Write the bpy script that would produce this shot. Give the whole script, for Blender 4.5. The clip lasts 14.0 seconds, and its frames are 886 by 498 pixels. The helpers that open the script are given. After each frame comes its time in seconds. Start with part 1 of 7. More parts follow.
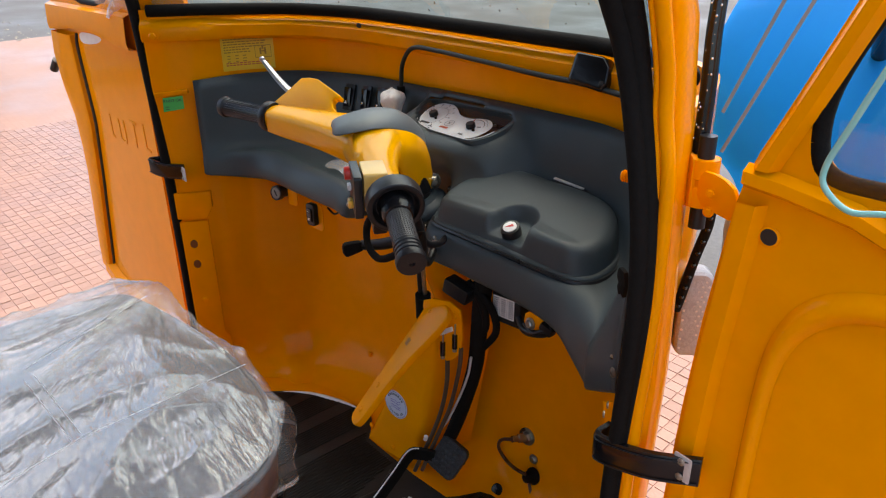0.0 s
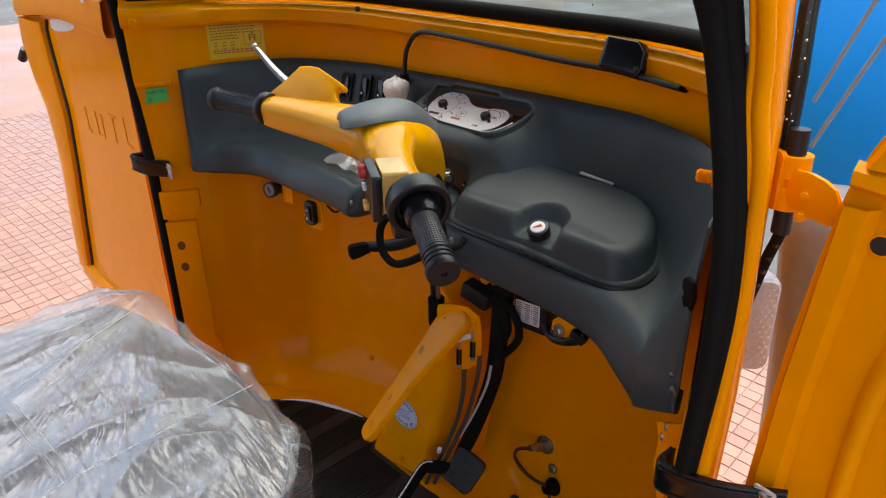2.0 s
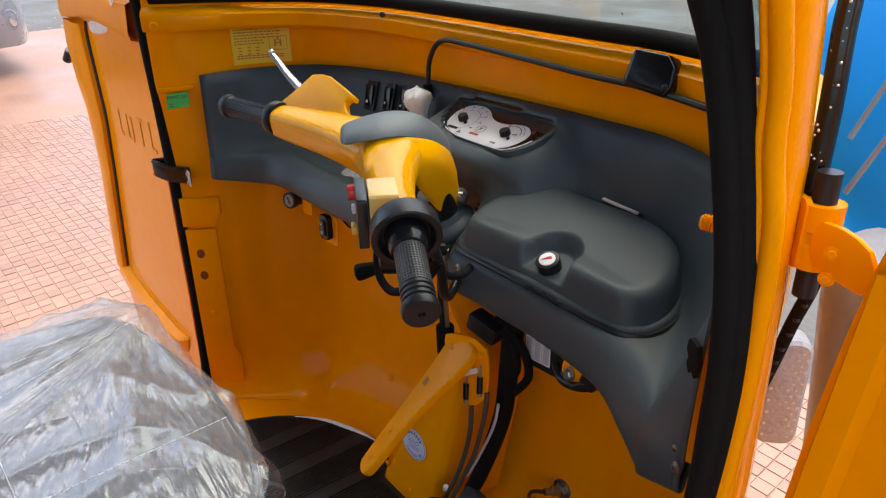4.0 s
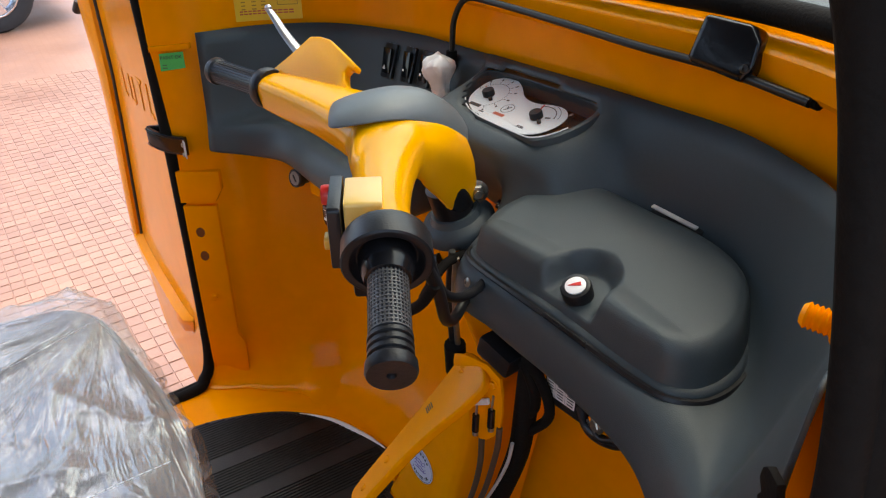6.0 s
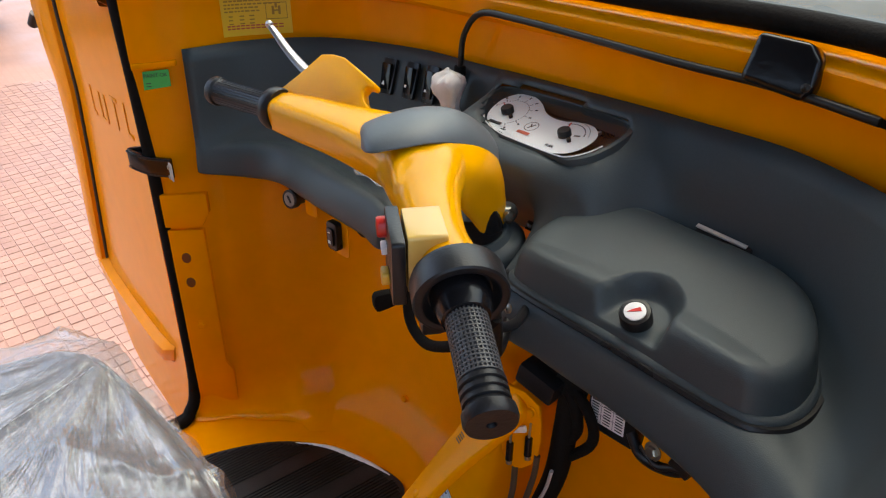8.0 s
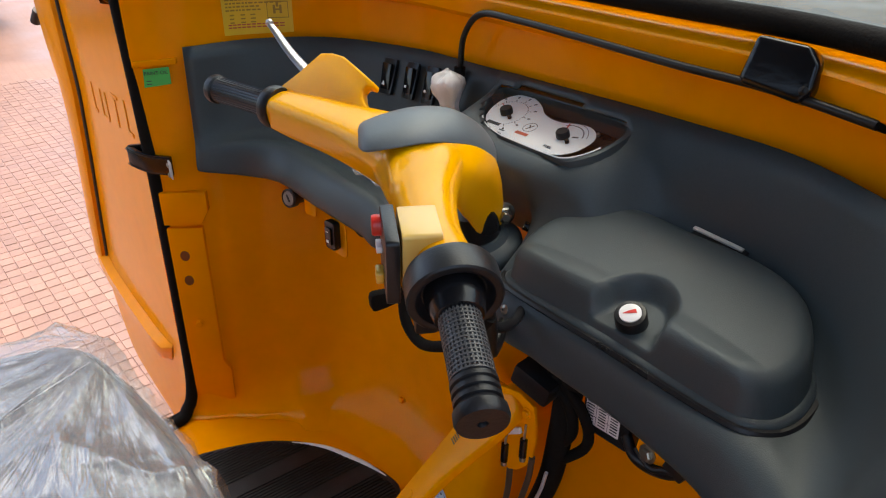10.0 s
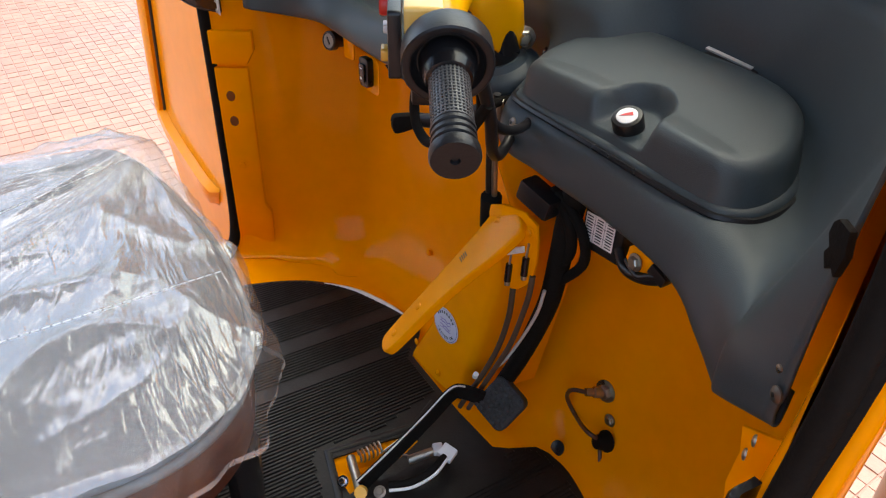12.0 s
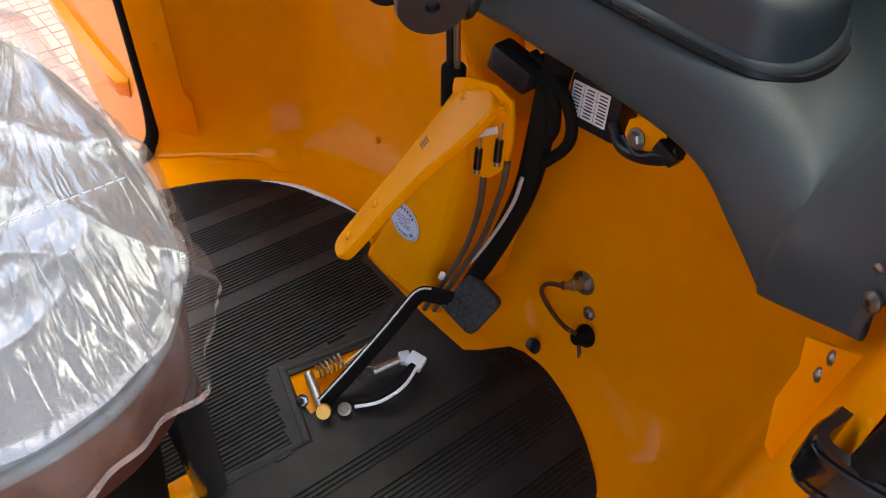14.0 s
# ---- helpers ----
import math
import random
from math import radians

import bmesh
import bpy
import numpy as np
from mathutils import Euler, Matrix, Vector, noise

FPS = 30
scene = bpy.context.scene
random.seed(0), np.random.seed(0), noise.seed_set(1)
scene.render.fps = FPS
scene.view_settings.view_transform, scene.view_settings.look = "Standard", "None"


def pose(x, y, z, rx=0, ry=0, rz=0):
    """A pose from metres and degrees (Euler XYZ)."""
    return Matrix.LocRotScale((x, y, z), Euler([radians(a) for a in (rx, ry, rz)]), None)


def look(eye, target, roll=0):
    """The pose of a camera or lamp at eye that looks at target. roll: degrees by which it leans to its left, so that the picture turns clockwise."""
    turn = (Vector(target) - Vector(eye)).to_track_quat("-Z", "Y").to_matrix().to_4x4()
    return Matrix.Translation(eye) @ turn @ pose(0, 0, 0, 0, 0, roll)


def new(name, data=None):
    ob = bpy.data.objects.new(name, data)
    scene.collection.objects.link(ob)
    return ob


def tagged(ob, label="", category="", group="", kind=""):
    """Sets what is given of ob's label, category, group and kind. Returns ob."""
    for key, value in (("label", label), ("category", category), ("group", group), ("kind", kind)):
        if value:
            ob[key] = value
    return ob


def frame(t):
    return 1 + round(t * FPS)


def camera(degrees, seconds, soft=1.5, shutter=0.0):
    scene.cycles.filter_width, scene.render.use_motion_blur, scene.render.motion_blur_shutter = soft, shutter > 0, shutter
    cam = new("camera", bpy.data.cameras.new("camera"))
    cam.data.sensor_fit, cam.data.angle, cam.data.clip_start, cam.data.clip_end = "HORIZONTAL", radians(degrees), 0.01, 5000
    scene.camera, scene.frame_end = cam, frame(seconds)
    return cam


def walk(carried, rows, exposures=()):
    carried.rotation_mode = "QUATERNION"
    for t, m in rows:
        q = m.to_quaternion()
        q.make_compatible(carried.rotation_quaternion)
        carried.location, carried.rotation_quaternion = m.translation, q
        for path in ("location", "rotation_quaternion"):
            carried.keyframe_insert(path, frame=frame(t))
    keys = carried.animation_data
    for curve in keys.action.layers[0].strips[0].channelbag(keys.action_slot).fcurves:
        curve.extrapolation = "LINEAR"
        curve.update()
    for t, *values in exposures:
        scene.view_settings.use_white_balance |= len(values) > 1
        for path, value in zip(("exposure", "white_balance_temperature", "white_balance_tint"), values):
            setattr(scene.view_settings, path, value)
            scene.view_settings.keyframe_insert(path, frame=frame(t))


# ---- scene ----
cam = camera(64.8, 14.0, soft=1.15)
PATH = [
    (0, (0.956, -0.567, 1.418), (-0.426, 0.639, 0.62), -0.8),
    (0.5, (0.918, -0.579, 1.413), (-0.412, 0.671, 0.596), -1.8),
    (1, (0.888, -0.578, 1.408), (-0.401, 0.708, 0.58), -1.4),
    (1.5, (0.863, -0.571, 1.406), (-0.438, 0.701, 0.575), -0.8),
    (2, (0.846, -0.555, 1.404), (-0.479, 0.691, 0.573), -0.9),
    (2.5, (0.86, -0.533, 1.407), (-0.539, 0.636, 0.586), -1.0),
    (3, (0.902, -0.513, 1.407), (-0.575, 0.579, 0.615), -0.8),
    (3.2, (0.911, -0.497, 1.408), (-0.579, 0.586, 0.628), -1.0),
    (5.3, (0.674, -0.332, 1.376), (-0.681, 0.814, 0.452), -0.9),
    (5.5, (0.684, -0.315, 1.376), (-0.71, 0.781, 0.45), -0.6),
    (6, (0.713, -0.28, 1.377), (-0.776, 0.684, 0.453), -0.5),
    (6.5, (0.728, -0.264, 1.375), (-0.803, 0.641, 0.46), 0.1),
    (7, (0.693, -0.28, 1.374), (-0.82, 0.641, 0.446), -0.6),
    (7.5, (0.643, -0.318, 1.377), (-0.823, 0.683, 0.456), -0.9),
    (8, (0.621, -0.342, 1.383), (-0.782, 0.756, 0.473), -0.0),
    (8.2, (0.611, -0.349, 1.383), (-0.763, 0.781, 0.467), 0.1),
    (10.5, (0.64, -0.336, 1.377), (-0.799, 0.728, 0.484), 1.0),
    (11, (0.671, -0.339, 1.356), (-0.799, 0.68, 0.463), 1.7),
    (11.5, (0.711, -0.348, 1.325), (-0.743, 0.596, 0.329), 1.9),
    (12, (0.738, -0.344, 1.293), (-0.669, 0.549, 0.187), 1.9),
    (12.5, (0.722, -0.33, 1.265), (-0.617, 0.538, 0.06), 1.4),
    (13, (0.691, -0.317, 1.244), (-0.574, 0.552, -0.038), 1.7),
    (13.5, (0.663, -0.312, 1.231), (-0.545, 0.577, -0.092), 2.3),
    (14, (0.634, -0.304, 1.219), (-0.509, 0.621, -0.137), 2.7),
]
walk(cam, [(t, look(eye, target, roll)) for t, eye, target, roll in PATH],
     [(0, 1.77), (3.2, 1.81), (5.3, 2.02), (8.2, 1.90), (10.5, 1.87), (11.5, 2.08), (12.5, 2.38), (14, 2.5)])

# ---- light ----
world = bpy.data.worlds.new("sky")
scene.world = world
world.use_nodes = True
wt = world.node_tree
sky = wt.nodes.new("ShaderNodeTexSky")
sky.sky_type = 'NISHITA'
sky.sun_disc = False
sky.sun_elevation, sky.sun_rotation = radians(70), radians(-25)
sky.air_density, sky.dust_density, sky.ozone_density = 1.0, 3.0, 1.0
bg = wt.nodes["Background"]
bg.inputs["Strength"].default_value = 0.15
wt.links.new(sky.outputs["Color"], bg.inputs["Color"])
sun_data = bpy.data.lights.new("sun", 'SUN')
sun_data.energy, sun_data.angle, sun_data.color = 0.9, radians(90), (1.0, 0.97, 0.93)
sun = new("sun", sun_data)
sun.matrix_world = look((-1.6, 3.4, 10.8), (0, 0, 0.5))
scene.view_settings.use_white_balance = True
scene.view_settings.white_balance_temperature = 7050


# ---- materials ----
def mat(name, base, rough=0.5, metal=0.0, grain=60.0, vary=0.12, bump=0.0, bump_scale=400.0, coat=0.0, spot=6.0, rough_vary=0.1, alpha=1.0, transmission=0.0, spec=0.5):
    """A procedural material: base colour with two scales of variation, roughness variation and fine relief."""
    m = bpy.data.materials.new(name)
    m.use_nodes = True
    nt = m.node_tree
    p = nt.nodes["Principled BSDF"]
    tc = nt.nodes.new("ShaderNodeTexCoord")
    n1 = nt.nodes.new("ShaderNodeTexNoise")
    n1.inputs["Scale"].default_value, n1.inputs["Detail"].default_value = grain, 4
    n2 = nt.nodes.new("ShaderNodeTexNoise")
    n2.inputs["Scale"].default_value, n2.inputs["Detail"].default_value = spot, 3
    add = nt.nodes.new("ShaderNodeMath")
    add.operation = 'ADD'
    ramp = nt.nodes.new("ShaderNodeMapRange")
    ramp.inputs["From Min"].default_value, ramp.inputs["From Max"].default_value = 0.6, 1.4
    ramp.inputs["To Min"].default_value, ramp.inputs["To Max"].default_value = 1 - vary, 1 + vary
    mul = nt.nodes.new("ShaderNodeMix")
    mul.data_type, mul.blend_type = 'RGBA', 'MULTIPLY'
    mul.inputs["Factor"].default_value = 1
    mul.inputs[6].default_value = (*base, 1)
    for n in (n1, n2):
        nt.links.new(tc.outputs["Object"], n.inputs["Vector"])
    nt.links.new(n1.outputs["Fac"], add.inputs[0])
    nt.links.new(n2.outputs["Fac"], add.inputs[1])
    nt.links.new(add.outputs[0], ramp.inputs["Value"])
    nt.links.new(ramp.outputs[0], mul.inputs[7])
    nt.links.new(mul.outputs[2], p.inputs["Base Color"])
    rr = nt.nodes.new("ShaderNodeMapRange")
    rr.inputs["From Min"].default_value, rr.inputs["From Max"].default_value = 0.3, 0.7
    rr.inputs["To Min"].default_value, rr.inputs["To Max"].default_value = max(0.02, rough - rough_vary), min(1, rough + rough_vary)
    nt.links.new(n2.outputs["Fac"], rr.inputs["Value"])
    nt.links.new(rr.outputs[0], p.inputs["Roughness"])
    p.inputs["Metallic"].default_value = metal
    p.inputs["Specular IOR Level"].default_value = spec
    p.inputs["Coat Weight"].default_value, p.inputs["Coat Roughness"].default_value = coat, 0.06
    p.inputs["Alpha"].default_value = alpha
    p.inputs["Transmission Weight"].default_value = transmission
    if bump:
        n3 = nt.nodes.new("ShaderNodeTexNoise")
        n3.inputs["Scale"].default_value, n3.inputs["Detail"].default_value = bump_scale, 3
        nt.links.new(tc.outputs["Object"], n3.inputs["Vector"])
        b = nt.nodes.new("ShaderNodeBump")
        b.inputs["Strength"].default_value, b.inputs["Distance"].default_value = bump, 0.002
        nt.links.new(n3.outputs["Fac"], b.inputs["Height"])
        nt.links.new(b.outputs["Normal"], p.inputs["Normal"])
    return m


YELLOW = mat("yellow_paint", (0.92, 0.302, 0.0012), 0.14, 0, 25, 0.06, 0.07, 14, coat=0.0, spot=3, spec=0.08, rough_vary=0.05)
COWL = mat("yellow_moulded_plastic", (0.92, 0.41, 0.003), 0.2, 0, 25, 0.05, 0.04, 14, coat=0.0, spot=4, spec=0.22, rough_vary=0.05)
CREAM = mat("pale_yellow_paint", (0.85, 0.52, 0.12), 0.35, 0, 25, 0.05, 0.05, 40, coat=0.3)
DASH = mat("grey_grained_plastic", (0.041, 0.055, 0.061), 0.45, 0, 300, 0.08, 0.14, 900, spot=5, spec=0.36)
CAPGREY = mat("blue_grey_plastic", (0.104, 0.124, 0.132), 0.45, 0, 300, 0.06, 0.08, 900)
BLACK = mat("black_plastic", (0.011, 0.011, 0.012), 0.35, 0, 120, 0.2, 0.1, 500, spec=0.35)
GRIP = mat("grip_rubber", (0.010, 0.010, 0.011), 0.38, 0, 150, 0.2, 0.15, 300, spec=0.35)
GRIPGREY = mat("grey_grip_rubber", (0.060, 0.058, 0.057), 0.38, 0, 150, 0.2, 0.1, 300, spec=0.4)
RUBBER = mat("black_rubber", (0.009, 0.008, 0.007), 0.75, 0, 150, 0.25, 0.3, 300, spec=0.08)
GLOSSBLACK = mat("wet_black_paint", (0.007, 0.007, 0.008), 0.2, 0, 60, 0.2, 0.15, 120, coat=0.1, spec=0.35)
MATRUB = mat("ribbed_floor_rubber", (0.014, 0.013, 0.012), 0.45, 0, 35, 0.5, 0.25, 250, spot=7, spec=0.3)
PADRUB = mat("worn_pad_rubber", (0.030, 0.030, 0.030), 0.5, 0, 60, 0.3, 0.2, 250, spec=0.35)
# Dark orange: the shade on the yellow metal inside the pillar holes.
SHADEHOLE = mat("shaded_yellow_hole", (0.19, 0.050, 0.006), 0.6)
DARK = mat("dark_cavity", (0.02, 0.012, 0.008), 0.7)
STEEL = mat("zinc_steel", (0.36, 0.33, 0.28), 0.32, 0.9, 90, 0.15, 0.1, 300)
CHROME = mat("polished_aluminium", (0.72, 0.73, 0.75), 0.22, 1.0, 90, 0.06)
CASTALU = mat("cast_aluminium", (0.50, 0.51, 0.53), 0.34, 0.9, 90, 0.1, 0.1, 300)
WHITE = mat("white_plastic", (0.78, 0.78, 0.77), 0.4, 0, 80, 0.04)
INK = mat("dark_print", (0.05, 0.05, 0.055), 0.6)
FADED = mat("faded_brown_print", (0.40, 0.22, 0.02), 0.6)
GREYSLEEVE = mat("grey_white_sleeve", (0.48, 0.47, 0.44), 0.5)
RED = mat("red_plastic", (0.62, 0.03, 0.02), 0.35)
REDINK = mat("red_print", (0.55, 0.10, 0.05), 0.6)
AMBER = mat("amber_plastic", (0.80, 0.42, 0.05), 0.3)
GREEN = mat("green_paper", (0.06, 0.50, 0.10), 0.6, 0, 80, 0.05)
PAPERYEL = mat("yellow_paper", (0.84, 0.52, 0.02), 0.4, 0, 40, 0.04, coat=0.2)
LILAC = mat("pale_lilac_paper", (0.62, 0.60, 0.68), 0.6, 0, 90, 0.05)
PAPER = mat("white_paper", (0.74, 0.72, 0.68), 0.6, 0, 90, 0.05)
VIOLET = mat("violet_pen", (0.16, 0.10, 0.38), 0.6)
BROWN = mat("brown_vinyl", (0.075, 0.027, 0.017), 0.45, 0, 140, 0.15, 0.3, 400)
GREYVINYL = mat("grey_vinyl", (0.15, 0.155, 0.16), 0.5, 0, 140, 0.1, 0.3, 400)
BLUEFILM = mat("blue_protective_film", (0.0, 0.36, 1.0), 0.5, 0, 12, 0.10, 0.1, 60, coat=0.05, spot=4, spec=0.2)
bt = BLUEFILM.node_tree
bt_mix, bt_tr = bt.nodes.new("ShaderNodeMixShader"), bt.nodes.new("ShaderNodeBsdfTranslucent")
bt_tr.inputs["Color"].default_value = (0.0, 0.34, 1.0, 1)
bt_mix.inputs[0].default_value = 0.4
bt.links.new(bt.nodes["Principled BSDF"].outputs[0], bt_mix.inputs[1])
bt.links.new(bt_tr.outputs[0], bt_mix.inputs[2])
bt.links.new(bt_mix.outputs[0], bt.nodes["Material Output"].inputs[0])
TYRE = mat("tyre_rubber", (0.02, 0.02, 0.021), 0.7, 0, 90, 0.2, 0.3, 200)
CARGREY = mat("grey_car_paint", (0.33, 0.34, 0.36), 0.3, 0.3, 60, 0.05, coat=0.8)
GREYPLASTIC = mat("grey_mudguard_plastic", (0.22, 0.24, 0.26), 0.4, 0, 80, 0.1)
CABLEBROWN = mat("dull_brown_cable", (0.085, 0.050, 0.028), 0.5, 0, 90, 0.2)
# White of small fittings, also used to draw glare in slot and mat edge.
BAREGLARE = mat("white_primer_and_glare", (0.75, 0.70, 0.62), 0.6, 0, 80, 0.1)


def glass_material(name, tint, rough=0.0, gloss=0.07):
    m = bpy.data.materials.new(name)
    m.use_nodes = True
    nt = m.node_tree
    nt.nodes.clear()
    out = nt.nodes.new("ShaderNodeOutputMaterial")
    mix = nt.nodes.new("ShaderNodeMixShader")
    tr = nt.nodes.new("ShaderNodeBsdfTransparent")
    tr.inputs["Color"].default_value = (*tint, 1)
    gl = nt.nodes.new("ShaderNodeBsdfGlossy")
    gl.inputs["Roughness"].default_value = rough
    mix.inputs[0].default_value = gloss
    nt.links.new(tr.outputs[0], mix.inputs[1])
    nt.links.new(gl.outputs[0], mix.inputs[2])
    nt.links.new(mix.outputs[0], out.inputs[0])
    return m


GLASS = glass_material("clear_glass", (0.90, 0.94, 0.93))
# Slight green tint, deepened to stand for dark reflections and dim outside.
SCREENGLASS = glass_material("green_dimmed_windscreen", (0.60, 0.67, 0.63))
LENS = glass_material("clear_lens", (0.97, 0.97, 0.97))
GREENEDGE = mat("green_glass_edge", (0.25, 0.55, 0.48), 0.15, 0, 40, 0.1, coat=0.5)


def film_material(name, milk, gloss, lines=0.45, rim=0.20):
    """Crinkled clear polythene: see-through, slightly milky, with sharp creases that run out from its peak."""
    m = bpy.data.materials.new(name)
    m.use_nodes = True
    nt = m.node_tree
    nt.nodes.clear()
    N, link = nt.nodes.new, nt.links.new
    tc = N("ShaderNodeTexCoord")

    def mathn(op, a, b=None, clamp=False):
        n = N("ShaderNodeMath")
        n.operation, n.use_clamp = op, clamp
        for k, q in enumerate((a, b)):
            if q is None:
                continue
            if isinstance(q, (int, float)):
                n.inputs[k].default_value = q
            else:
                link(q, n.inputs[k])
        return n.outputs[0]

    # streaks about the peak
    mp = N("ShaderNodeMapping")
    mp.inputs["Location"].default_value = (0.175, 0.235, 0)
    link(tc.outputs["Object"], mp.inputs["Vector"])
    wob = N("ShaderNodeTexNoise")
    wob.inputs["Scale"].default_value = 7
    link(tc.outputs["Object"], wob.inputs["Vector"])
    rad = N("ShaderNodeTexGradient")
    rad.gradient_type = 'RADIAL'
    link(mp.outputs[0], rad.inputs["Vector"])
    ln = N("ShaderNodeVectorMath")
    ln.operation = 'LENGTH'
    link(mp.outputs[0], ln.inputs[0])
    comb = N("ShaderNodeCombineXYZ")
    link(mathn('ADD', mathn('MULTIPLY', rad.outputs["Fac"], 34.0), mathn('MULTIPLY', wob.outputs["Fac"], 1.1)), comb.inputs[0])
    link(mathn('MULTIPLY', ln.outputs["Value"], 7.0), comb.inputs[1])
    st = N("ShaderNodeTexNoise")
    st.inputs["Scale"].default_value, st.inputs["Detail"].default_value, st.inputs["Roughness"].default_value = 1.0, 4, 0.62
    link(comb.outputs[0], st.inputs["Vector"])
    ridge = mathn('POWER', mathn('SUBTRACT', 1.0, mathn('ABSOLUTE', mathn('MULTIPLY', mathn('SUBTRACT', st.outputs["Fac"], 0.5), 4.0)), True), 2.0)
    # fine crumples all over, folded sharp
    cr = N("ShaderNodeTexNoise")
    cr.inputs["Scale"].default_value, cr.inputs["Detail"].default_value, cr.inputs["Roughness"].default_value, cr.inputs["Distortion"].default_value = 19.0, 3, 0.5, 0.6
    stretch = N("ShaderNodeMapping")
    stretch.inputs["Rotation"].default_value, stretch.inputs["Scale"].default_value = (0, 0, radians(52)), (0.45, 1.5, 1.0)
    link(tc.outputs["Object"], stretch.inputs["Vector"])
    link(stretch.outputs[0], cr.inputs["Vector"])
    crumple = mathn('ABSOLUTE', mathn('MULTIPLY', mathn('SUBTRACT', cr.outputs["Fac"], 0.5), 2.0))
    height = mathn('ADD', mathn('ADD', mathn('MULTIPLY', st.outputs["Fac"], 0.6), mathn('MULTIPLY', ridge, 0.4)), mathn('MULTIPLY', crumple, 0.8))
    crease = mathn('MULTIPLY', ridge, 0.35)
    for rz, sc, seed in ((24, (7, 80, 30), 0.0), (72, (6, 86, 30), 3.7), (-40, (5, 64, 30), 8.1)):
        m2 = N("ShaderNodeMapping")
        m2.inputs["Rotation"].default_value = (0, 0, radians(rz))
        m2.inputs["Location"].default_value = (seed, 0, 0)
        m2.inputs["Scale"].default_value = sc
        link(tc.outputs["Object"], m2.inputs["Vector"])
        ds = N("ShaderNodeTexNoise")
        ds.inputs["Scale"].default_value, ds.inputs["Detail"].default_value = 9 + seed, 2
        link(tc.outputs["Object"], ds.inputs["Vector"])
        ad = N("ShaderNodeVectorMath")
        ad.operation = 'MULTIPLY_ADD'
        link(ds.outputs["Color"], ad.inputs[0])
        ad.inputs[1].default_value = (0.35, 0.35, 0.35)
        link(m2.outputs[0], ad.inputs[2])
        v = N("ShaderNodeTexVoronoi")
        v.feature = 'DISTANCE_TO_EDGE'
        v.inputs["Scale"].default_value = 0.8
        link(ad.outputs[0], v.inputs["Vector"])
        line = mathn('SUBTRACT', 1.0, mathn('MULTIPLY', v.outputs["Distance"], 15.0), True)
        gate = mathn('MULTIPLY', mathn('SUBTRACT', ds.outputs["Fac"], 0.52), 10.0, True)
        line = mathn('MULTIPLY', line, gate)
        height = mathn('ADD', height, mathn('MULTIPLY', line, 0.13))
        crease = mathn('ADD', crease, mathn('MULTIPLY', line, 0.32), True)
    b = N("ShaderNodeBump")
    b.inputs["Strength"].default_value, b.inputs["Distance"].default_value = 1.0, 0.0038
    link(height, b.inputs["Height"])
    tr = N("ShaderNodeBsdfTransparent")
    tr.inputs["Color"].default_value = (0.93, 0.93, 0.92, 1)
    df = N("ShaderNodeBsdfDiffuse")
    df.inputs["Color"].default_value = (0.66, 0.65, 0.63, 1)
    gl = N("ShaderNodeBsdfGlossy")
    gl.inputs["Color"].default_value, gl.inputs["Roughness"].default_value = (0.90, 0.90, 0.88, 1), 0.21
    lw = N("ShaderNodeLayerWeight")
    lw.inputs["Blend"].default_value = 0.35
    for n in (gl, df, lw):
        link(b.outputs["Normal"], n.inputs["Normal"])
    m1, m3 = N("ShaderNodeMixShader"), N("ShaderNodeMixShader")
    link(mathn('ADD', mathn('MULTIPLY', crease, lines), milk, True), m1.inputs[0])
    link(tr.outputs[0], m1.inputs[1])
    link(df.outputs[0], m1.inputs[2])
    link(mathn('ADD', mathn('MULTIPLY', lw.outputs["Facing"], rim), gloss, True), m3.inputs[0])
    link(m1.outputs[0], m3.inputs[1])
    link(gl.outputs[0], m3.inputs[2])
    out = N("ShaderNodeOutputMaterial")
    link(m3.outputs[0], out.inputs[0])
    return m


FILM = film_material("crinkled_polythene", 0.30, 0.112, 0.10, 0.15)
FILMCLEAR = film_material("clear_polythene", 0.03, 0.03, 0.10, 0.06)
HEM = film_material("milky_polythene_hem", 0.34, 0.10, 0.2, 0.10)
BRUSHED = mat("brushed_steel", (0.62, 0.61, 0.58), 0.5, 0.55, 200, 0.12, 0.15, 400)


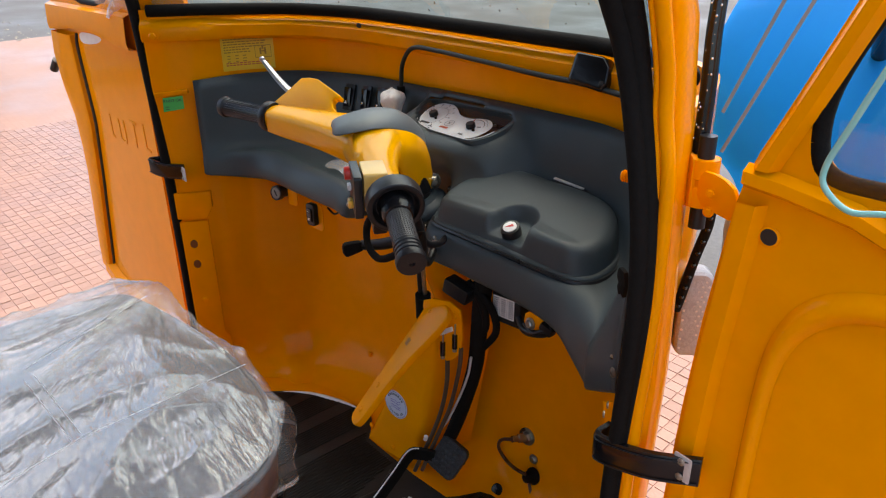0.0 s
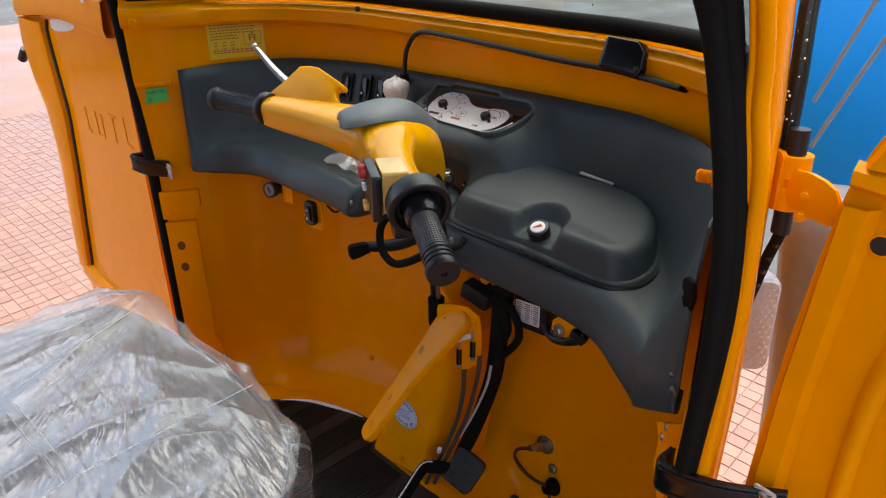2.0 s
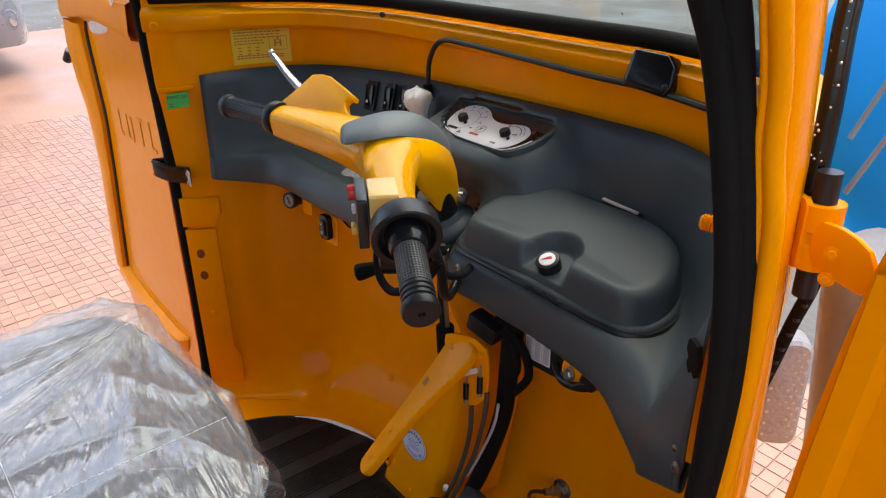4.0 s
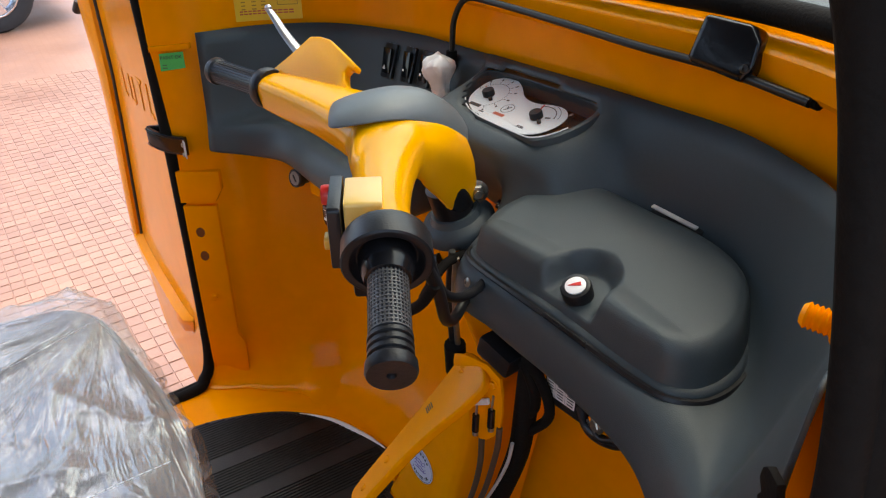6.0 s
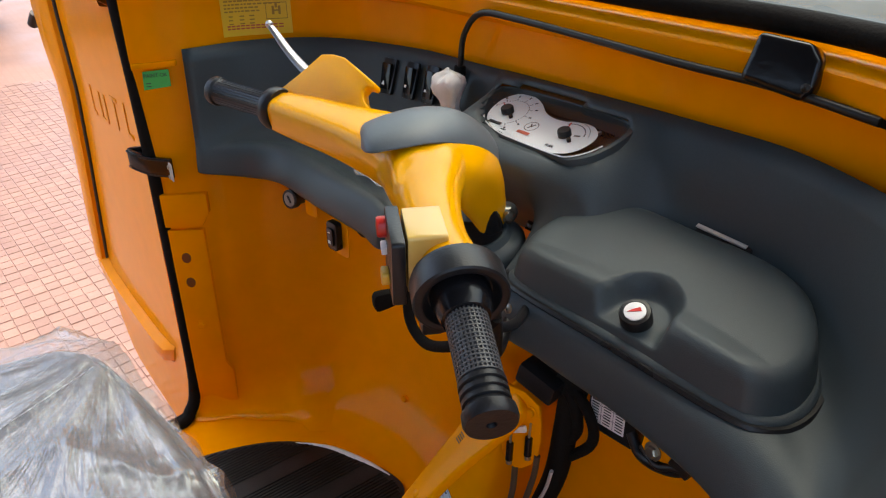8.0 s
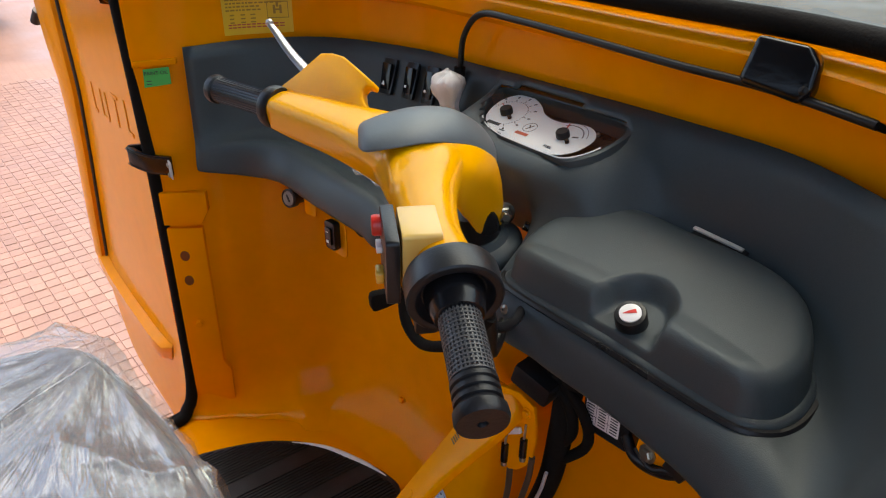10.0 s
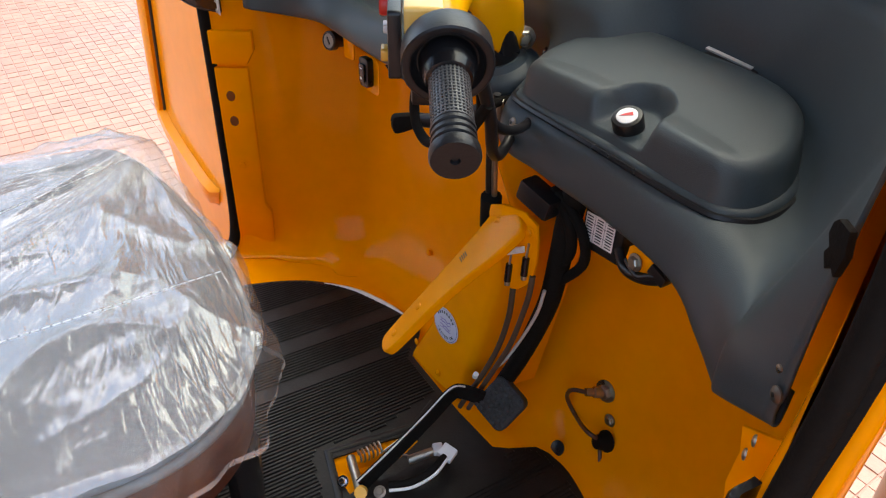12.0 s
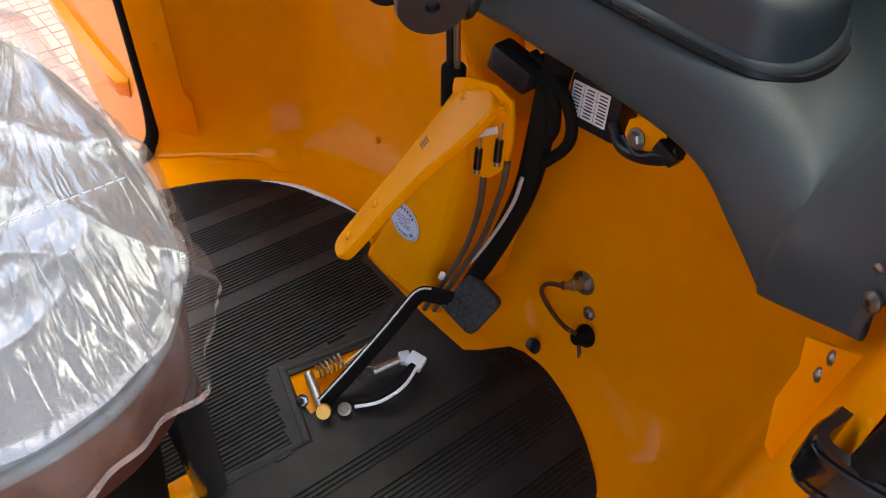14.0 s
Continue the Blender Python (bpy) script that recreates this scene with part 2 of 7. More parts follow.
def paving_material(name, blocks):
    """Wet red cement paving: brick courses where the surface is far, plain worn cement on single blocks."""
    m = bpy.data.materials.new(name)
    m.use_nodes = True
    nt = m.node_tree
    p = nt.nodes["Principled BSDF"]
    tc = nt.nodes.new("ShaderNodeTexCoord")
    geo = nt.nodes.new("ShaderNodeNewGeometry")
    n1 = nt.nodes.new("ShaderNodeTexNoise")
    n1.inputs["Scale"].default_value, n1.inputs["Detail"].default_value = 1.3, 5
    n2 = nt.nodes.new("ShaderNodeTexNoise")
    n2.inputs["Scale"].default_value, n2.inputs["Detail"].default_value = 90, 3
    for n in (n1, n2):
        nt.links.new(tc.outputs["Object"] if not blocks else geo.outputs["Position"], n.inputs["Vector"])
    ramp = nt.nodes.new("ShaderNodeValToRGB")
    ramp.color_ramp.elements[0].position, ramp.color_ramp.elements[0].color = 0.3, (0.245, 0.120, 0.075, 1)
    ramp.color_ramp.elements[1].position, ramp.color_ramp.elements[1].color = 0.7, (0.315, 0.172, 0.118, 1)
    mx = nt.nodes.new("ShaderNodeMath")
    mx.operation = 'MULTIPLY_ADD'
    mx.inputs[1].default_value = 0.25
    nt.links.new(n2.outputs["Fac"], mx.inputs[0])
    nt.links.new(n1.outputs["Fac"], mx.inputs[2])
    sub = nt.nodes.new("ShaderNodeMath")
    sub.operation = 'SUBTRACT'
    sub.inputs[1].default_value = 0.12
    nt.links.new(mx.outputs[0], sub.inputs[0])
    nt.links.new(sub.outputs[0], ramp.inputs[0])
    last = ramp.outputs[0]
    rnd = nt.nodes.new("ShaderNodeObjectInfo").outputs["Random"] if blocks == "piece" else geo.outputs["Random Per Island"]
    if blocks:
        hs = nt.nodes.new("ShaderNodeHueSaturation")
        mr = nt.nodes.new("ShaderNodeMapRange")
        mr.inputs["To Min"].default_value, mr.inputs["To Max"].default_value = 0.86, 1.12
        nt.links.new(rnd, mr.inputs["Value"])
        nt.links.new(mr.outputs[0], hs.inputs["Value"])
        nt.links.new(last, hs.inputs["Color"])
        last = hs.outputs[0]
    else:
        br = nt.nodes.new("ShaderNodeTexBrick")
        br.offset, br.inputs["Scale"].default_value = 0, 1
        br.inputs["Brick Width"].default_value, br.inputs["Row Height"].default_value, br.inputs["Mortar Size"].default_value = 0.052, 0.0465, 0.0028
        br.inputs["Color1"].default_value, br.inputs["Color2"].default_value, br.inputs["Mortar"].default_value = (1, 1, 1, 1), (0.9, 0.9, 0.9, 1), (0.88, 0.82, 0.80, 1)
        nt.links.new(tc.outputs["Object"], br.inputs["Vector"])
        mu = nt.nodes.new("ShaderNodeMix")
        mu.data_type, mu.blend_type = 'RGBA', 'MULTIPLY'
        mu.inputs["Factor"].default_value = 1
        nt.links.new(last, mu.inputs[6])
        nt.links.new(br.outputs["Color"], mu.inputs[7])
        last = mu.outputs[2]
    nt.links.new(last, p.inputs["Base Color"])
    rr = nt.nodes.new("ShaderNodeMapRange")
    rr.inputs["From Min"].default_value, rr.inputs["From Max"].default_value = 0.35, 0.65
    rr.inputs["To Min"].default_value, rr.inputs["To Max"].default_value = 0.30, 0.6
    nt.links.new(n1.outputs["Fac"], rr.inputs["Value"])
    nt.links.new(rr.outputs[0], p.inputs["Roughness"])
    b = nt.nodes.new("ShaderNodeBump")
    b.inputs["Strength"].default_value, b.inputs["Distance"].default_value = 0.3, 0.003
    nt.links.new(n2.outputs["Fac"], b.inputs["Height"])
    nt.links.new(b.outputs["Normal"], p.inputs["Normal"])
    return m


PAVE = paving_material("red_paving_far", "")
PAVEBLOCK = paving_material("red_paving_blocks", "rest")
PAVEPIECE = paving_material("red_paving_block", "piece")
ROAD = mat("wet_asphalt", (0.085, 0.082, 0.076), 0.6, 0, 40, 0.3, 0.4, 120, spot=1.2, rough_vary=0.2, spec=0.25)


# ---- mesh helpers ----
def mesh_object(name, verts, faces, material, parent=None, smooth=35, label=""):
    me = bpy.data.meshes.new(name)
    me.from_pydata([tuple(v) for v in verts], [], faces)
    bm = bmesh.new()
    bm.from_mesh(me)
    bmesh.ops.remove_doubles(bm, verts=bm.verts, dist=1e-5)
    bmesh.ops.recalc_face_normals(bm, faces=bm.faces)
    return part(name, bm, material, parent, label, smooth)


def part(name, bm, material, parent=None, label="", smooth=35):
    """Links a bmesh as one mesh object, under a thing or a part where parent is given."""
    me = bpy.data.meshes.new(name)
    bm.to_mesh(me)
    bm.free()
    me.materials.append(material)
    if smooth:
        me.polygons.foreach_set("use_smooth", [True] * len(me.polygons))
        me.set_sharp_from_angle(angle=radians(smooth))
    ob = new(name, me)
    if parent is not None:
        ob.parent = parent
        ob.matrix_parent_inverse = parent.matrix_basis.inverted()
    if label:
        ob["label"] = label
    return ob


def thing(name, at, label, category, group="", kind=""):
    ob = new(name)
    ob.empty_display_size = 0.05
    ob.matrix_basis = Matrix.Translation(at)
    return tagged(ob, label, category, group, kind)


def put(ob, parent):
    ob.parent = parent
    ob.matrix_parent_inverse = parent.matrix_basis.inverted()
    return ob


def chaikin(pts, rounds=2, closed=False):
    p = [np.array(q, float) for q in pts]
    for _ in range(rounds):
        out = []
        n = len(p)
        for i in range(n if closed else n - 1):
            a, b = p[i], p[(i + 1) % n]
            out += [a * 0.75 + b * 0.25, a * 0.25 + b * 0.75]
        if not closed:
            out = [p[0]] + out[1:-1] + [p[-1]]
        p = out
    return p


def spline(pts, per=8, closed=False):
    """Catmull-Rom curve through points."""
    p = [np.array(q, float) for q in pts]
    n = len(p)
    out = []
    for i in range(n if closed else n - 1):
        a = p[(i - 1) % n] if closed or i > 0 else 2 * p[0] - p[1]
        b, c = p[i], p[(i + 1) % n]
        d = p[(i + 2) % n] if closed or i + 2 < n else 2 * p[-1] - p[-2]
        for k in range(per):
            t = k / per
            out.append(0.5 * (2 * b + (c - a) * t + (2 * a - 5 * b + 4 * c - d) * t * t + (3 * b - a - 3 * c + d) * t ** 3))
    if not closed:
        out.append(p[-1])
    return out


def grid(rows, close_u=False, close_v=False, cap=False):
    """Vertices and faces of a lofted sheet from rows of points."""
    n, m = len(rows), len(rows[0])
    verts = [tuple(v) for r in rows for v in r]
    faces = []
    for i in range(n if close_u else n - 1):
        for j in range(m if close_v else m - 1):
            a, b = i * m + j, i * m + (j + 1) % m
            c, d = ((i + 1) % n) * m + (j + 1) % m, ((i + 1) % n) * m + j
            faces.append((a, b, c, d))
    if cap:
        faces.append(tuple(range(m)))
        faces.append(tuple((n - 1) * m + j for j in range(m)))
    return verts, faces


def frames_along(pts):
    p = [Vector(q) for q in pts]
    out = []
    up = None
    for i in range(len(p)):
        d = (p[min(i + 1, len(p) - 1)] - p[max(i - 1, 0)]).normalized()
        if up is None:
            up = Vector((0, 0, 1)) if abs(d.z) < 0.9 else Vector((1, 0, 0))
        side = d.cross(up).normalized()
        up = side.cross(d).normalized()
        out.append((p[i], side, up))
    return out


def tube_geo(pts, radius, seg=10, flat=1.0):
    rows = []
    fr = frames_along(pts)
    for k, (c, s, u) in enumerate(fr):
        r = radius(k / max(1, len(fr) - 1)) if callable(radius) else radius
        rows.append([c + s * (math.cos(a) * r) + u * (math.sin(a) * r * flat) for a in [2 * math.pi * j / seg for j in range(seg)]])
    return grid(rows, close_v=True, cap=True)


def tube(name, pts, radius, material, parent=None, seg=10, flat=1.0, label=""):
    return mesh_object(name, *tube_geo(pts, radius, seg, flat), material, parent, 50, label)


def lathe(name, profile, frame_m, material, parent=None, seg=24, label="", smooth=35):
    """profile: (radius, height) along the frame's z."""
    rows = [[frame_m @ Vector((r * math.cos(a), r * math.sin(a), h)) for a in [2 * math.pi * j / seg for j in range(seg)]] for r, h in profile]
    v, f = grid(rows, close_v=True, cap=True)
    return mesh_object(name, v, f, material, parent, smooth, label)


def axis_frame(at, axis, ref=(0, 0, 1)):
    z = Vector(axis).normalized()
    r = Vector(ref)
    if abs(z.dot(r)) > 0.95:
        r = Vector((1, 0, 0))
    x = r.cross(z).normalized()
    y = z.cross(x)
    m = Matrix((x, y, z)).transposed().to_4x4()
    m.translation = at
    return m


def frame_xy(at, x, y):
    """A frame at a point with given x and nearly given y axes."""
    x = Vector(x).normalized()
    z = x.cross(Vector(y)).normalized()
    y = z.cross(x)
    m = Matrix((x, y, z)).transposed().to_4x4()
    m.translation = at
    return m


def slab(name, outline, thick, frame_m, material, parent=None, bevel=0.0, label="", smooth=35, seg=2):
    """A plate: a 2D outline in the frame's xy, extruded along its z."""
    bm = bmesh.new()
    vs = [bm.verts.new(frame_m @ Vector((q[0], q[1], 0))) for q in outline]
    f = bm.faces.new(vs)
    r = bmesh.ops.extrude_face_region(bm, geom=[f])
    up = (frame_m.to_3x3() @ Vector((0, 0, 1))) * thick
    bmesh.ops.translate(bm, vec=up, verts=[e for e in r["geom"] if isinstance(e, bmesh.types.BMVert)])
    bmesh.ops.recalc_face_normals(bm, faces=bm.faces)
    if bevel:
        es = [e for e in bm.edges if len(e.link_faces) == 2 and e.calc_face_angle(0) > 0.6]
        bmesh.ops.bevel(bm, geom=es, offset=bevel, segments=seg, profile=0.6, affect='EDGES', clamp_overlap=True)
    return part(name, bm, material, parent, label, smooth)


def box(name, at, size, material, parent=None, bevel=0.003, turn=None, label="", seg=2):
    bm = bmesh.new()
    bmesh.ops.create_cube(bm, size=1)
    m = Matrix.Translation(at) @ (turn.to_4x4() if turn is not None else Matrix.Identity(4)) @ Matrix.Diagonal((*size, 1))
    bmesh.ops.transform(bm, matrix=m, verts=bm.verts)
    if bevel:
        bmesh.ops.bevel(bm, geom=list(bm.edges), offset=bevel, segments=seg, profile=0.6, affect='EDGES', clamp_overlap=True)
    return part(name, bm, material, parent, label)


def rot(rx=0, ry=0, rz=0):
    return Euler((radians(rx), radians(ry), radians(rz))).to_matrix()


def circle2(r, seg=20, cx=0, cy=0, ry=None):
    return [(cx + r * math.cos(2 * math.pi * k / seg), cy + (ry or r) * math.sin(2 * math.pi * k / seg)) for k in range(seg)]


def round_rect(w, h, r, seg=4):
    out = []
    for cx, cy, a0 in ((w / 2 - r, h / 2 - r, 0), (-w / 2 + r, h / 2 - r, 90), (-w / 2 + r, -h / 2 + r, 180), (w / 2 - r, -h / 2 + r, 270)):
        for k in range(seg + 1):
            a = radians(a0 + 90 * k / seg)
            out.append((cx + r * math.cos(a), cy + r * math.sin(a)))
    return out


def screw(name, at, axis, r, parent=None, label="", material=None):
    m = axis_frame(at, axis)
    return lathe(name, [(0.0, 0.0), (r, 0.0), (r, 0.0012), (r * 0.75, r * 0.45), (r * 0.3, r * 0.55), (r * 0.28, r * 0.25), (0.0, r * 0.25)], m, material or STEEL, parent, 14, label)


def bolt(name, at, axis, r, parent=None, material=None, label=""):
    """A hexagon head on a washer."""
    m = axis_frame(at, axis)
    hexa = [(r * 0.8 * math.cos(radians(60 * k)), r * 0.8 * math.sin(radians(60 * k))) for k in range(6)]
    v, f = grid([[m @ Vector((x * s, y * s, h)) for x, y in hexa] for s, h in ((1, 0.001), (1, r * 0.55), (0.8, r * 0.7))], close_v=True, cap=True)
    wv, wf = grid([[m @ Vector((q[0], q[1], h)) for q in circle2(r * s, 16)] for s, h in ((1.15, 0), (1.15, r * 0.12), (0.8, r * 0.16))], close_v=True, cap=True)
    o = len(v)
    return mesh_object(name, v + wv, f + [tuple(i + o for i in q) for q in wf], material or STEEL, parent, 30, label)


def text_on(name, words, size, frame_m, material, parent, spacing=1.0):
    cu = bpy.data.curves.new(name, 'FONT')
    cu.body, cu.size, cu.align_x, cu.align_y, cu.extrude, cu.space_character = words, size, 'CENTER', 'CENTER', 0.0002, spacing
    tmp = bpy.data.objects.new(name, cu)
    scene.collection.objects.link(tmp)
    me = bpy.data.meshes.new_from_object(tmp.evaluated_get(bpy.context.evaluated_depsgraph_get()))
    bpy.data.objects.remove(tmp)
    me.transform(frame_m)
    me.materials.clear()
    me.materials.append(material)
    ob = new(name, me)
    return put(ob, parent)


def bars_on(name, boxes, frame_m, material, parent, h=0.0004):
    """Plain printed bars: (x, y, width, height) in the frame."""
    v, f = [], []
    for x, y, w, hh in boxes:
        o = len(v)
        for dx, dy in ((-1, -1), (1, -1), (1, 1), (-1, 1)):
            v.append(frame_m @ Vector((x + dx * w / 2, y + dy * hh / 2, h)))
        f.append((o, o + 1, o + 2, o + 3))
    return mesh_object(name, v, f, material, parent, 0)


# ---- the setting: ground, paving, cab body ----
RISE = math.atan(0.07)
GROUND = Matrix.Rotation(RISE, 4, Vector((0.51, 0.86, 0)))


def sheet(name, x0, x1, y0, y1, z, nx, ny, material, label, category, thick=0.0):
    bm = bmesh.new()
    rows = [[bm.verts.new((x0 + (x1 - x0) * i / nx, y0 + (y1 - y0) * j / ny, z)) for i in range(nx + 1)] for j in range(ny + 1)]
    for j in range(ny):
        for i in range(nx):
            bm.faces.new((rows[j][i], rows[j][i + 1], rows[j + 1][i + 1], rows[j + 1][i]))
    if thick:
        r = bmesh.ops.extrude_face_region(bm, geom=list(bm.faces))
        bmesh.ops.translate(bm, vec=(0, 0, -thick), verts=[e for e in r["geom"] if isinstance(e, bmesh.types.BMVert)])
        bmesh.ops.recalc_face_normals(bm, faces=bm.faces)
    ob = part(name, bm, material, None, "", 0)
    ob.matrix_basis = GROUND
    return tagged(ob, label, category, kind="structure")


ground = sheet("ground", -300, 300, -300, 300, -0.05, 12, 12, ROAD, "wet grey asphalt road beside the paving", "road")
pavement = sheet("pavement", -8.1, 4.0, -5.0, 1.65, 0.0, 40, 24, PAVE, "wet red cement block paving beside the road", "pavement", 0.09)

# plan of the cab's front wall, from the left pillar round to the right pillar
PLAN = [(-0.602, -0.035), (-0.578, 0.0), (-0.556, 0.06), (-0.549, 0.155), (-0.49, 0.272), (-0.33, 0.338), (-0.15, 0.347), (0.0, 0.348),
        (0.15, 0.347), (0.33, 0.338), (0.49, 0.272), (0.566, 0.155), (0.593, 0.06), (0.606, 0.0), (0.616, -0.030)]
CURVE = spline([(x, y, 0) for x, y in PLAN], 7)
NORMALS = []
for i, q in enumerate(CURVE):
    d = CURVE[min(i + 1, len(CURVE) - 1)] - CURVE[max(i - 1, 0)]
    d = d / np.linalg.norm(d)
    NORMALS.append(np.array((d[1], -d[0], 0.0)))
ENDS = [max(0.0, min(1.0, min(i - 10, len(CURVE) - 1 - i) / 14.0)) for i in range(len(CURVE))]


def plan_row(inset, z, end_inset=None):
    """The wall's plan curve moved inwards; z may be a function of the way along it."""
    n = len(CURVE)
    out = []
    for i in range(n):
        w = ENDS[i] * ENDS[i] * (3 - 2 * ENDS[i])
        k = inset * w + (inset if end_inset is None else end_inset) * (1 - w)
        zz = z(i / (n - 1)) if callable(z) else z
        p = CURVE[i] + NORMALS[i] * k
        out.append((p[0], p[1], zz))
    return out


FLOOR_Z = 0.415


def sill(u):
    """Height of the windscreen's sill along the wall's plan; it falls towards the driver's side."""
    return 1.301 - 0.05 * max(0.0, u - 0.15)


inner = [plan_row(0.0, lambda u: sill(u) + 0.002), plan_row(0.0, 1.22), plan_row(0.0, 1.1), plan_row(0.014, 0.92, 0.0), plan_row(0.03, 0.74, 0.0), plan_row(0.048, 0.56, 0.0)]
for k in range(1, 9):
    a = radians(90 * k / 8)
    inner.append(plan_row(0.05 + 0.115 * (1 - math.cos(a)), FLOOR_Z + 0.115 * (1 - math.sin(a)), 0.035 * (1 - math.cos(a))))
outer = [[(p[0] + NORMALS[i][0] * -0.014, p[1] + NORMALS[i][1] * -0.014, p[2] - 0.012 * (k > 6)) for i, p in enumerate(r)] for k, r in enumerate(inner)]
rows = inner + outer[::-1]
wall_front = mesh_object("wall_front", *grid(rows, close_u=True), YELLOW, None, 40)
tagged(wall_front, "glossy yellow painted sheet-metal front wall of the cab", "cab wall", kind="structure")

fl = [(q[0], q[1], FLOOR_Z - 0.002) for q in plan_row(0.118, 0, 0.018)]
poly = fl + [(0.57, -0.9, FLOOR_Z - 0.002), (-0.57, -0.9, FLOOR_Z - 0.002)]
floor = slab("floor", [(q[0], q[1]) for q in poly], -0.02, Matrix.Translation((0, 0, FLOOR_Z - 0.002)), YELLOW)
tagged(floor, "yellow painted sheet-metal cab floor under a rubber mat", "floor", kind="structure")

beam_rows = [plan_row(a, lambda u, d=d: sill(u) - d, b)[:-17] for a, d, b in ((0.0, 0.061, 0.004), (0.026, 0.061, 0.012), (0.034, 0.054, 0.016), (0.036, 0.032, 0.016), (0.030, 0.026, 0.012), (0.0, 0.017, 0.0))]
beam = mesh_object("trim", *grid(beam_rows), YELLOW, None, 40)
tagged(beam, "yellow steel cross rail below the windscreen", "cross rail", kind="structure")

# windscreen: rubber seal, glass, and an unseen roof added to shade the cab
seal = mesh_object("seal", *tube_geo(plan_row(0.020, sill, 0.0)[3:-24], 0.0125, 14, 1.0), RUBBER)
window_1 = thing("window_1", (0, 0.32, 1.3), "clear rain-spotted windscreen in a black rubber seal", "windscreen", kind="structure")
put(seal, window_1)
screen_rows = []
for k in range(9):
    h = k / 8
    screen_rows.append([(q[0] * (1 - 0.04 * h), q[1] - 0.15 * h, q[2] * (1 - h) + 1.77 * h) for q in plan_row(0.018, sill, 0.0)][6:-6])
pane = mesh_object("pane", *grid(screen_rows), SCREENGLASS, window_1, 60)
pane.visible_shadow = False
for side in (-1, 1):
    tube("seal", [(side * 0.566, -0.06, 1.48), (side * 0.555, -0.09, 1.55), (side * 0.53, -0.17, 1.79)], 0.018, RUBBER, window_1, 10)
roof_under = [[(x, y, 1.83 + 0.10 * (1 - (x / 0.58) ** 2) * (1 if y < 0 else 0.6)) for x in np.linspace(-0.58, 0.58, 13)] for y in (0.24, 0.16, 0.08, 0.0, -0.3, -0.8, -1.4, -2.1)]
roof = mesh_object("roof", *grid(roof_under + [[(x, y, z + 0.012) for x, y, z in r] for r in roof_under[::-1]], close_u=True), RUBBER)
# Unseen wall, added to bounce warm light onto the front wall.
bounce_wall = slab("wall_back", [(-0.6, 0.2), (0.6, 0.2), (0.6, 1.10), (-0.6, 1.10)], 0.02, frame_xy((0, -0.84, 0), (1, 0, 0), (0, 0, 1)), YELLOW)
# unseen walls under the same roof, added to block skylight behind the driver
for nm, a, b in (("wall_left", (-0.64, -0.86), (-0.64, -2.1)), ("wall_right", (0.64, -0.86), (0.64, -2.1)), ("wall_rear", (-0.64, -2.1), (0.64, -2.1))):
    d = Vector((b[0] - a[0], b[1] - a[1], 0))
    shade_wall = slab(nm, [(0, 0.25), (d.length, 0.25), (d.length, 1.785), (0, 1.785)], 0.012, frame_xy((*a, 0), d, (0, 0, 1)), RUBBER)
    tagged(shade_wall, "unseen plain dark wall added to block skylight from behind", "canvas side", kind="structure")
tagged(bounce_wall, "unseen plain yellow wall added behind the driver's seat to bounce warm light", "bulkhead", kind="structure")
tagged(roof, "unseen dark roof added to shade the cab", "roof", kind="structure")

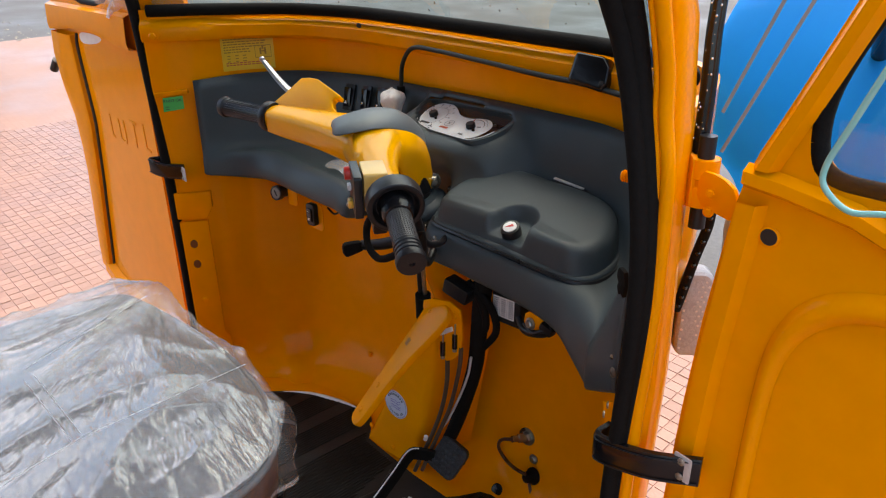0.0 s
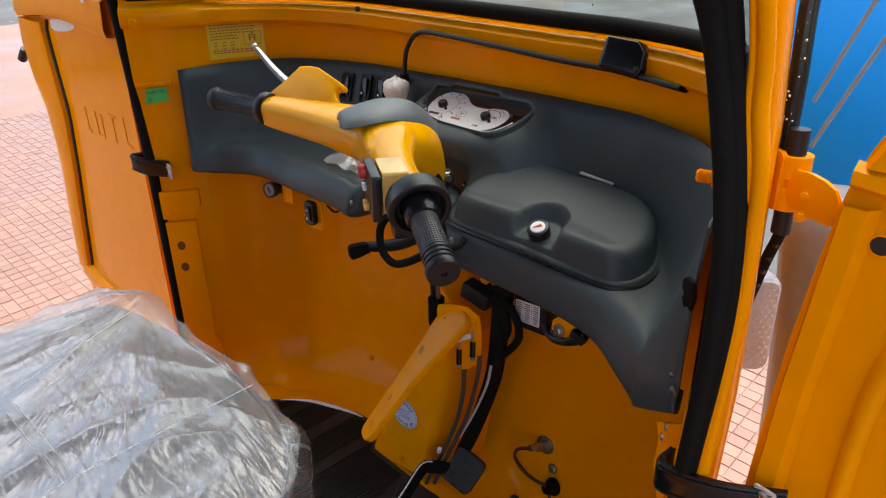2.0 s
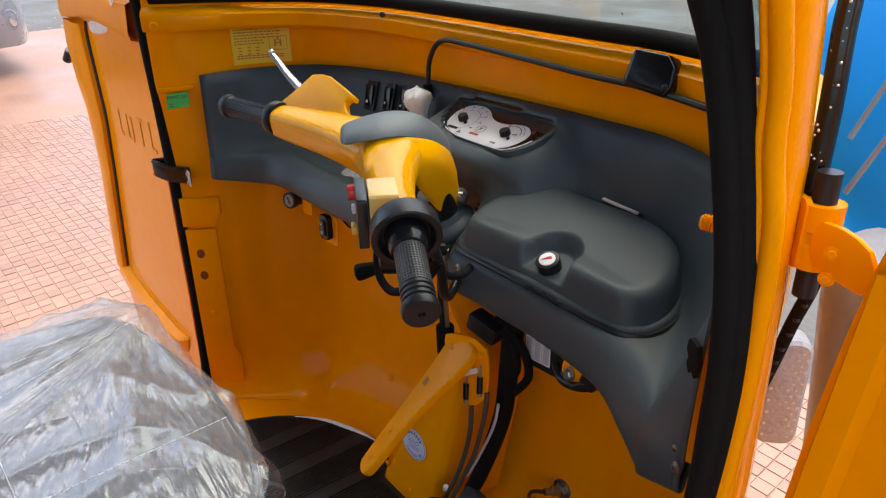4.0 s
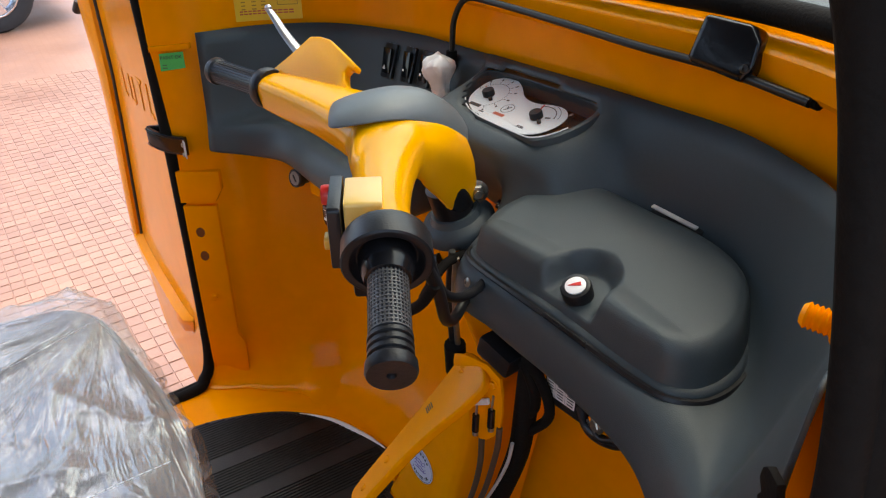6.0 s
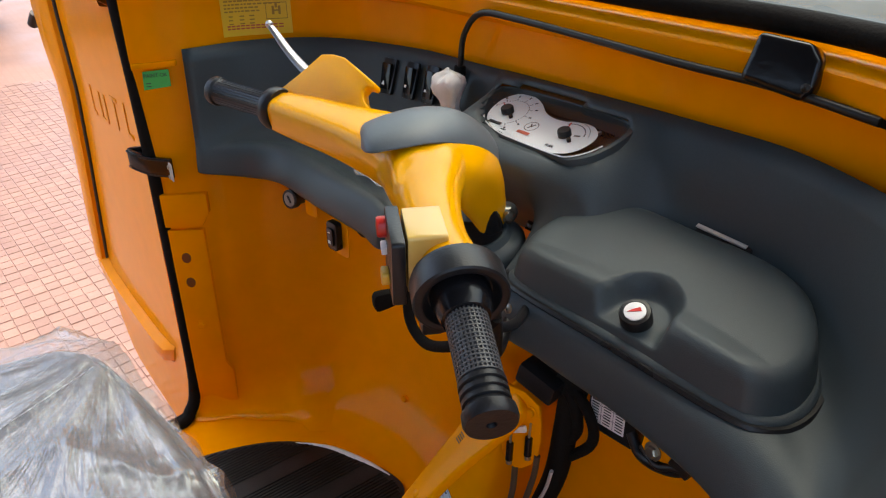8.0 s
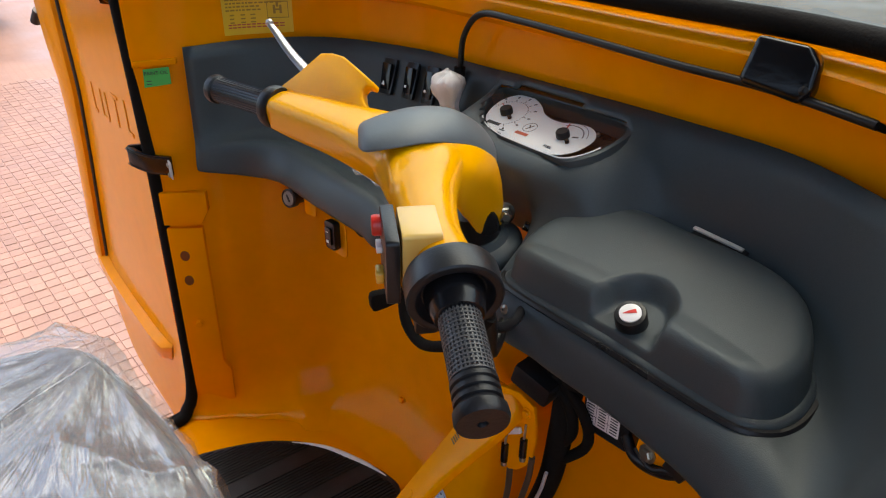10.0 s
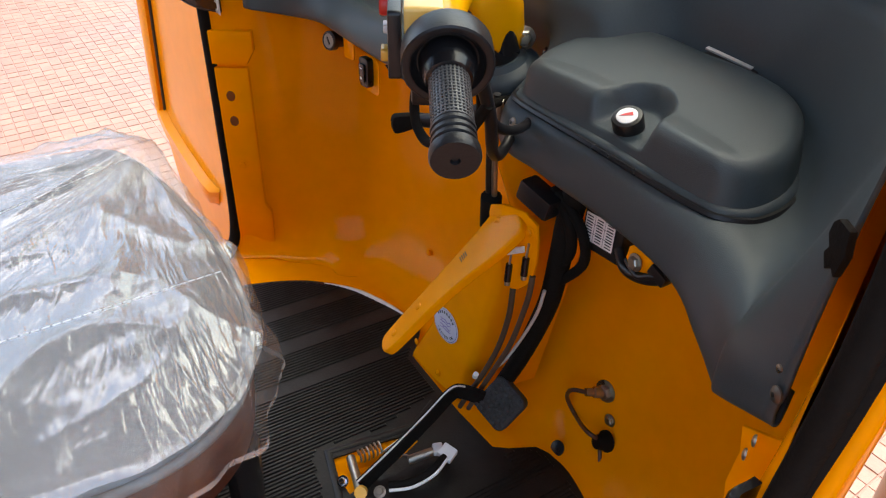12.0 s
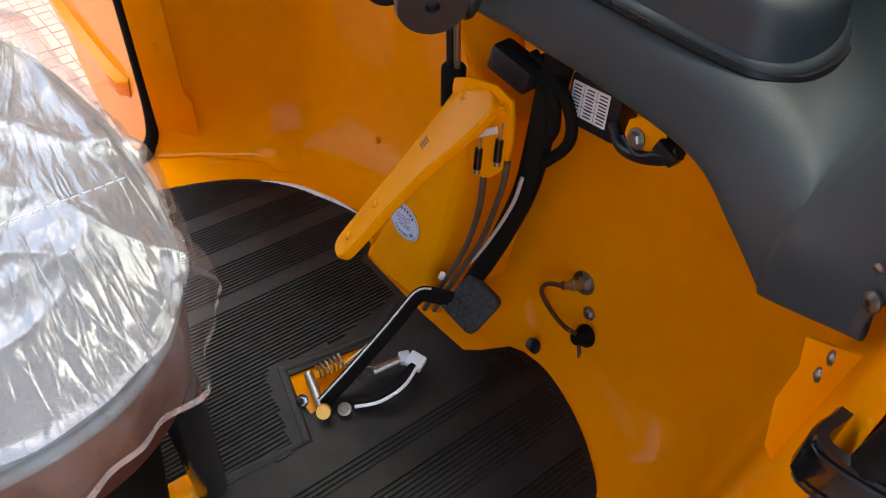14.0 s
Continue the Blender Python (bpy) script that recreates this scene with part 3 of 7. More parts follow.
# door pillars with rubber edging
for side, nm in ((-1, "left"), (1, "right")):
    pil = thing("pillar", (side * 0.6, 0, FLOOR_Z), "yellow painted steel door pillar with black rubber edging", "door pillar", kind="structure")
    inner_edge = Vector((side * (0.556 if side < 0 else 0.606), 0.05, 0))
    outer_edge = Vector((side * (0.612 if side < 0 else 0.624), -0.038, 0))
    d = (outer_edge - inner_edge).normalized()
    nrm = Vector((-side * abs(d.y), -abs(d.x), 0)).normalized()
    if side > 0:
        prof = [Vector((0.606, 0.045, 0)), Vector((0.617, -0.028, 0)), Vector((0.636, -0.020, 0)), Vector((0.636, 0.0, 0)), Vector((0.626, 0.032, 0))]
    else:
        prof = [inner_edge, outer_edge, outer_edge + Vector((side * 0.026, 0.03, 0)), outer_edge + Vector((side * 0.03, 0.07, 0)), inner_edge + Vector((side * 0.03, 0.03, 0))]
    levels = [(1.80, 0.0, -0.17), (1.55, 0.0, -0.075), (1.36, 0.0, -0.006), (1.26, 0.0, 0.0), (1.0, 0.0, 0.004), (0.8, 0, 0.004), (0.6, 0, 0.0), (0.46, 0.0, 0.0), (0.30, 0, 0)]
    rws = []
    for z, dx, dy in levels:
        dx = 0.008 * math.exp(-((z - 1.08) / 0.16) ** 2) if side > 0 else 0.0
        pts = chaikin([p + Vector((dx - side * 0.06 * max(0, z - 1.3) + (0.05 * min(0.0, 0.95 - z) if side < 0 else 0), dy, z)) + nrm * -0.002 for p in prof], 1, True)
        rws.append(pts)
    mesh_object("post", *grid(rws, close_v=True, cap=True), YELLOW, pil, 40)
    # rubber: a doubled bulb running down the edge and round the foot onto the sill
    path = [(side * 0.555, -0.21, 1.79), (side * 0.598, -0.078, 1.50), (side * 0.602, -0.040, 1.33), (side * 0.603, -0.033, 1.18), (side * 0.604, -0.030, 1.0),
            (side * 0.604, -0.029, 0.80), (side * 0.603, -0.030, 0.60), (side * 0.60, -0.035, 0.48), (side * 0.590, -0.055, 0.432), (side * 0.574, -0.11, 0.417), (side * 0.57, -0.4, 0.415), (side * 0.57, -0.9, 0.415)]
    if side > 0:
        path = [(0.535, -0.21, 1.79), (0.555, -0.10, 1.50), (0.577, -0.057, 1.38), (0.591, -0.046, 1.325), (0.612, -0.043, 1.235), (0.623, -0.042, 1.15), (0.624, -0.040, 1.06), (0.619, -0.038, 0.965), (0.613, -0.036, 0.86), (0.606, -0.034, 0.60), (0.60, -0.035, 0.48), (0.590, -0.055, 0.432), (0.574, -0.11, 0.417), (0.57, -0.4, 0.415), (0.57, -0.9, 0.415)]
    sp = [q + np.array((0.012 if side > 0 else 0.0, 0, 0)) + np.array((0.055 * min(0.0, 0.95 - q[2]) if side < 0 else 0.0, 0, 0)) for q in spline(path, 8)]
    slim = lambda z: max(0.0, min(1.0, (1.42 - z) / 0.16))
    if side > 0:
        sp = [q + np.array((-0.0035 * slim(q[2]), 0, 0)) for q in sp]
    tube("rubber_edging", sp, (lambda u: 0.0125 - 0.0032 * slim(1.5 - (u - 0.08) * 1.6)) if side > 0 else 0.0125, RUBBER, pil, 12)
    tube("rubber_bulb", [Vector(q) + (Vector((0.010 - 0.005 * slim(q[2]), 0.008, 0)) if side > 0 else Vector((-0.012, 0.014, 0))) for q in sp], (lambda u: 0.0135 - 0.0038 * slim(1.5 - (u - 0.08) * 1.6)) if side > 0 else 0.012, RUBBER, pil, 10)
    if side > 0:
        bead = spline([(0.600, -0.205, 1.79), (0.626, -0.085, 1.50), (0.637, -0.036, 1.34), (0.641, -0.030, 1.278), (0.650, -0.030, 1.225), (0.653, -0.030, 1.131), (0.651, -0.030, 1.045), (0.647, -0.030, 0.963), (0.643, -0.030, 0.80), (0.640, -0.030, 0.42)], 8)
        tube("outer_fold", [q + np.array((-0.006, 0, 0)) for q in bead], 0.0068, YELLOW, pil, 12)
        tube("weld_seam", [q + np.array((-0.014, -0.003, 0)) for q in bead], 0.003, YELLOW, pil, 8)
    # sill under the doorway
    mesh_object("sill", *grid([[(side * 0.53, y, FLOOR_Z - 0.004), (side * 0.572, y, FLOOR_Z - 0.012), (side * 0.585, y, 0.365), (side * 0.60, y, 0.35), (side * 0.60, y, 0.18)] for y in (0.0, -0.1, -0.3, -0.9)]), YELLOW, pil, 40)
    if side < 0:
        left_pillar, left_frame = pil, frame_xy((-0.584 + 0.0120, 0.006 - 0.0076, 0), (inner_edge - outer_edge), (0, 0, 1))
    else:
        right_pillar, right_frame = pil, frame_xy((0.584 - 0.004, 0.006 - 0.003, 0), (outer_edge - inner_edge), (0, 0, 1))

# fittings on the left pillar: plates, holes, bolts
LF = left_frame
slab("cover_plate", [(-0.036, 0.842), (-0.036, 0.905), (0.045, 0.905), (0.045, 0.868), (0.030, 0.842)], 0.0240, LF @ Matrix.Translation((0, 0, -0.020)), YELLOW, left_pillar, 0.002)
slab("foot_plate", [(-0.034, 0.44), (-0.034, 0.835), (0.030, 0.835), (0.030, 0.54), (0.042, 0.52), (0.042, 0.44)], 0.0225, LF @ Matrix.Translation((0, 0, -0.020)), YELLOW, left_pillar, 0.002)
slab("joint_ridge", [(-0.04, 1.125), (-0.04, 1.134), (0.03, 1.139), (0.03, 1.130)], 0.0160, LF @ Matrix.Translation((0, 0, -0.012)), YELLOW, left_pillar, 0.001)
for z in (0.779, 0.727):
    slab("hole", circle2(0.0085, 16, -0.009, z, 0.0105), 0.0033, LF, SHADEHOLE, left_pillar)
bolt("bolt", LF @ Vector((-0.004, 0.632, 0.003)), LF.to_3x3() @ Vector((0, 0, 1)), 0.009, left_pillar, YELLOW)
bolt("bolt", LF @ Vector((-0.02, 1.252, 0.012)), LF.to_3x3() @ Vector((0, 0, 1)), 0.010, left_pillar, YELLOW)
sticker = slab("sticker", [(-0.026, 1.092), (-0.024, 1.122), (0.018, 1.126), (0.018, 1.098)], 0.0008, LF @ Matrix.Translation((0, 0, 0.001)), GREEN)
tagged(sticker, "small green paper sticker on the yellow pillar", "sticker")
text_on("lettering", "PAINT OK", 0.0085, LF @ Matrix.Translation((-0.004, 1.116, 0.0021)) @ Matrix.Rotation(radians(4), 4, 'Z'), INK, sticker)
bars_on("print", [(-0.017, 1.103, 0.008, 0.0016), (-0.017, 1.098, 0.008, 0.0016)], LF @ Matrix.Translation((0, 0, 0.002)), INK, sticker)

slab("drain_hole", circle2(0.0065, 16, 0, 0, 0.005), 0.001, frame_xy((-0.292, 0.300, 1.268), (0.97, 0.24, 0), (0, 0, 1)), DARK, beam)
# warning label under the cross rail
lab_rows = []
ia, ib = None, None
span = [i for i, q in enumerate(CURVE) if q[0] < -0.40 and 0.10 < q[1] < 0.238]
lab_rows = [[tuple(CURVE[i] + NORMALS[i] * 0.0012 + np.array((0, 0, z))) for i in span] for z in (1.249, 1.166)]
label_obj = mesh_object("warning_label", *grid(lab_rows), PAPERYEL, None, 60)
tagged(label_obj, "yellow printed instruction label on the front wall", "label")


def on_wall(s, z, off=0.002):
    """A point on the front wall, s along the label's stretch from 0 to 1."""
    k = span[0] + s * (len(span) - 1)
    i = int(min(k, len(CURVE) - 2))
    f = k - i
    p = CURVE[i] * (1 - f) + CURVE[i + 1] * f
    n = NORMALS[i]
    return Vector((p[0] + n[0] * off, p[1] + n[1] * off, z))


lv, lf2 = [], []
random.seed(4)
for r in range(7):
    z = 1.240 - 0.0055 * r
    s = 0.06
    while s < 0.80 - 0.2 * (r > 4):
        w = random.uniform(0.03, 0.08)
        o = len(lv)
        lv += [on_wall(s, z), on_wall(s + w, z), on_wall(s + w, z - 0.0024), on_wall(s, z - 0.0024)]
        lf2.append((o, o + 1, o + 2, o + 3))
        s += w + 0.018
for r in range(3):
    for s in (0.12, 0.3, 0.45):
        o = len(lv)
        z = 1.199 - 0.006 * r
        lv += [on_wall(s, z), on_wall(s + 0.07, z), on_wall(s + 0.07, z - 0.002), on_wall(s, z - 0.002)]
        lf2.append((o, o + 1, o + 2, o + 3))
for s0, s1, z0, z1 in ((0.68, 0.95, 1.218, 1.2168), (0.68, 0.95, 1.192, 1.1908), (0.68, 0.688, 1.218, 1.191), (0.942, 0.95, 1.218, 1.191), (0.76, 0.79, 1.212, 1.198), (0.84, 0.87, 1.212, 1.198), (0.78, 0.86, 1.206, 1.2035), (0.8, 0.83, 1.217, 1.209), (0.8, 0.95, 1.249, 1.244)):
    o = len(lv)
    lv += [on_wall(s0, z0), on_wall(s1, z0), on_wall(s1, z1), on_wall(s0, z1)]
    lf2.append((o, o + 1, o + 2, o + 3))
mesh_object("print", lv, lf2, FADED, label_obj, 0)
lv, lf2 = [], []
for r in range(2):
    s = 0.08
    while s < 0.9:
        o = len(lv)
        z = 1.1835 - 0.0045 * r
        lv += [on_wall(s, z), on_wall(s + 0.06, z), on_wall(s + 0.06, z - 0.0022), on_wall(s, z - 0.0022)]
        lf2.append((o, o + 1, o + 2, o + 3))
        s += 0.075
mesh_object("red_print", lv, lf2, REDINK, label_obj, 0)


# ---- dashboard ----
def feature(*pts):
    return [np.array(p, float) for p in pts]


TOP = feature((-0.548, 0.035, 1.157), (-0.538, 0.155, 1.16), (-0.47, 0.27, 1.16), (-0.31, 0.33, 1.16), (-0.18, 0.335, 1.16), (-0.115, 0.335, 1.16), (-0.09, 0.335, 1.16), (0.0, 0.335, 1.16), (0.08, 0.335, 1.16),
              (0.135, 0.335, 1.16), (0.20, 0.335, 1.16), (0.31, 0.328, 1.16), (0.40, 0.292, 1.16), (0.47, 0.245, 1.16), (0.540, 0.160, 1.16), (0.568, 0.085, 1.16), (0.584, 0.03, 1.15))
UPP = feature((-0.545, 0.033, 1.10), (-0.528, 0.145, 1.10), (-0.455, 0.255, 1.10), (-0.31, 0.308, 1.10), (-0.18, 0.312, 1.10), (-0.115, 0.315, 1.115), (-0.09, 0.312, 1.138), (0.0, 0.312, 1.138), (0.08, 0.312, 1.138),
              (0.14, 0.312, 1.136), (0.20, 0.315, 1.12), (0.31, 0.312, 1.10), (0.395, 0.28, 1.10), (0.46, 0.235, 1.10), (0.527, 0.155, 1.10), (0.555, 0.085, 1.10), (0.582, 0.028, 1.10))
COV = feature((-0.54, 0.03, 1.02), (-0.515, 0.135, 1.02), (-0.435, 0.235, 1.01), (-0.305, 0.285, 1.0), (-0.18, 0.29, 1.0), (-0.115, 0.27, 1.06), (-0.09, 0.225, 1.108), (0.0, 0.218, 1.106), (0.08, 0.218, 1.104),
              (0.145, 0.235, 1.098), (0.21, 0.29, 1.05), (0.31, 0.298, 1.03), (0.395, 0.265, 1.02), (0.455, 0.22, 1.01), (0.512, 0.140, 1.01), (0.540, 0.075, 1.04), (0.582, 0.024, 1.05))
SHE = feature((-0.533, 0.027, 0.995), (-0.50, 0.11, 1.0), (-0.43, 0.175, 0.995), (-0.31, 0.18, 0.985), (-0.18, 0.17, 0.985), (-0.115, 0.165, 0.985), (-0.09, 0.212, 1.085), (0.0, 0.205, 1.08), (0.08, 0.205, 1.078),
              (0.15, 0.22, 1.04), (0.21, 0.20, 0.998), (0.31, 0.20, 0.995), (0.40, 0.185, 0.992), (0.455, 0.165, 0.99), (0.506, 0.095, 0.98), (0.526, 0.056, 0.975), (0.583, 0.020, 1.0))
LIP = feature((-0.53, 0.025, 0.98), (-0.487, 0.092, 0.998), (-0.425, 0.14, 1.002), (-0.31, 0.145, 1.0), (-0.18, 0.145, 0.995), (-0.115, 0.15, 0.992), (-0.09, 0.215, 1.04), (0.0, 0.225, 1.03), (0.085, 0.225, 1.03),
              (0.12, 0.145, 1.0), (0.20, 0.128, 1.0), (0.31, 0.125, 0.998), (0.405, 0.118, 0.995), (0.46, 0.104, 0.985), (0.508, 0.066, 0.968), (0.524, 0.046, 0.952), (0.585, 0.017, 0.975))
EDG = feature((-0.527, 0.023, 0.965), (-0.483, 0.086, 0.965), (-0.42, 0.12, 0.965), (-0.31, 0.124, 0.962), (-0.18, 0.13, 0.96), (-0.115, 0.135, 0.958), (-0.09, 0.25, 1.0), (0.0, 0.26, 1.0), (0.085, 0.25, 1.0),
              (0.118, 0.125, 0.975), (0.20, 0.117, 0.97), (0.31, 0.115, 0.965), (0.41, 0.105, 0.955), (0.465, 0.085, 0.94), (0.512, 0.056, 0.92), (0.52, 0.05, 0.915), (0.582, 0.017, 0.96))
BOT = feature((-0.525, 0.022, 0.952), (-0.482, 0.086, 0.942), (-0.42, 0.12, 0.937), (-0.31, 0.123, 0.935), (-0.18, 0.13, 0.931), (-0.115, 0.14, 0.93), (-0.09, 0.27, 0.98), (0.0, 0.28, 0.97), (0.085, 0.27, 0.97),
              (0.125, 0.125, 0.935), (0.20, 0.118, 0.924), (0.31, 0.118, 0.92), (0.41, 0.106, 0.917), (0.47, 0.08, 0.91), (0.513, 0.06, 0.897), (0.522, 0.054, 0.900), (0.585, 0.016, 0.945))
UND = [q + np.array((-0.012 * np.sign(q[0]) * (abs(q[0]) > 0.4), 0.03 + 0.09 * (abs(q[0]) < 0.46), 0.012)) for q in BOT]
dash_rows = []
for trip in zip(*[spline(c, 7) for c in (TOP, UPP, COV, SHE, LIP, EDG, BOT, UND)]):
    dash_rows.append(chaikin(trip, 3))
# the gauge opening, cut out of the hood
LENS_PLANE = frame_xy((0.02, 0.27, 1.125), (1, 0, 0), (0, 1, 0.34))
LENS_OUT = chaikin(chaikin([(-0.068, -0.036, 0), (-0.114, 0.036, 0), (-0.104, 0.060, 0), (0.10, 0.056, 0), (0.122, 0.044, 0), (0.118, -0.008, 0), (0.098, -0.038, 0), (0.075, -0.042, 0)], 1, True), 1, True)


def inside(x, y, poly):
    hit = False
    n = len(poly)
    for i in range(n):
        a, b = poly[i], poly[(i + 1) % n]
        if (a[1] > y) != (b[1] > y) and x < (b[0] - a[0]) * (y - a[1]) / (b[1] - a[1]) + a[0]:
            hit = not hit
    return hit


dv, df = grid(dash_rows)
inv = LENS_PLANE.inverted()
keep = []
for f in df:
    c = inv @ (sum((Vector(dv[i]) for i in f), Vector()) / 4)
    if abs(c.z) < 0.03 and inside(c.x, c.y, LENS_OUT):
        continue
    keep.append(f)
dashboard = thing("dashboard", (0, 0.3, 0.93), "dark grey grained plastic dashboard with gauges and a glove box", "dashboard")
dash_body = mesh_object("panel", dv, keep, DASH, dashboard, 45)
mod = dash_body.modifiers.new("thickness", 'SOLIDIFY')
mod.thickness, mod.offset = 0.003, -1

# gauge cluster
cluster = mesh_object("bezel", *grid([[LENS_PLANE @ Vector((q[0] * s, q[1] * s, h)) for q in LENS_OUT] for s, h in ((1.16, -0.026), (1.08, -0.012), (1.065, -0.004), (1.05, 0.0005), (1.02, 0.002), (0.995, 0.001), (0.985, -0.003), (0.98, -0.03))], close_v=True), DASH, dashboard, 40, "rounded gauge surround")
DIAL_PLANE = LENS_PLANE @ Matrix.Translation((0.004, 0, -0.006))
# Brown on both plates paints in the reflection on the gauge lens.
slab("recess", [(q[0] * 1.02, q[1] * 1.02) for q in LENS_OUT], 0.002, LENS_PLANE @ Matrix.Translation((0, 0, -0.026)), mat("brown_reflection_plastic", (0.045, 0.018, 0.008), 0.3), cluster)
slab("recess_back", round_rect(0.22, 0.090, 0.01), 0.002, LENS_PLANE @ Matrix.Translation((0.006, 0.108, -0.004)), mat("brown_reflection_hood", (0.045, 0.018, 0.008), 0.4), cluster)
lens = mesh_object("lens", [LENS_PLANE @ Vector((q[0] * 0.985, q[1] * 0.985, 0.0)) for q in LENS_OUT], [tuple(range(len(LENS_OUT)))], LENS, cluster, 0)
lens.visible_shadow = False
dial_out = chaikin([(-0.080, -0.018, 0), (-0.098, 0.022, 0), (-0.092, 0.050, 0), (-0.068, 0.062, 0), (-0.034, 0.050, 0), (-0.010, 0.030, 0), (0.022, 0.026, 0), (0.048, 0.037, 0), (0.073, 0.034, 0), (0.090, 0.014, 0), (0.080, -0.026, 0), (0.04, -0.037, 0), (0.0, -0.038, 0)], 2, True)
slab("dial", dial_out, 0.001, DIAL_PLANE, WHITE, cluster, 0, "white gauge dial")
DP = DIAL_PLANE @ Matrix.Translation((0, 0, 0.0012))
tv, tf = [], []


def tick(cx, cy, a, r0, r1, w):
    o = len(tv)
    ca, sa = math.cos(radians(a)), math.sin(radians(a))
    for r, s in ((r0, -1), (r1, -1), (r1, 1), (r0, 1)):
        tv.append(DP @ Vector((cx + ca * r - sa * s * w / 2, cy + sa * r + ca * s * w / 2, 0.0003)))
    tf.append((o, o + 1, o + 2, o + 3))


SP, FU = (-0.062, 0.012), (0.047, 0.004)
for k in range(9):
    tick(*SP, 165 - 27 * k, 0.030, 0.034, 0.0012)
    tick(*SP, 165 - 27 * k, 0.037, 0.0415, 0.0028)
for k in range(30):
    tick(*SP, 168 - 7.6 * k, 0.028, 0.0292, 0.0022)
for k in range(12):
    tick(*FU, 120 - 9 * k, 0.024, 0.0255, 0.0035)
    tick(*FU, 120 - 9 * k, 0.030, 0.0308, 0.0044)
for k in range(24):
    tick(-0.006, 0.0, 15 * k, 0.0088, 0.0098, 0.0028)
tick(-0.006, 0.0, 60, -0.006, 0.006, 0.002)
tick(-0.006, 0.0, 130, -0.002, 0.006, 0.0018)
tick(*FU, 18, 0.012, 0.020, 0.003)
tagged(mesh_object("dial_marks", tv, tf, INK, cluster, 0), kind="stuff")
bars_on("odometer", [(-0.060, -0.014, 0.024, 0.006)], DP, BLACK, cluster)
bars_on("badge_print", [(-0.006, -0.0155, 0.021, 0.0055)], DP, REDINK, cluster)
bars_on("unit_print", [(-0.072, -0.024, 0.007, 0.002)], DP, INK, cluster)
bars_on("unit_print", [(-0.036, -0.022, 0.010, 0.002)], DP, INK, cluster)
text_on("fuel_word", "FUEL", 0.006, DP @ Matrix.Translation((0.046, -0.0225, 0.0004)), INK, cluster)
for cx, cy, ang in ((*SP, 150), (*FU, 108)):
    c = DP @ Vector((cx, cy, 0))
    lathe("knob", [(0.0085, 0.0), (0.0085, 0.007), (0.0075, 0.0085), (0.0, 0.0085)], DP @ Matrix.Translation((cx, cy, 0)), BLACK, cluster, 20)
    a = radians(ang)
    slab("needle", [(-0.001, 0), (0.001, 0), (0.0005, 0.021), (-0.0005, 0.021)], 0.001, DP @ Matrix.Translation((cx, cy, 0.004)) @ Matrix.Rotation(a - math.pi / 2, 4, 'Z'), RED, cluster)
    lathe("peg", [(0.0028, 0), (0.0028, 0.004), (0.0, 0.004)], DP @ Matrix.Translation((cx + 0.014, cy - 0.008, 0)), BLACK, cluster, 12)
for x in (-0.03, 0.02, 0.07):
    lathe("clip", [(0.003, 0), (0.003, 0.003), (0, 0.004)], LENS_PLANE @ Matrix.Translation((x, 0.046 - abs(x) * 0.05, -0.02)), STEEL, cluster, 10)
tube("lens_edge", [LENS_PLANE @ Vector((q[0] * 0.97, q[1] * 0.97, 0.001)) for q in sorted((w for w in LENS_OUT if w[1] < 0.0 and w[0] > -0.09), key=lambda w: w[0])], 0.0009, WHITE, cluster, 6)

# glove box lid
LIDC = [(0.118, 0.155), (0.150, 0.128), (0.28, 0.127), (0.395, 0.125), (0.432, 0.134), (0.450, 0.168), (0.442, 0.215), (0.405, 0.268), (0.34, 0.293), (0.25, 0.296), (0.165, 0.288), (0.125, 0.255), (0.110, 0.205)]
lid_out = spline([(x, y, 0) for x, y in LIDC], 24, True)
cen = np.array((0.275, 0.21, 0))


def lid_z(p, h):
    return 0.998 - 0.02 * max(0, p[0] - 0.2) + 0.20 * max(0, p[1] - 0.15) * (1 if h > 0 else 1) * 0.9 + h


def lid_row(shrink, h):
    out = []
    for p in lid_out:
        v = p - cen
        L = np.linalg.norm(v)
        q = cen + v * max(0.02, (L - shrink) / L)
        out.append((q[0], q[1], lid_z(p * 0.6 + q * 0.4, h)))
    return out


def lid_dent(p):
    """The scooped finger recess round the lock, open towards the driver."""
    dx, dy = p[0] - 0.291, p[1] - 0.154
    d = math.hypot(dx, dy) if dy > 0 else abs(dx) + 0.30 * dy
    k = max(0.0, min(1.0, (0.040 - d) / 0.012))
    k = k * k * (3 - 2 * k)
    base = 1.017 + 0.30 * dy
    return (p[0], p[1], p[2] + (min(p[2], base) - p[2]) * k)


lid_rows = [lid_row(0.0, -0.004), lid_row(0.0, 0.003), lid_row(0.004, 0.0065), lid_row(0.0066, 0.0068), lid_row(0.0080, 0.0125), lid_row(0.0092, 0.019), lid_row(0.0105, 0.026), lid_row(0.0117, 0.031), lid_row(0.013, 0.035), lid_row(0.015, 0.0388), lid_row(0.0175, 0.0415), lid_row(0.0205, 0.0438), lid_row(0.024, 0.0455), lid_row(0.032, 0.0470)]
for k in range(1, 27):
    g = 1 - k / 26.5
    row = []
    for p in lid_out:
        v = p - cen
        L = np.linalg.norm(v)
        q = cen + v * ((L - 0.032) / L * g)
        row.append((q[0], q[1], lid_z(q * (1 - 0.6 * g) + p * 0.6 * g, 0.0470 + 0.0034 * (1 - g * g))))
    lid_rows.append(row)
lid_rows = [[lid_dent(p) if 3 < k else p for p in r] for k, r in enumerate(lid_rows)]
lv, lf2 = grid(lid_rows, close_v=True)
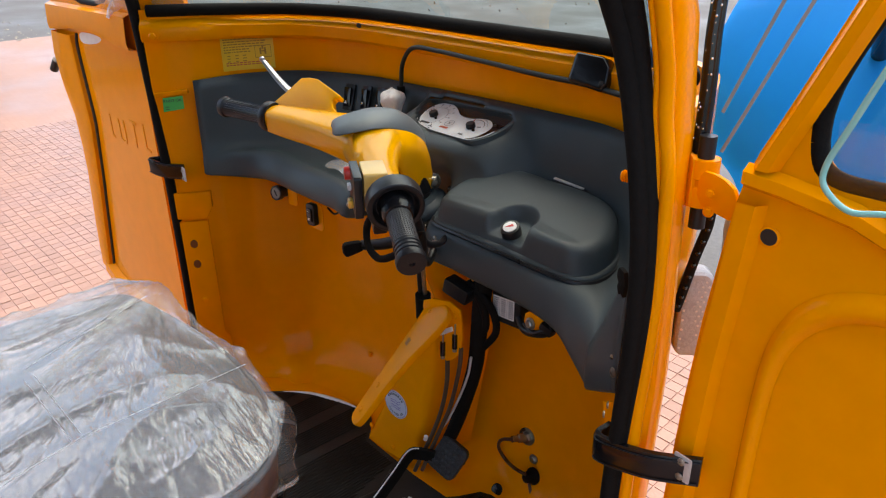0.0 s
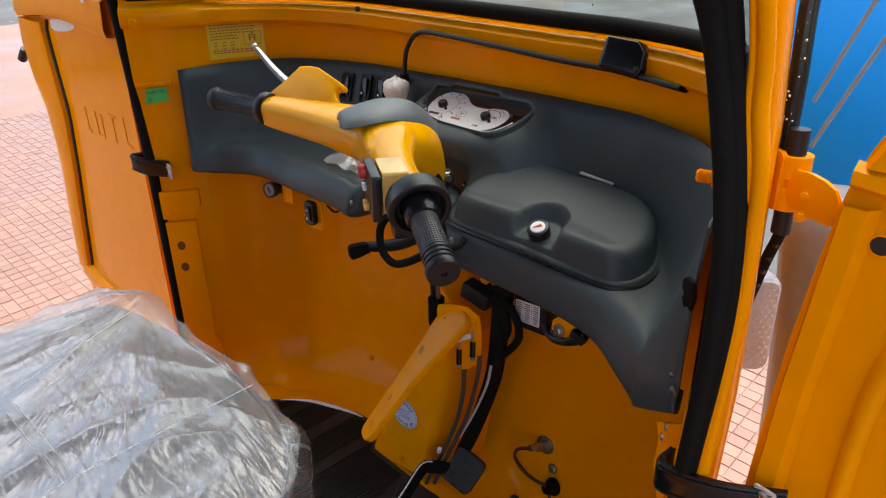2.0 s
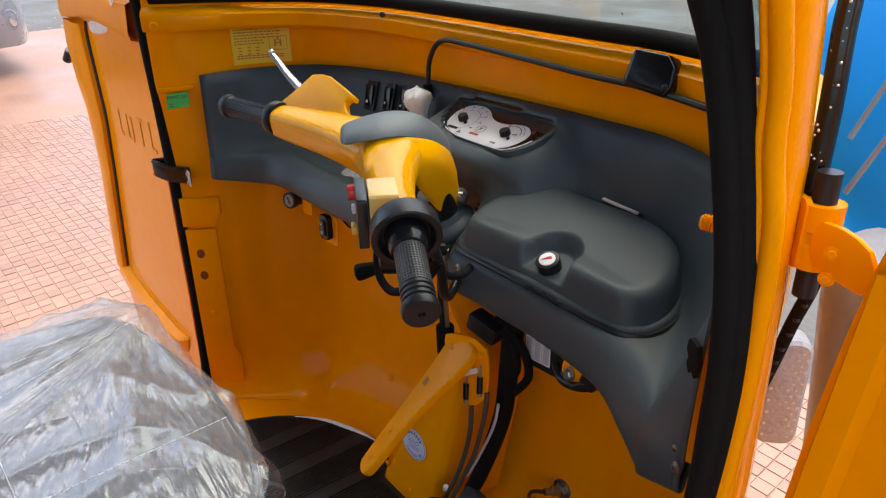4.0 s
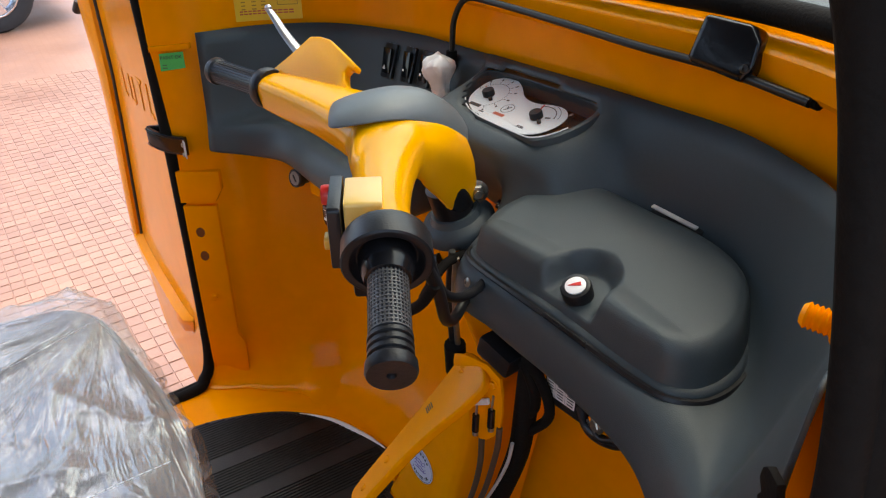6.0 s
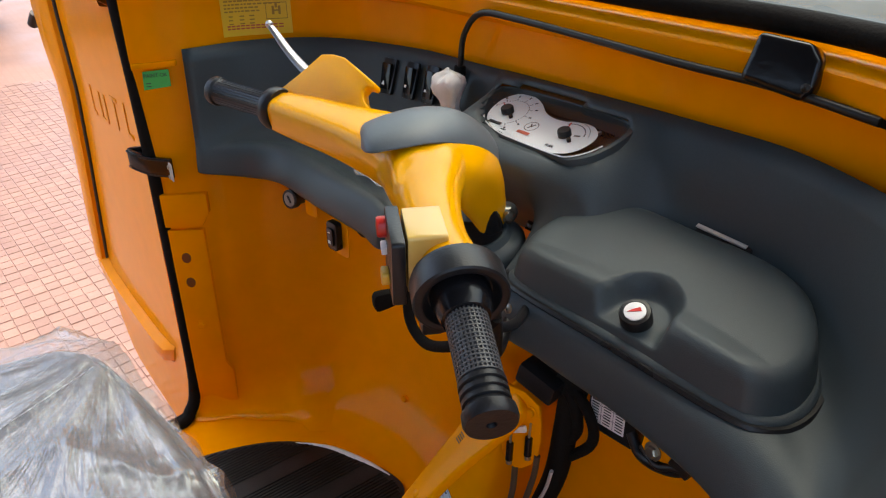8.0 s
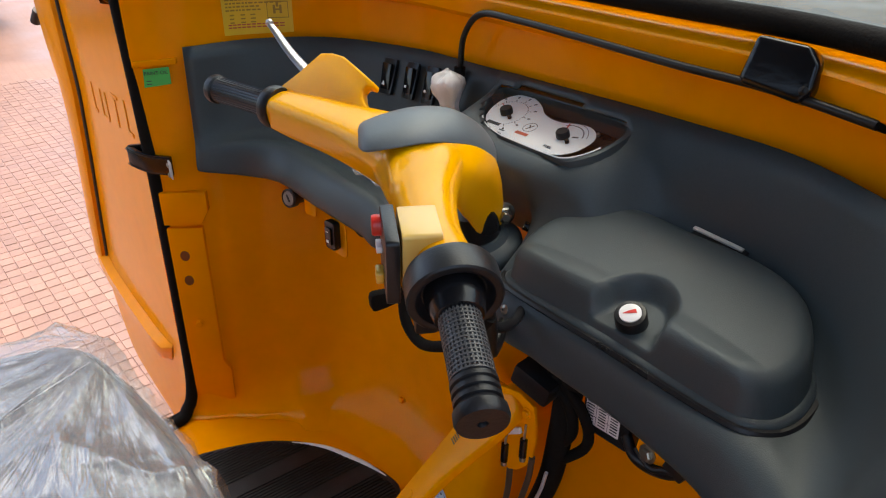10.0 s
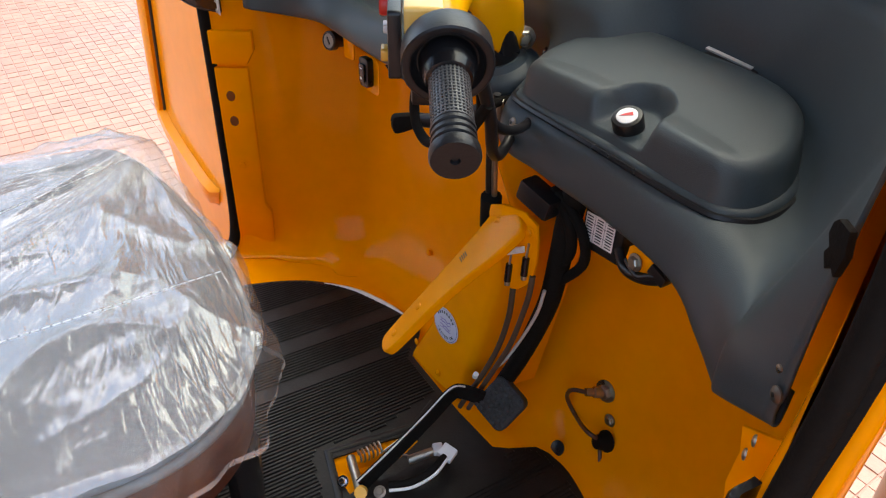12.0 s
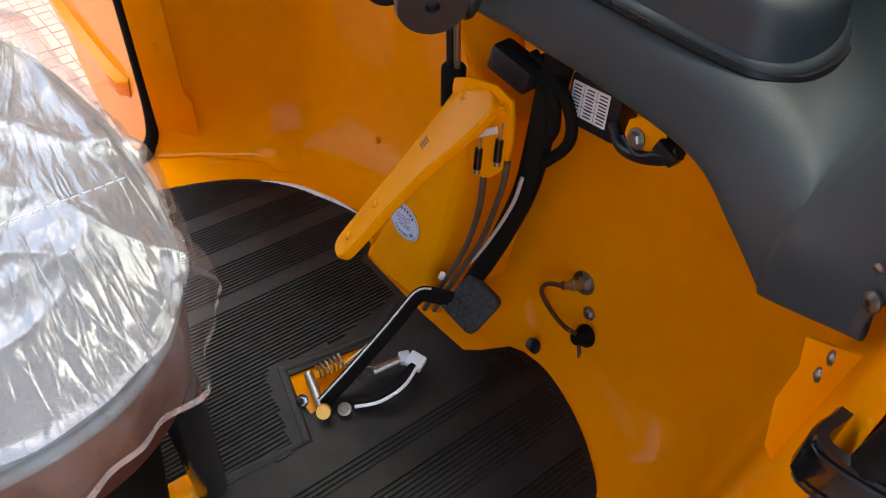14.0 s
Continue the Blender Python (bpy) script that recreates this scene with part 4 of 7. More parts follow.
lf2.append(tuple((len(lid_rows) - 1) * len(lid_out) + j for j in range(len(lid_out))))
lid = mesh_object("lid", lv, lf2, DASH, dashboard, 60, "domed dark grey glove box lid")
tube("gap", [(q[0], q[1], q[2] - 0.0005) for q in [tuple(p) for p in lid_row(-0.003, 0.0)] + [lid_row(-0.003, 0.0)[0]]], 0.0035, BLACK, dashboard, 6)
LOCKM = axis_frame((0.291, 0.150, 1.022), (0.1, -0.45, 0.9))
lock = lathe("lock", [(0.0155, -0.006), (0.0155, 0.008), (0.0145, 0.010), (0.0115, 0.0105), (0.0115, 0.0095), (0.0, 0.0095)], LOCKM, BLACK, lid, 28)
lathe("lock_face", [(0.0105, 0.0), (0.0105, 0.0025), (0.0095, 0.003), (0.0, 0.003)], LOCKM @ Matrix.Translation((0, 0, 0.0085)), WHITE, lid, 24)
slab("lock_mark", [(-0.006, -0.004), (0.006, 0.002), (0.003, 0.0055), (-0.002, 0.001)], 0.0006, LOCKM @ Matrix.Translation((0, 0, 0.0116)), RED, lid)
slab("hinge_notch", [(-0.03, -0.006), (0.03, -0.006), (0.03, 0.006), (-0.03, 0.006)], 0.004, frame_xy((0.286, 0.292, 1.056), (1, 0.10, -0.12), (0, 1, 0.2)), BLACK, lid)
slab("hinge_strip", [(-0.028, -0.0025), (0.028, -0.0025), (0.028, 0.0025), (-0.028, 0.0025)], 0.002, frame_xy((0.286, 0.287, 1.0645), (1, 0.10, -0.12), (0, 1, 0.2)), BRUSHED, lid)
screw("screw", (0.152, 0.117, 0.976), (-0.15, -1, 0.25), 0.0065, dashboard, "steel screw")
screw("screw", (-0.12, 0.131, 0.962), (0.1, -1, 0.2), 0.0045, dashboard)
screw("screw", (0.580, 0.0135, 0.974), (-0.45, -0.85, 0), 0.006, dashboard, "", mat("dull_screw_steel", (0.14, 0.12, 0.10), 0.45, 0.7))
screw("screw", (0.574, 0.017, 0.99), (-0.45, -0.85, 0), 0.003, dashboard)

# rocker switches
for x, y, z, wide in ((-0.345, 0.303, 1.112, 0.030), (-0.290, 0.309, 1.114, 0.026), (-0.240, 0.311, 1.116, 0.026)):
    SF = frame_xy((x, y, z), (1, 0.12, 0), (0, 0.32, 1))
    sw = slab("switch", round_rect(wide, 0.058, 0.003), 0.006, SF, BLACK, dashboard, 0.001, "black rocker switch")
    slab("rocker", round_rect(wide - 0.009, 0.042, 0.002), 0.005, SF @ Matrix.Translation((0, 0, 0.006)) @ Matrix.Rotation(radians(7), 4, 'X'), GLOSSBLACK, sw, 0.0012)
    if x < -0.3:
        slab("mark", [(-0.004, -0.003), (0.004, -0.003), (0, 0.004)], 0.0005, SF @ Matrix.Translation((0, -0.012, 0.0125)), WHITE, sw)
    else:
        bars_on("mark", [(0, -0.010, 0.0045, 0.004)], SF @ Matrix.Translation((0, 0, 0.0135)), WHITE, sw)

# stalk knob wrapped in polythene
stalk = thing("stalk_knob", (-0.165, 0.30, 1.08), "control knob wrapped in crumpled clear polythene on the dashboard", "knob")
tube("stem", [(-0.168, 0.305, 1.07), (-0.166, 0.29, 1.105)], 0.010, BLACK, stalk, 12)
random.seed(9)
rws = []
KM = axis_frame((-0.166, 0.290, 1.085), (0.05, -0.12, 1))
ph = [random.uniform(0, 6.28) for _ in range(6)]
for k, (r, h) in enumerate([(0.013, -0.010), (0.0135, 0.006), (0.0125, 0.020), (0.015, 0.032), (0.020, 0.043), (0.0235, 0.053), (0.0225, 0.061), (0.0165, 0.067), (0.008, 0.070), (0.002, 0.069)]):
    ring = []
    for j in range(28):
        a = 2 * math.pi * j / 28
        w = 1 + 0.13 * min(1, k / 4) * math.sin(3 * a + ph[0] + 0.3 * k) + 0.08 * math.sin(7 * a + ph[1] + k) + 0.05 * math.sin(11 * a + ph[2] - k)
        ring.append(KM @ Vector((r * w * math.cos(a), r * w * math.sin(a), h + 0.004 * min(1, k / 4) * math.sin(2 * a + ph[3]) + 0.0015 * math.sin(5 * a + ph[4]))))
    rws.append(ring)
mesh_object("wrapping", *grid(rws, close_v=True, cap=True), mat("milky_polythene", (0.82, 0.80, 0.75), 0.3, 0, 60, 0.1, 0.4, 90), stalk, 50, "crumpled milky polythene")

# polythene bag left in the tray
random.seed(12)
bag_rows = [[(-0.275 + 0.018 * i + random.uniform(-0.003, 0.003), 0.18 + 0.016 * j + random.uniform(-0.003, 0.003), 0.990 + 0.022 * math.sin(i * 0.52 + 0.3) * math.sin(j * 0.62) + random.uniform(0, 0.010)) for i in range(9)] for j in range(6)]
bag = mesh_object("polythene_bag", *grid(bag_rows), FILM, None, 15)
tagged(bag, "crumpled clear polythene bag in the dashboard tray", "plastic bag")

# ignition lock and choke switch below the dashboard
ign = thing("ignition_lock", (-0.435, 0.135, 0.905), "round ignition lock with silver face under the dashboard", "ignition lock")
IM = axis_frame((-0.432, 0.150, 0.905), (0.35, -1, 0.15))
lathe("barrel", [(0.013, -0.03), (0.013, 0.0), (0.017, 0.0), (0.017, 0.011), (0.0145, 0.012), (0.0145, 0.0105), (0.0, 0.0105)], IM, BLACK, ign, 24)
lathe("face", [(0.0128, 0.0), (0.0128, 0.002), (0.0, 0.002)], IM @ Matrix.Translation((0, 0, 0.0102)), mat("dull_lock_metal", (0.20, 0.19, 0.18), 0.45, 0.6), ign, 20)
slab("key_slot", [(-0.0015, -0.007), (0.0015, -0.007), (0.0015, 0.007), (-0.0015, 0.007)], 0.001, IM @ Matrix.Translation((0, 0, 0.0124)) @ Matrix.Rotation(0.6, 4, 'Z'), BLACK, ign)
slab("bracket", round_rect(0.03, 0.05, 0.006), 0.003, frame_xy((-0.395, 0.165, 0.905), (1, 0.2, 0), (0, 0, 1)), YELLOW, ign, 0.0008)
chk = thing("rocker_unit", (-0.26, 0.14, 0.905), "small black rocker switch on a yellow bracket under the dashboard", "switch")
CF = frame_xy((-0.262, 0.138, 0.903), (1, 0.1, 0), (0, 0, 1))
slab("bracket", round_rect(0.045, 0.06, 0.01), 0.002, CF @ Matrix.Translation((0.004, -0.006, -0.003)), YELLOW, chk, 0.0006)
slab("housing", round_rect(0.026, 0.048, 0.006), 0.012, CF, BLACK, chk, 0.002)
slab("rocker", round_rect(0.015, 0.03, 0.003), 0.004, CF @ Matrix.Translation((0, 0, 0.012)), GLOSSBLACK, chk, 0.001)
bars_on("mark", [(0, 0.008, 0.006, 0.0015), (0, -0.008, 0.006, 0.005)], CF @ Matrix.Translation((0, 0, 0.0162)), WHITE, chk)
tube("lead", spline([(-0.245, 0.160, 0.915), (-0.225, 0.165, 0.905), (-0.200, 0.175, 0.925)], 6), 0.0022, BLACK, chk, 8)

# ---- wiper drive under the windscreen ----
wip = thing("wiper_motor", (0.30, 0.30, 1.17), "black wiper motor box and rod on the front wall", "wiper motor")
WB = frame_xy((0.310, 0.304, 1.240), (0.97, 0.06, -0.14), (0.05, 0.30, 1))
slab("housing", [(-0.034, -0.021), (-0.034, 0.022), (0.014, 0.025), (0.030, 0.012), (0.034, -0.010), (0.027, -0.024), (-0.028, -0.023)], 0.032, WB @ Matrix.Translation((0, 0, -0.014)), GLOSSBLACK, wip, 0.009, "", 35, 4)
screw("screw", WB @ Vector((0.028, -0.012, 0.022)), WB.to_3x3() @ Vector((0, 0, 1)), 0.004, wip, "", BLACK)
tube("rod", spline([(-0.182, 0.318, 1.135), (-0.180, 0.318, 1.165), (-0.165, 0.312, 1.205), (-0.120, 0.302, 1.238), (-0.05, 0.300, 1.240), (0.08, 0.300, 1.233), (0.20, 0.299, 1.226), (0.30, 0.296, 1.223), (0.405, 0.280, 1.216)], 6), 0.0044, BLACK, wip, 10)
tube("rod_foot", [(-0.182, 0.318, 1.128), (-0.182, 0.318, 1.155)], 0.0085, RUBBER, wip, 10)
tube("rod_end", [(0.392, 0.289, 1.217), (0.411, 0.285, 1.2155)], 0.0058, RUBBER, wip, 10)


# ---- steering column, handlebar ----
bar = thing("handlebar", (0.03, 0.14, 0.99), "yellow scooter-style handlebar with black rubber grips", "handlebar")
LEFT_END, LEFT_IN = Vector((-0.327, 0.000, 1.140)), Vector((-0.212, 0.039, 1.132))
RIGHT_END, RIGHT_IN = Vector((0.357, -0.094, 1.067)), Vector((0.262, -0.043, 1.102))


def grip(name, a, b, parent, label, ringed=True):
    """A moulded rubber grip from its inner collar a to its outer end b."""
    ax = (b - a)
    L = ax.length
    M = axis_frame(a, ax)
    prof = [(0.0, 0.0), (0.0205, 0.0), (0.0215, 0.004), (0.0205, 0.010), (0.0165, 0.013), (0.0155, 0.018), (0.0158, L - 0.036)]
    for k in range(3 if ringed else 0):
        h = L - 0.034 + 0.007 * k
        prof += [(0.0158, h), (0.0178, h + 0.001), (0.0178, h + 0.0045), (0.0160, h + 0.0055)]
    if not ringed:
        prof = [(0.0, -0.004), (0.0265, -0.004), (0.0280, 0.0), (0.0280, 0.008), (0.0265, 0.012), (0.0195, 0.015), (0.0162, 0.022), (0.0162, L - 0.02)]
    prof += [(0.0172, L - 0.012), (0.0195, L - 0.010), (0.0198, L - 0.003), (0.0185, L), (0.004, L), (0.003, L - 0.003), (0.0, L - 0.003)]
    g = lathe(name, prof, M, GRIP, parent, 28, label)
    return g, M, L


lg, LGM, LGL = grip("grip", LEFT_IN, LEFT_END, bar, "black rubber grip", False)
# left grip carries fine lengthwise ridges
v, f = [], []
for j in range(26):
    a = 2 * math.pi * j / 26
    o = len(v)
    for da, r in ((-0.05, 0.0154), (0.0, 0.0170), (0.05, 0.0154)):
        for h in (0.022, LGL - 0.014):
            v.append(LGM @ Vector((r * math.cos(a + da), r * math.sin(a + da), h)))
    f += [(o, o + 1, o + 3, o + 2), (o + 2, o + 3, o + 5, o + 4)]
tagged(mesh_object("ribbing", v, f, GRIP, lg, 0), kind="stuff")
rg, RGM, RGL = grip("grip", RIGHT_IN, RIGHT_END, bar, "black rubber throttle grip with square knobs")
# throttle grip: a raised lattice that leaves rows of small square hollows
v, f = [], []
H0, H1 = 0.0215, RGL - 0.036
for j in range(32):
    a = 2 * math.pi * j / 32
    o = len(v)
    for da, r in ((-0.052, 0.0152), (-0.040, 0.0169), (0.040, 0.0169), (0.052, 0.0152)):
        for h in (H0, H1):
            v.append(RGM @ Vector((r * math.cos(a + da), r * math.sin(a + da), h)))
    f += [(o, o + 1, o + 3, o + 2), (o + 2, o + 3, o + 5, o + 4), (o + 4, o + 5, o + 7, o + 6)]
for k in range(16):
    h = H0 + k * (H1 - H0) / 15
    gv, gf = grid([[RGM @ Vector((r * math.cos(a), r * math.sin(a), h + dh)) for a in [2 * math.pi * j / 64 for j in range(64)]] for r, dh in ((0.0152, -0.0010), (0.0171, -0.0007), (0.0171, 0.0007), (0.0152, 0.0010))], close_v=True)
    o = len(v)
    v += gv
    f += [tuple(q + o for q in c) for c in gf]
# The lattice is a paler grey than the grip under it.
tagged(mesh_object("knurling", v, f, GRIPGREY, rg, 0, "grey raised lattice"), kind="stuff")

# throttle housing
HM = axis_frame(RIGHT_IN, RIGHT_IN - RIGHT_END)
housing = lathe("throttle_housing", [(0.0, 0.004), (0.026, 0.004), (0.030, 0.0), (0.0315, -0.004), (0.0335, -0.0050), (0.0375, -0.0045), (0.039, -0.0030), (0.039, 0.018), (0.037, 0.023), (0.024, 0.028), (0.0, 0.028)], HM, BLACK, bar, 36, "black round throttle housing")
lathe("collar", [(0.0165, -0.0225), (0.0195, -0.0215), (0.0215, -0.016), (0.0240, -0.006), (0.0250, 0.004), (0.0, 0.004)], HM, GLOSSBLACK, housing, 28)
box("cable_clamp", HM @ Vector((0.020, -0.034, 0.012)), (0.020, 0.022, 0.024), BLACK, housing, 0.004, HM.to_3x3())


def loft_sections(secs, n=28, per=5, power=3.4):
    """A moulded limb: (centre, half width vector, half height vector) sections, rounded-square in shape."""
    cs = spline([s[0] for s in secs], per)
    ws = spline([s[1] for s in secs], per)
    hs = spline([s[2] for s in secs], per)
    rws = []
    for c, w, h in zip(cs, ws, hs):
        ring = []
        for j in range(n):
            a = 2 * math.pi * j / n
            ca, sa = math.cos(a), math.sin(a)
            e = 2 / power
            ring.append(c + w * (math.copysign(abs(ca) ** e, ca)) + h * (math.copysign(abs(sa) ** e, sa)))
        rws.append(ring)
    return grid(rws, close_v=True, cap=True)


V3 = lambda x, y, z: np.array((x, y, z), float)
# cowl: left arm, right arm and head, moulded in one piece
left_arm = loft_sections([(V3(-0.220, 0.038, 1.130), V3(0.005, 0.023, 0.004), V3(0.002, -0.004, 0.022)), (V3(-0.17, 0.055, 1.126), V3(0.005, 0.030, 0.006), V3(0.003, -0.008, 0.026)),
                          (V3(-0.10, 0.075, 1.122), V3(0.005, 0.036, 0.008), V3(0.004, -0.012, 0.029)), (V3(-0.03, 0.09, 1.118), V3(0.01, 0.044, 0.01), V3(0.004, -0.016, 0.033)),
                          (V3(0.04, 0.095, 1.112), V3(0.01, 0.05, 0.01), V3(0.004, -0.018, 0.034))])
right_arm = loft_sections([(V3(0.02, 0.092, 1.116), V3(0.012, 0.046, 0.012), V3(0.006, -0.016, 0.034)), (V3(0.072, 0.068, 1.116), V3(0.012, 0.044, 0.012), V3(0.010, -0.016, 0.033)),
                           (V3(0.116, 0.036, 1.111), V3(0.013, 0.029, 0.008), V3(0.010, -0.014, 0.029)), (V3(0.178, -0.002, 1.106), V3(0.013, 0.023, 0.006), V3(0.008, -0.010, 0.027)),
                           (V3(0.234, -0.027, 1.104), V3(0.012, 0.022, 0.006), V3(0.006, -0.008, 0.026))], power=2.4)
# head: domed saddle whose right flank falls forward to a pointed skirt over the column
ridge = spline([(0.104, 0.010, 1.132), (0.068, 0.050, 1.152), (0.062, 0.100, 1.156), (0.060, 0.145, 1.142), (0.054, 0.175, 1.118), (0.050, 0.192, 1.085)], 6)
shoulder = spline([(0.140, 0.024, 1.126), (0.102, 0.066, 1.140), (0.098, 0.104, 1.130), (0.087, 0.142, 1.112), (0.069, 0.176, 1.088), (0.056, 0.197, 1.055)], 6)
flank = spline([(0.152, 0.036, 1.108), (0.111, 0.073, 1.116), (0.101, 0.100, 1.098), (0.086, 0.135, 1.077), (0.071, 0.172, 1.052), (0.059, 0.196, 1.024)], 6)
skirt = spline([(0.148, 0.038, 1.094), (0.107, 0.073, 1.102), (0.095, 0.099, 1.074), (0.084, 0.122, 1.052), (0.075, 0.142, 1.030), (0.062, 0.178, 1.002)], 6)
head_rows = []
for i, (r, s, m, k) in enumerate(zip(ridge, shoulder, flank, skirt)):
    g = min(1.0, 0.25 + i / 10.0)
    head_rows.append(spline([r + np.array((-0.062, 0.014, -0.052)) * g, r + np.array((-0.046, -0.004, -0.014)) * g, r, s, m, k], 5))
within = np.array((0.040, 0.120, 1.075))
inner_head = [[p + (within - p) / np.linalg.norm(within - p) * 0.009 for p in row] for row in head_rows]
hv, hf = [], []
shell = [list(a) + list(b)[::-1] for a, b in zip(head_rows, inner_head)]
for v2, f2 in (left_arm, right_arm, grid(shell, close_v=True, cap=True)):
    o = len(hv)
    hv += v2
    hf += [tuple(k + o for k in q) for q in f2]
cowl = mesh_object("cowl", hv, hf, COWL, bar, 0, "glossy domed yellow steering cowl")
cowl.data.polygons.foreach_set("use_smooth", [True] * len(cowl.data.polygons))
blend = cowl.modifiers.new("blend", 'REMESH')
blend.mode, blend.voxel_size, blend.use_smooth_shade = 'VOXEL', 0.0026, True
soft = cowl.modifiers.new("soft", 'SMOOTH')
soft.factor, soft.iterations = 0.5, 14
# grey cap saddled over the head
cap_rows = []
for k, (cx, cy, cz, half) in enumerate(((0.002, 0.032, 1.152, 0.019), (0.008, 0.036, 1.160, 0.038), (0.022, 0.064, 1.169, 0.049), (0.034, 0.097, 1.173, 0.051), (0.044, 0.130, 1.167, 0.045), (0.050, 0.158, 1.149, 0.038), (0.050, 0.176, 1.130, 0.026), (0.050, 0.185, 1.114, 0.013))):
    d = Vector((0.85, -0.5, 0))
    row = []
    for j in range(11):
        u = -1 + 2 * j / 10
        q = Vector((cx, cy, cz)) + d * (u * half * ((1.2, 1.22, 1.10, 0.98, 0.86, 0.80, 0.80, 0.70)[k] if u > 0 else 1))
        q.z -= (0.025 if u > 0 else 0.020) * u * u * (0.25 + 0.75 * min(1, k / 5)) + (0.003 if abs(u) == 1 else 0) - 0.002
        row.append(tuple(q))
    cap_rows.append(row)
cap_rows = [list(r) for r in zip(*[spline(c, 4) for c in zip(*cap_rows)])]
cap = mesh_object("cap", *grid(cap_rows), CAPGREY, bar, 60, "smooth blue-grey plastic cap")
cm = cap.modifiers.new("thickness", 'SOLIDIFY')
cm.thickness, cm.offset = 0.0032, 0
cb = cap.modifiers.new("edge", 'BEVEL')
cb.width, cb.segments, cb.limit_method = 0.0015, 2, 'ANGLE'
screw("screw", (0.012, 0.034, 1.1575), (-0.3, -0.7, 0.7), 0.0045, cap, "", CHROME)
# lever shroud on the left arm
sh = [(-0.240, 0.040, 1.140), (-0.212, 0.073, 1.172), (-0.194, 0.098, 1.197), (-0.176, 0.105, 1.199), (-0.156, 0.109, 1.198), (-0.119, 0.111, 1.186), (-0.089, 0.111, 1.177), (-0.089, 0.108, 1.171), (-0.099, 0.105, 1.172), (-0.102, 0.101, 1.167), (-0.092, 0.0955, 1.158), (-0.068, 0.093, 1.147), (-0.090, 0.083, 1.130), (-0.1055, 0.076, 1.135)]
sh_front = [Vector(q) for q in sh]
shv = [q + Vector((0.002, -0.002, 0.002)) for q in sh_front] + [q + Vector((-0.003, 0.010, -0.008)) for q in sh_front]
n = len(sh_front)
bm = bmesh.new()
vv = [bm.verts.new(q) for q in shv]
bm.faces.new(vv[:n])
bm.faces.new(vv[n:][::-1])
for i in range(n):
    bm.faces.new((vv[i], vv[(i + 1) % n], vv[n + (i + 1) % n], vv[n + i]))
bmesh.ops.recalc_face_normals(bm, faces=bm.faces)
bmesh.ops.bevel(bm, geom=list(bm.edges), offset=0.003, segments=3, profile=0.6, affect='EDGES', clamp_overlap=True)
shroud = part("lever_shroud", bm, COWL, bar, "pressed yellow lever shroud", 50)
# clutch lever
lev = spline([(-0.212, 0.105, 1.158), (-0.238, 0.110, 1.157), (-0.262, 0.106, 1.166), (-0.290, 0.099, 1.186), (-0.314, 0.094, 1.207), (-0.325, 0.091, 1.217)], 6)
lever = tube("clutch_lever", lev, lambda u: 0.0115 - 0.0065 * u, CASTALU, bar, 12, 0.55, "polished aluminium clutch lever")
lathe("ball", [(0.0, -0.006), (0.004, -0.0045), (0.006, 0.0), (0.004, 0.0045), (0.0, 0.006)], axis_frame((-0.327, 0.091, 1.2185), (-0.5, 0, 0.8)), CASTALU, lever, 14)

# switch block on the right arm
SB = frame_xy((0.175, -0.039, 1.110), (0.80, -0.44, -0.10), (0.10, -0.06, 1))
slab("switch_mount", round_rect(0.052, 0.056, 0.004), 0.034, SB @ Matrix.Translation((0.008, 0.002, -0.036)), CREAM, bar, 0.002, "pale yellow switch block")
swb = slab("switch_panel", round_rect(0.066, 0.062, 0.004), 0.012, SB @ Matrix.Translation((0.008, -0.002, 0.0)), BLACK, bar, 0.002, "black handlebar switch panel")
lathe("red_button", [(0.0095, 0.0), (0.0095, 0.006), (0.0085, 0.008), (0.0, 0.0085)], SB @ Matrix.Translation((-0.010, 0.016, 0.012)), RED, swb, 20)
slab("amber_button", round_rect(0.016, 0.012, 0.003), 0.007, SB @ Matrix.Translation((0.012, -0.020, 0.012)), AMBER, swb, 0.0015)
slab("white_button", round_rect(0.014, 0.008, 0.002), 0.005, SB @ Matrix.Translation((-0.006, -0.003, 0.012)), WHITE, swb, 0.001)
bars_on("brand_print", [(0.0, 0, 0.016, 0.004)], frame_xy((0.167, -0.041, 1.1400), (0.80, -0.44, -0.10), (-0.44, -0.80, 0.0)), WHITE, swb)
# brake lever stub below the throttle side
lev = tube("selector_lever", spline([(0.045, 0.150, 0.945), (0.015, 0.128, 0.925), (-0.020, 0.108, 0.915), (-0.036, 0.099, 0.913)], 5), lambda u: 0.012 - 0.003 * u, BLACK, bar, 10, 1.0, "black lever with a ridged knob")
slab("knob", chaikin([(-0.004, -0.008), (-0.004, 0.008), (0.030, 0.013), (0.038, 0.010), (0.038, -0.012), (0.030, -0.014)], 1, True), 0.014, frame_xy((-0.034, 0.100, 0.913), (-0.27, -0.96, -0.08), (0.0, -0.1, 1)) @ Matrix.Translation((0, 0, -0.007)), RUBBER, lev, 0.003)

# nut and washers
NM = axis_frame((0.058, 0.195, 1.037), (0.80, -0.45, 0.1))
nut = bolt("nut", NM.translation, (0.80, -0.45, 0.1), 0.013, bar, STEEL, "zinc-plated nut")
lathe("stud", [(0.006, 0.0), (0.006, 0.016), (0.005, 0.018), (0.0, 0.018)], NM, STEEL, nut, 16)

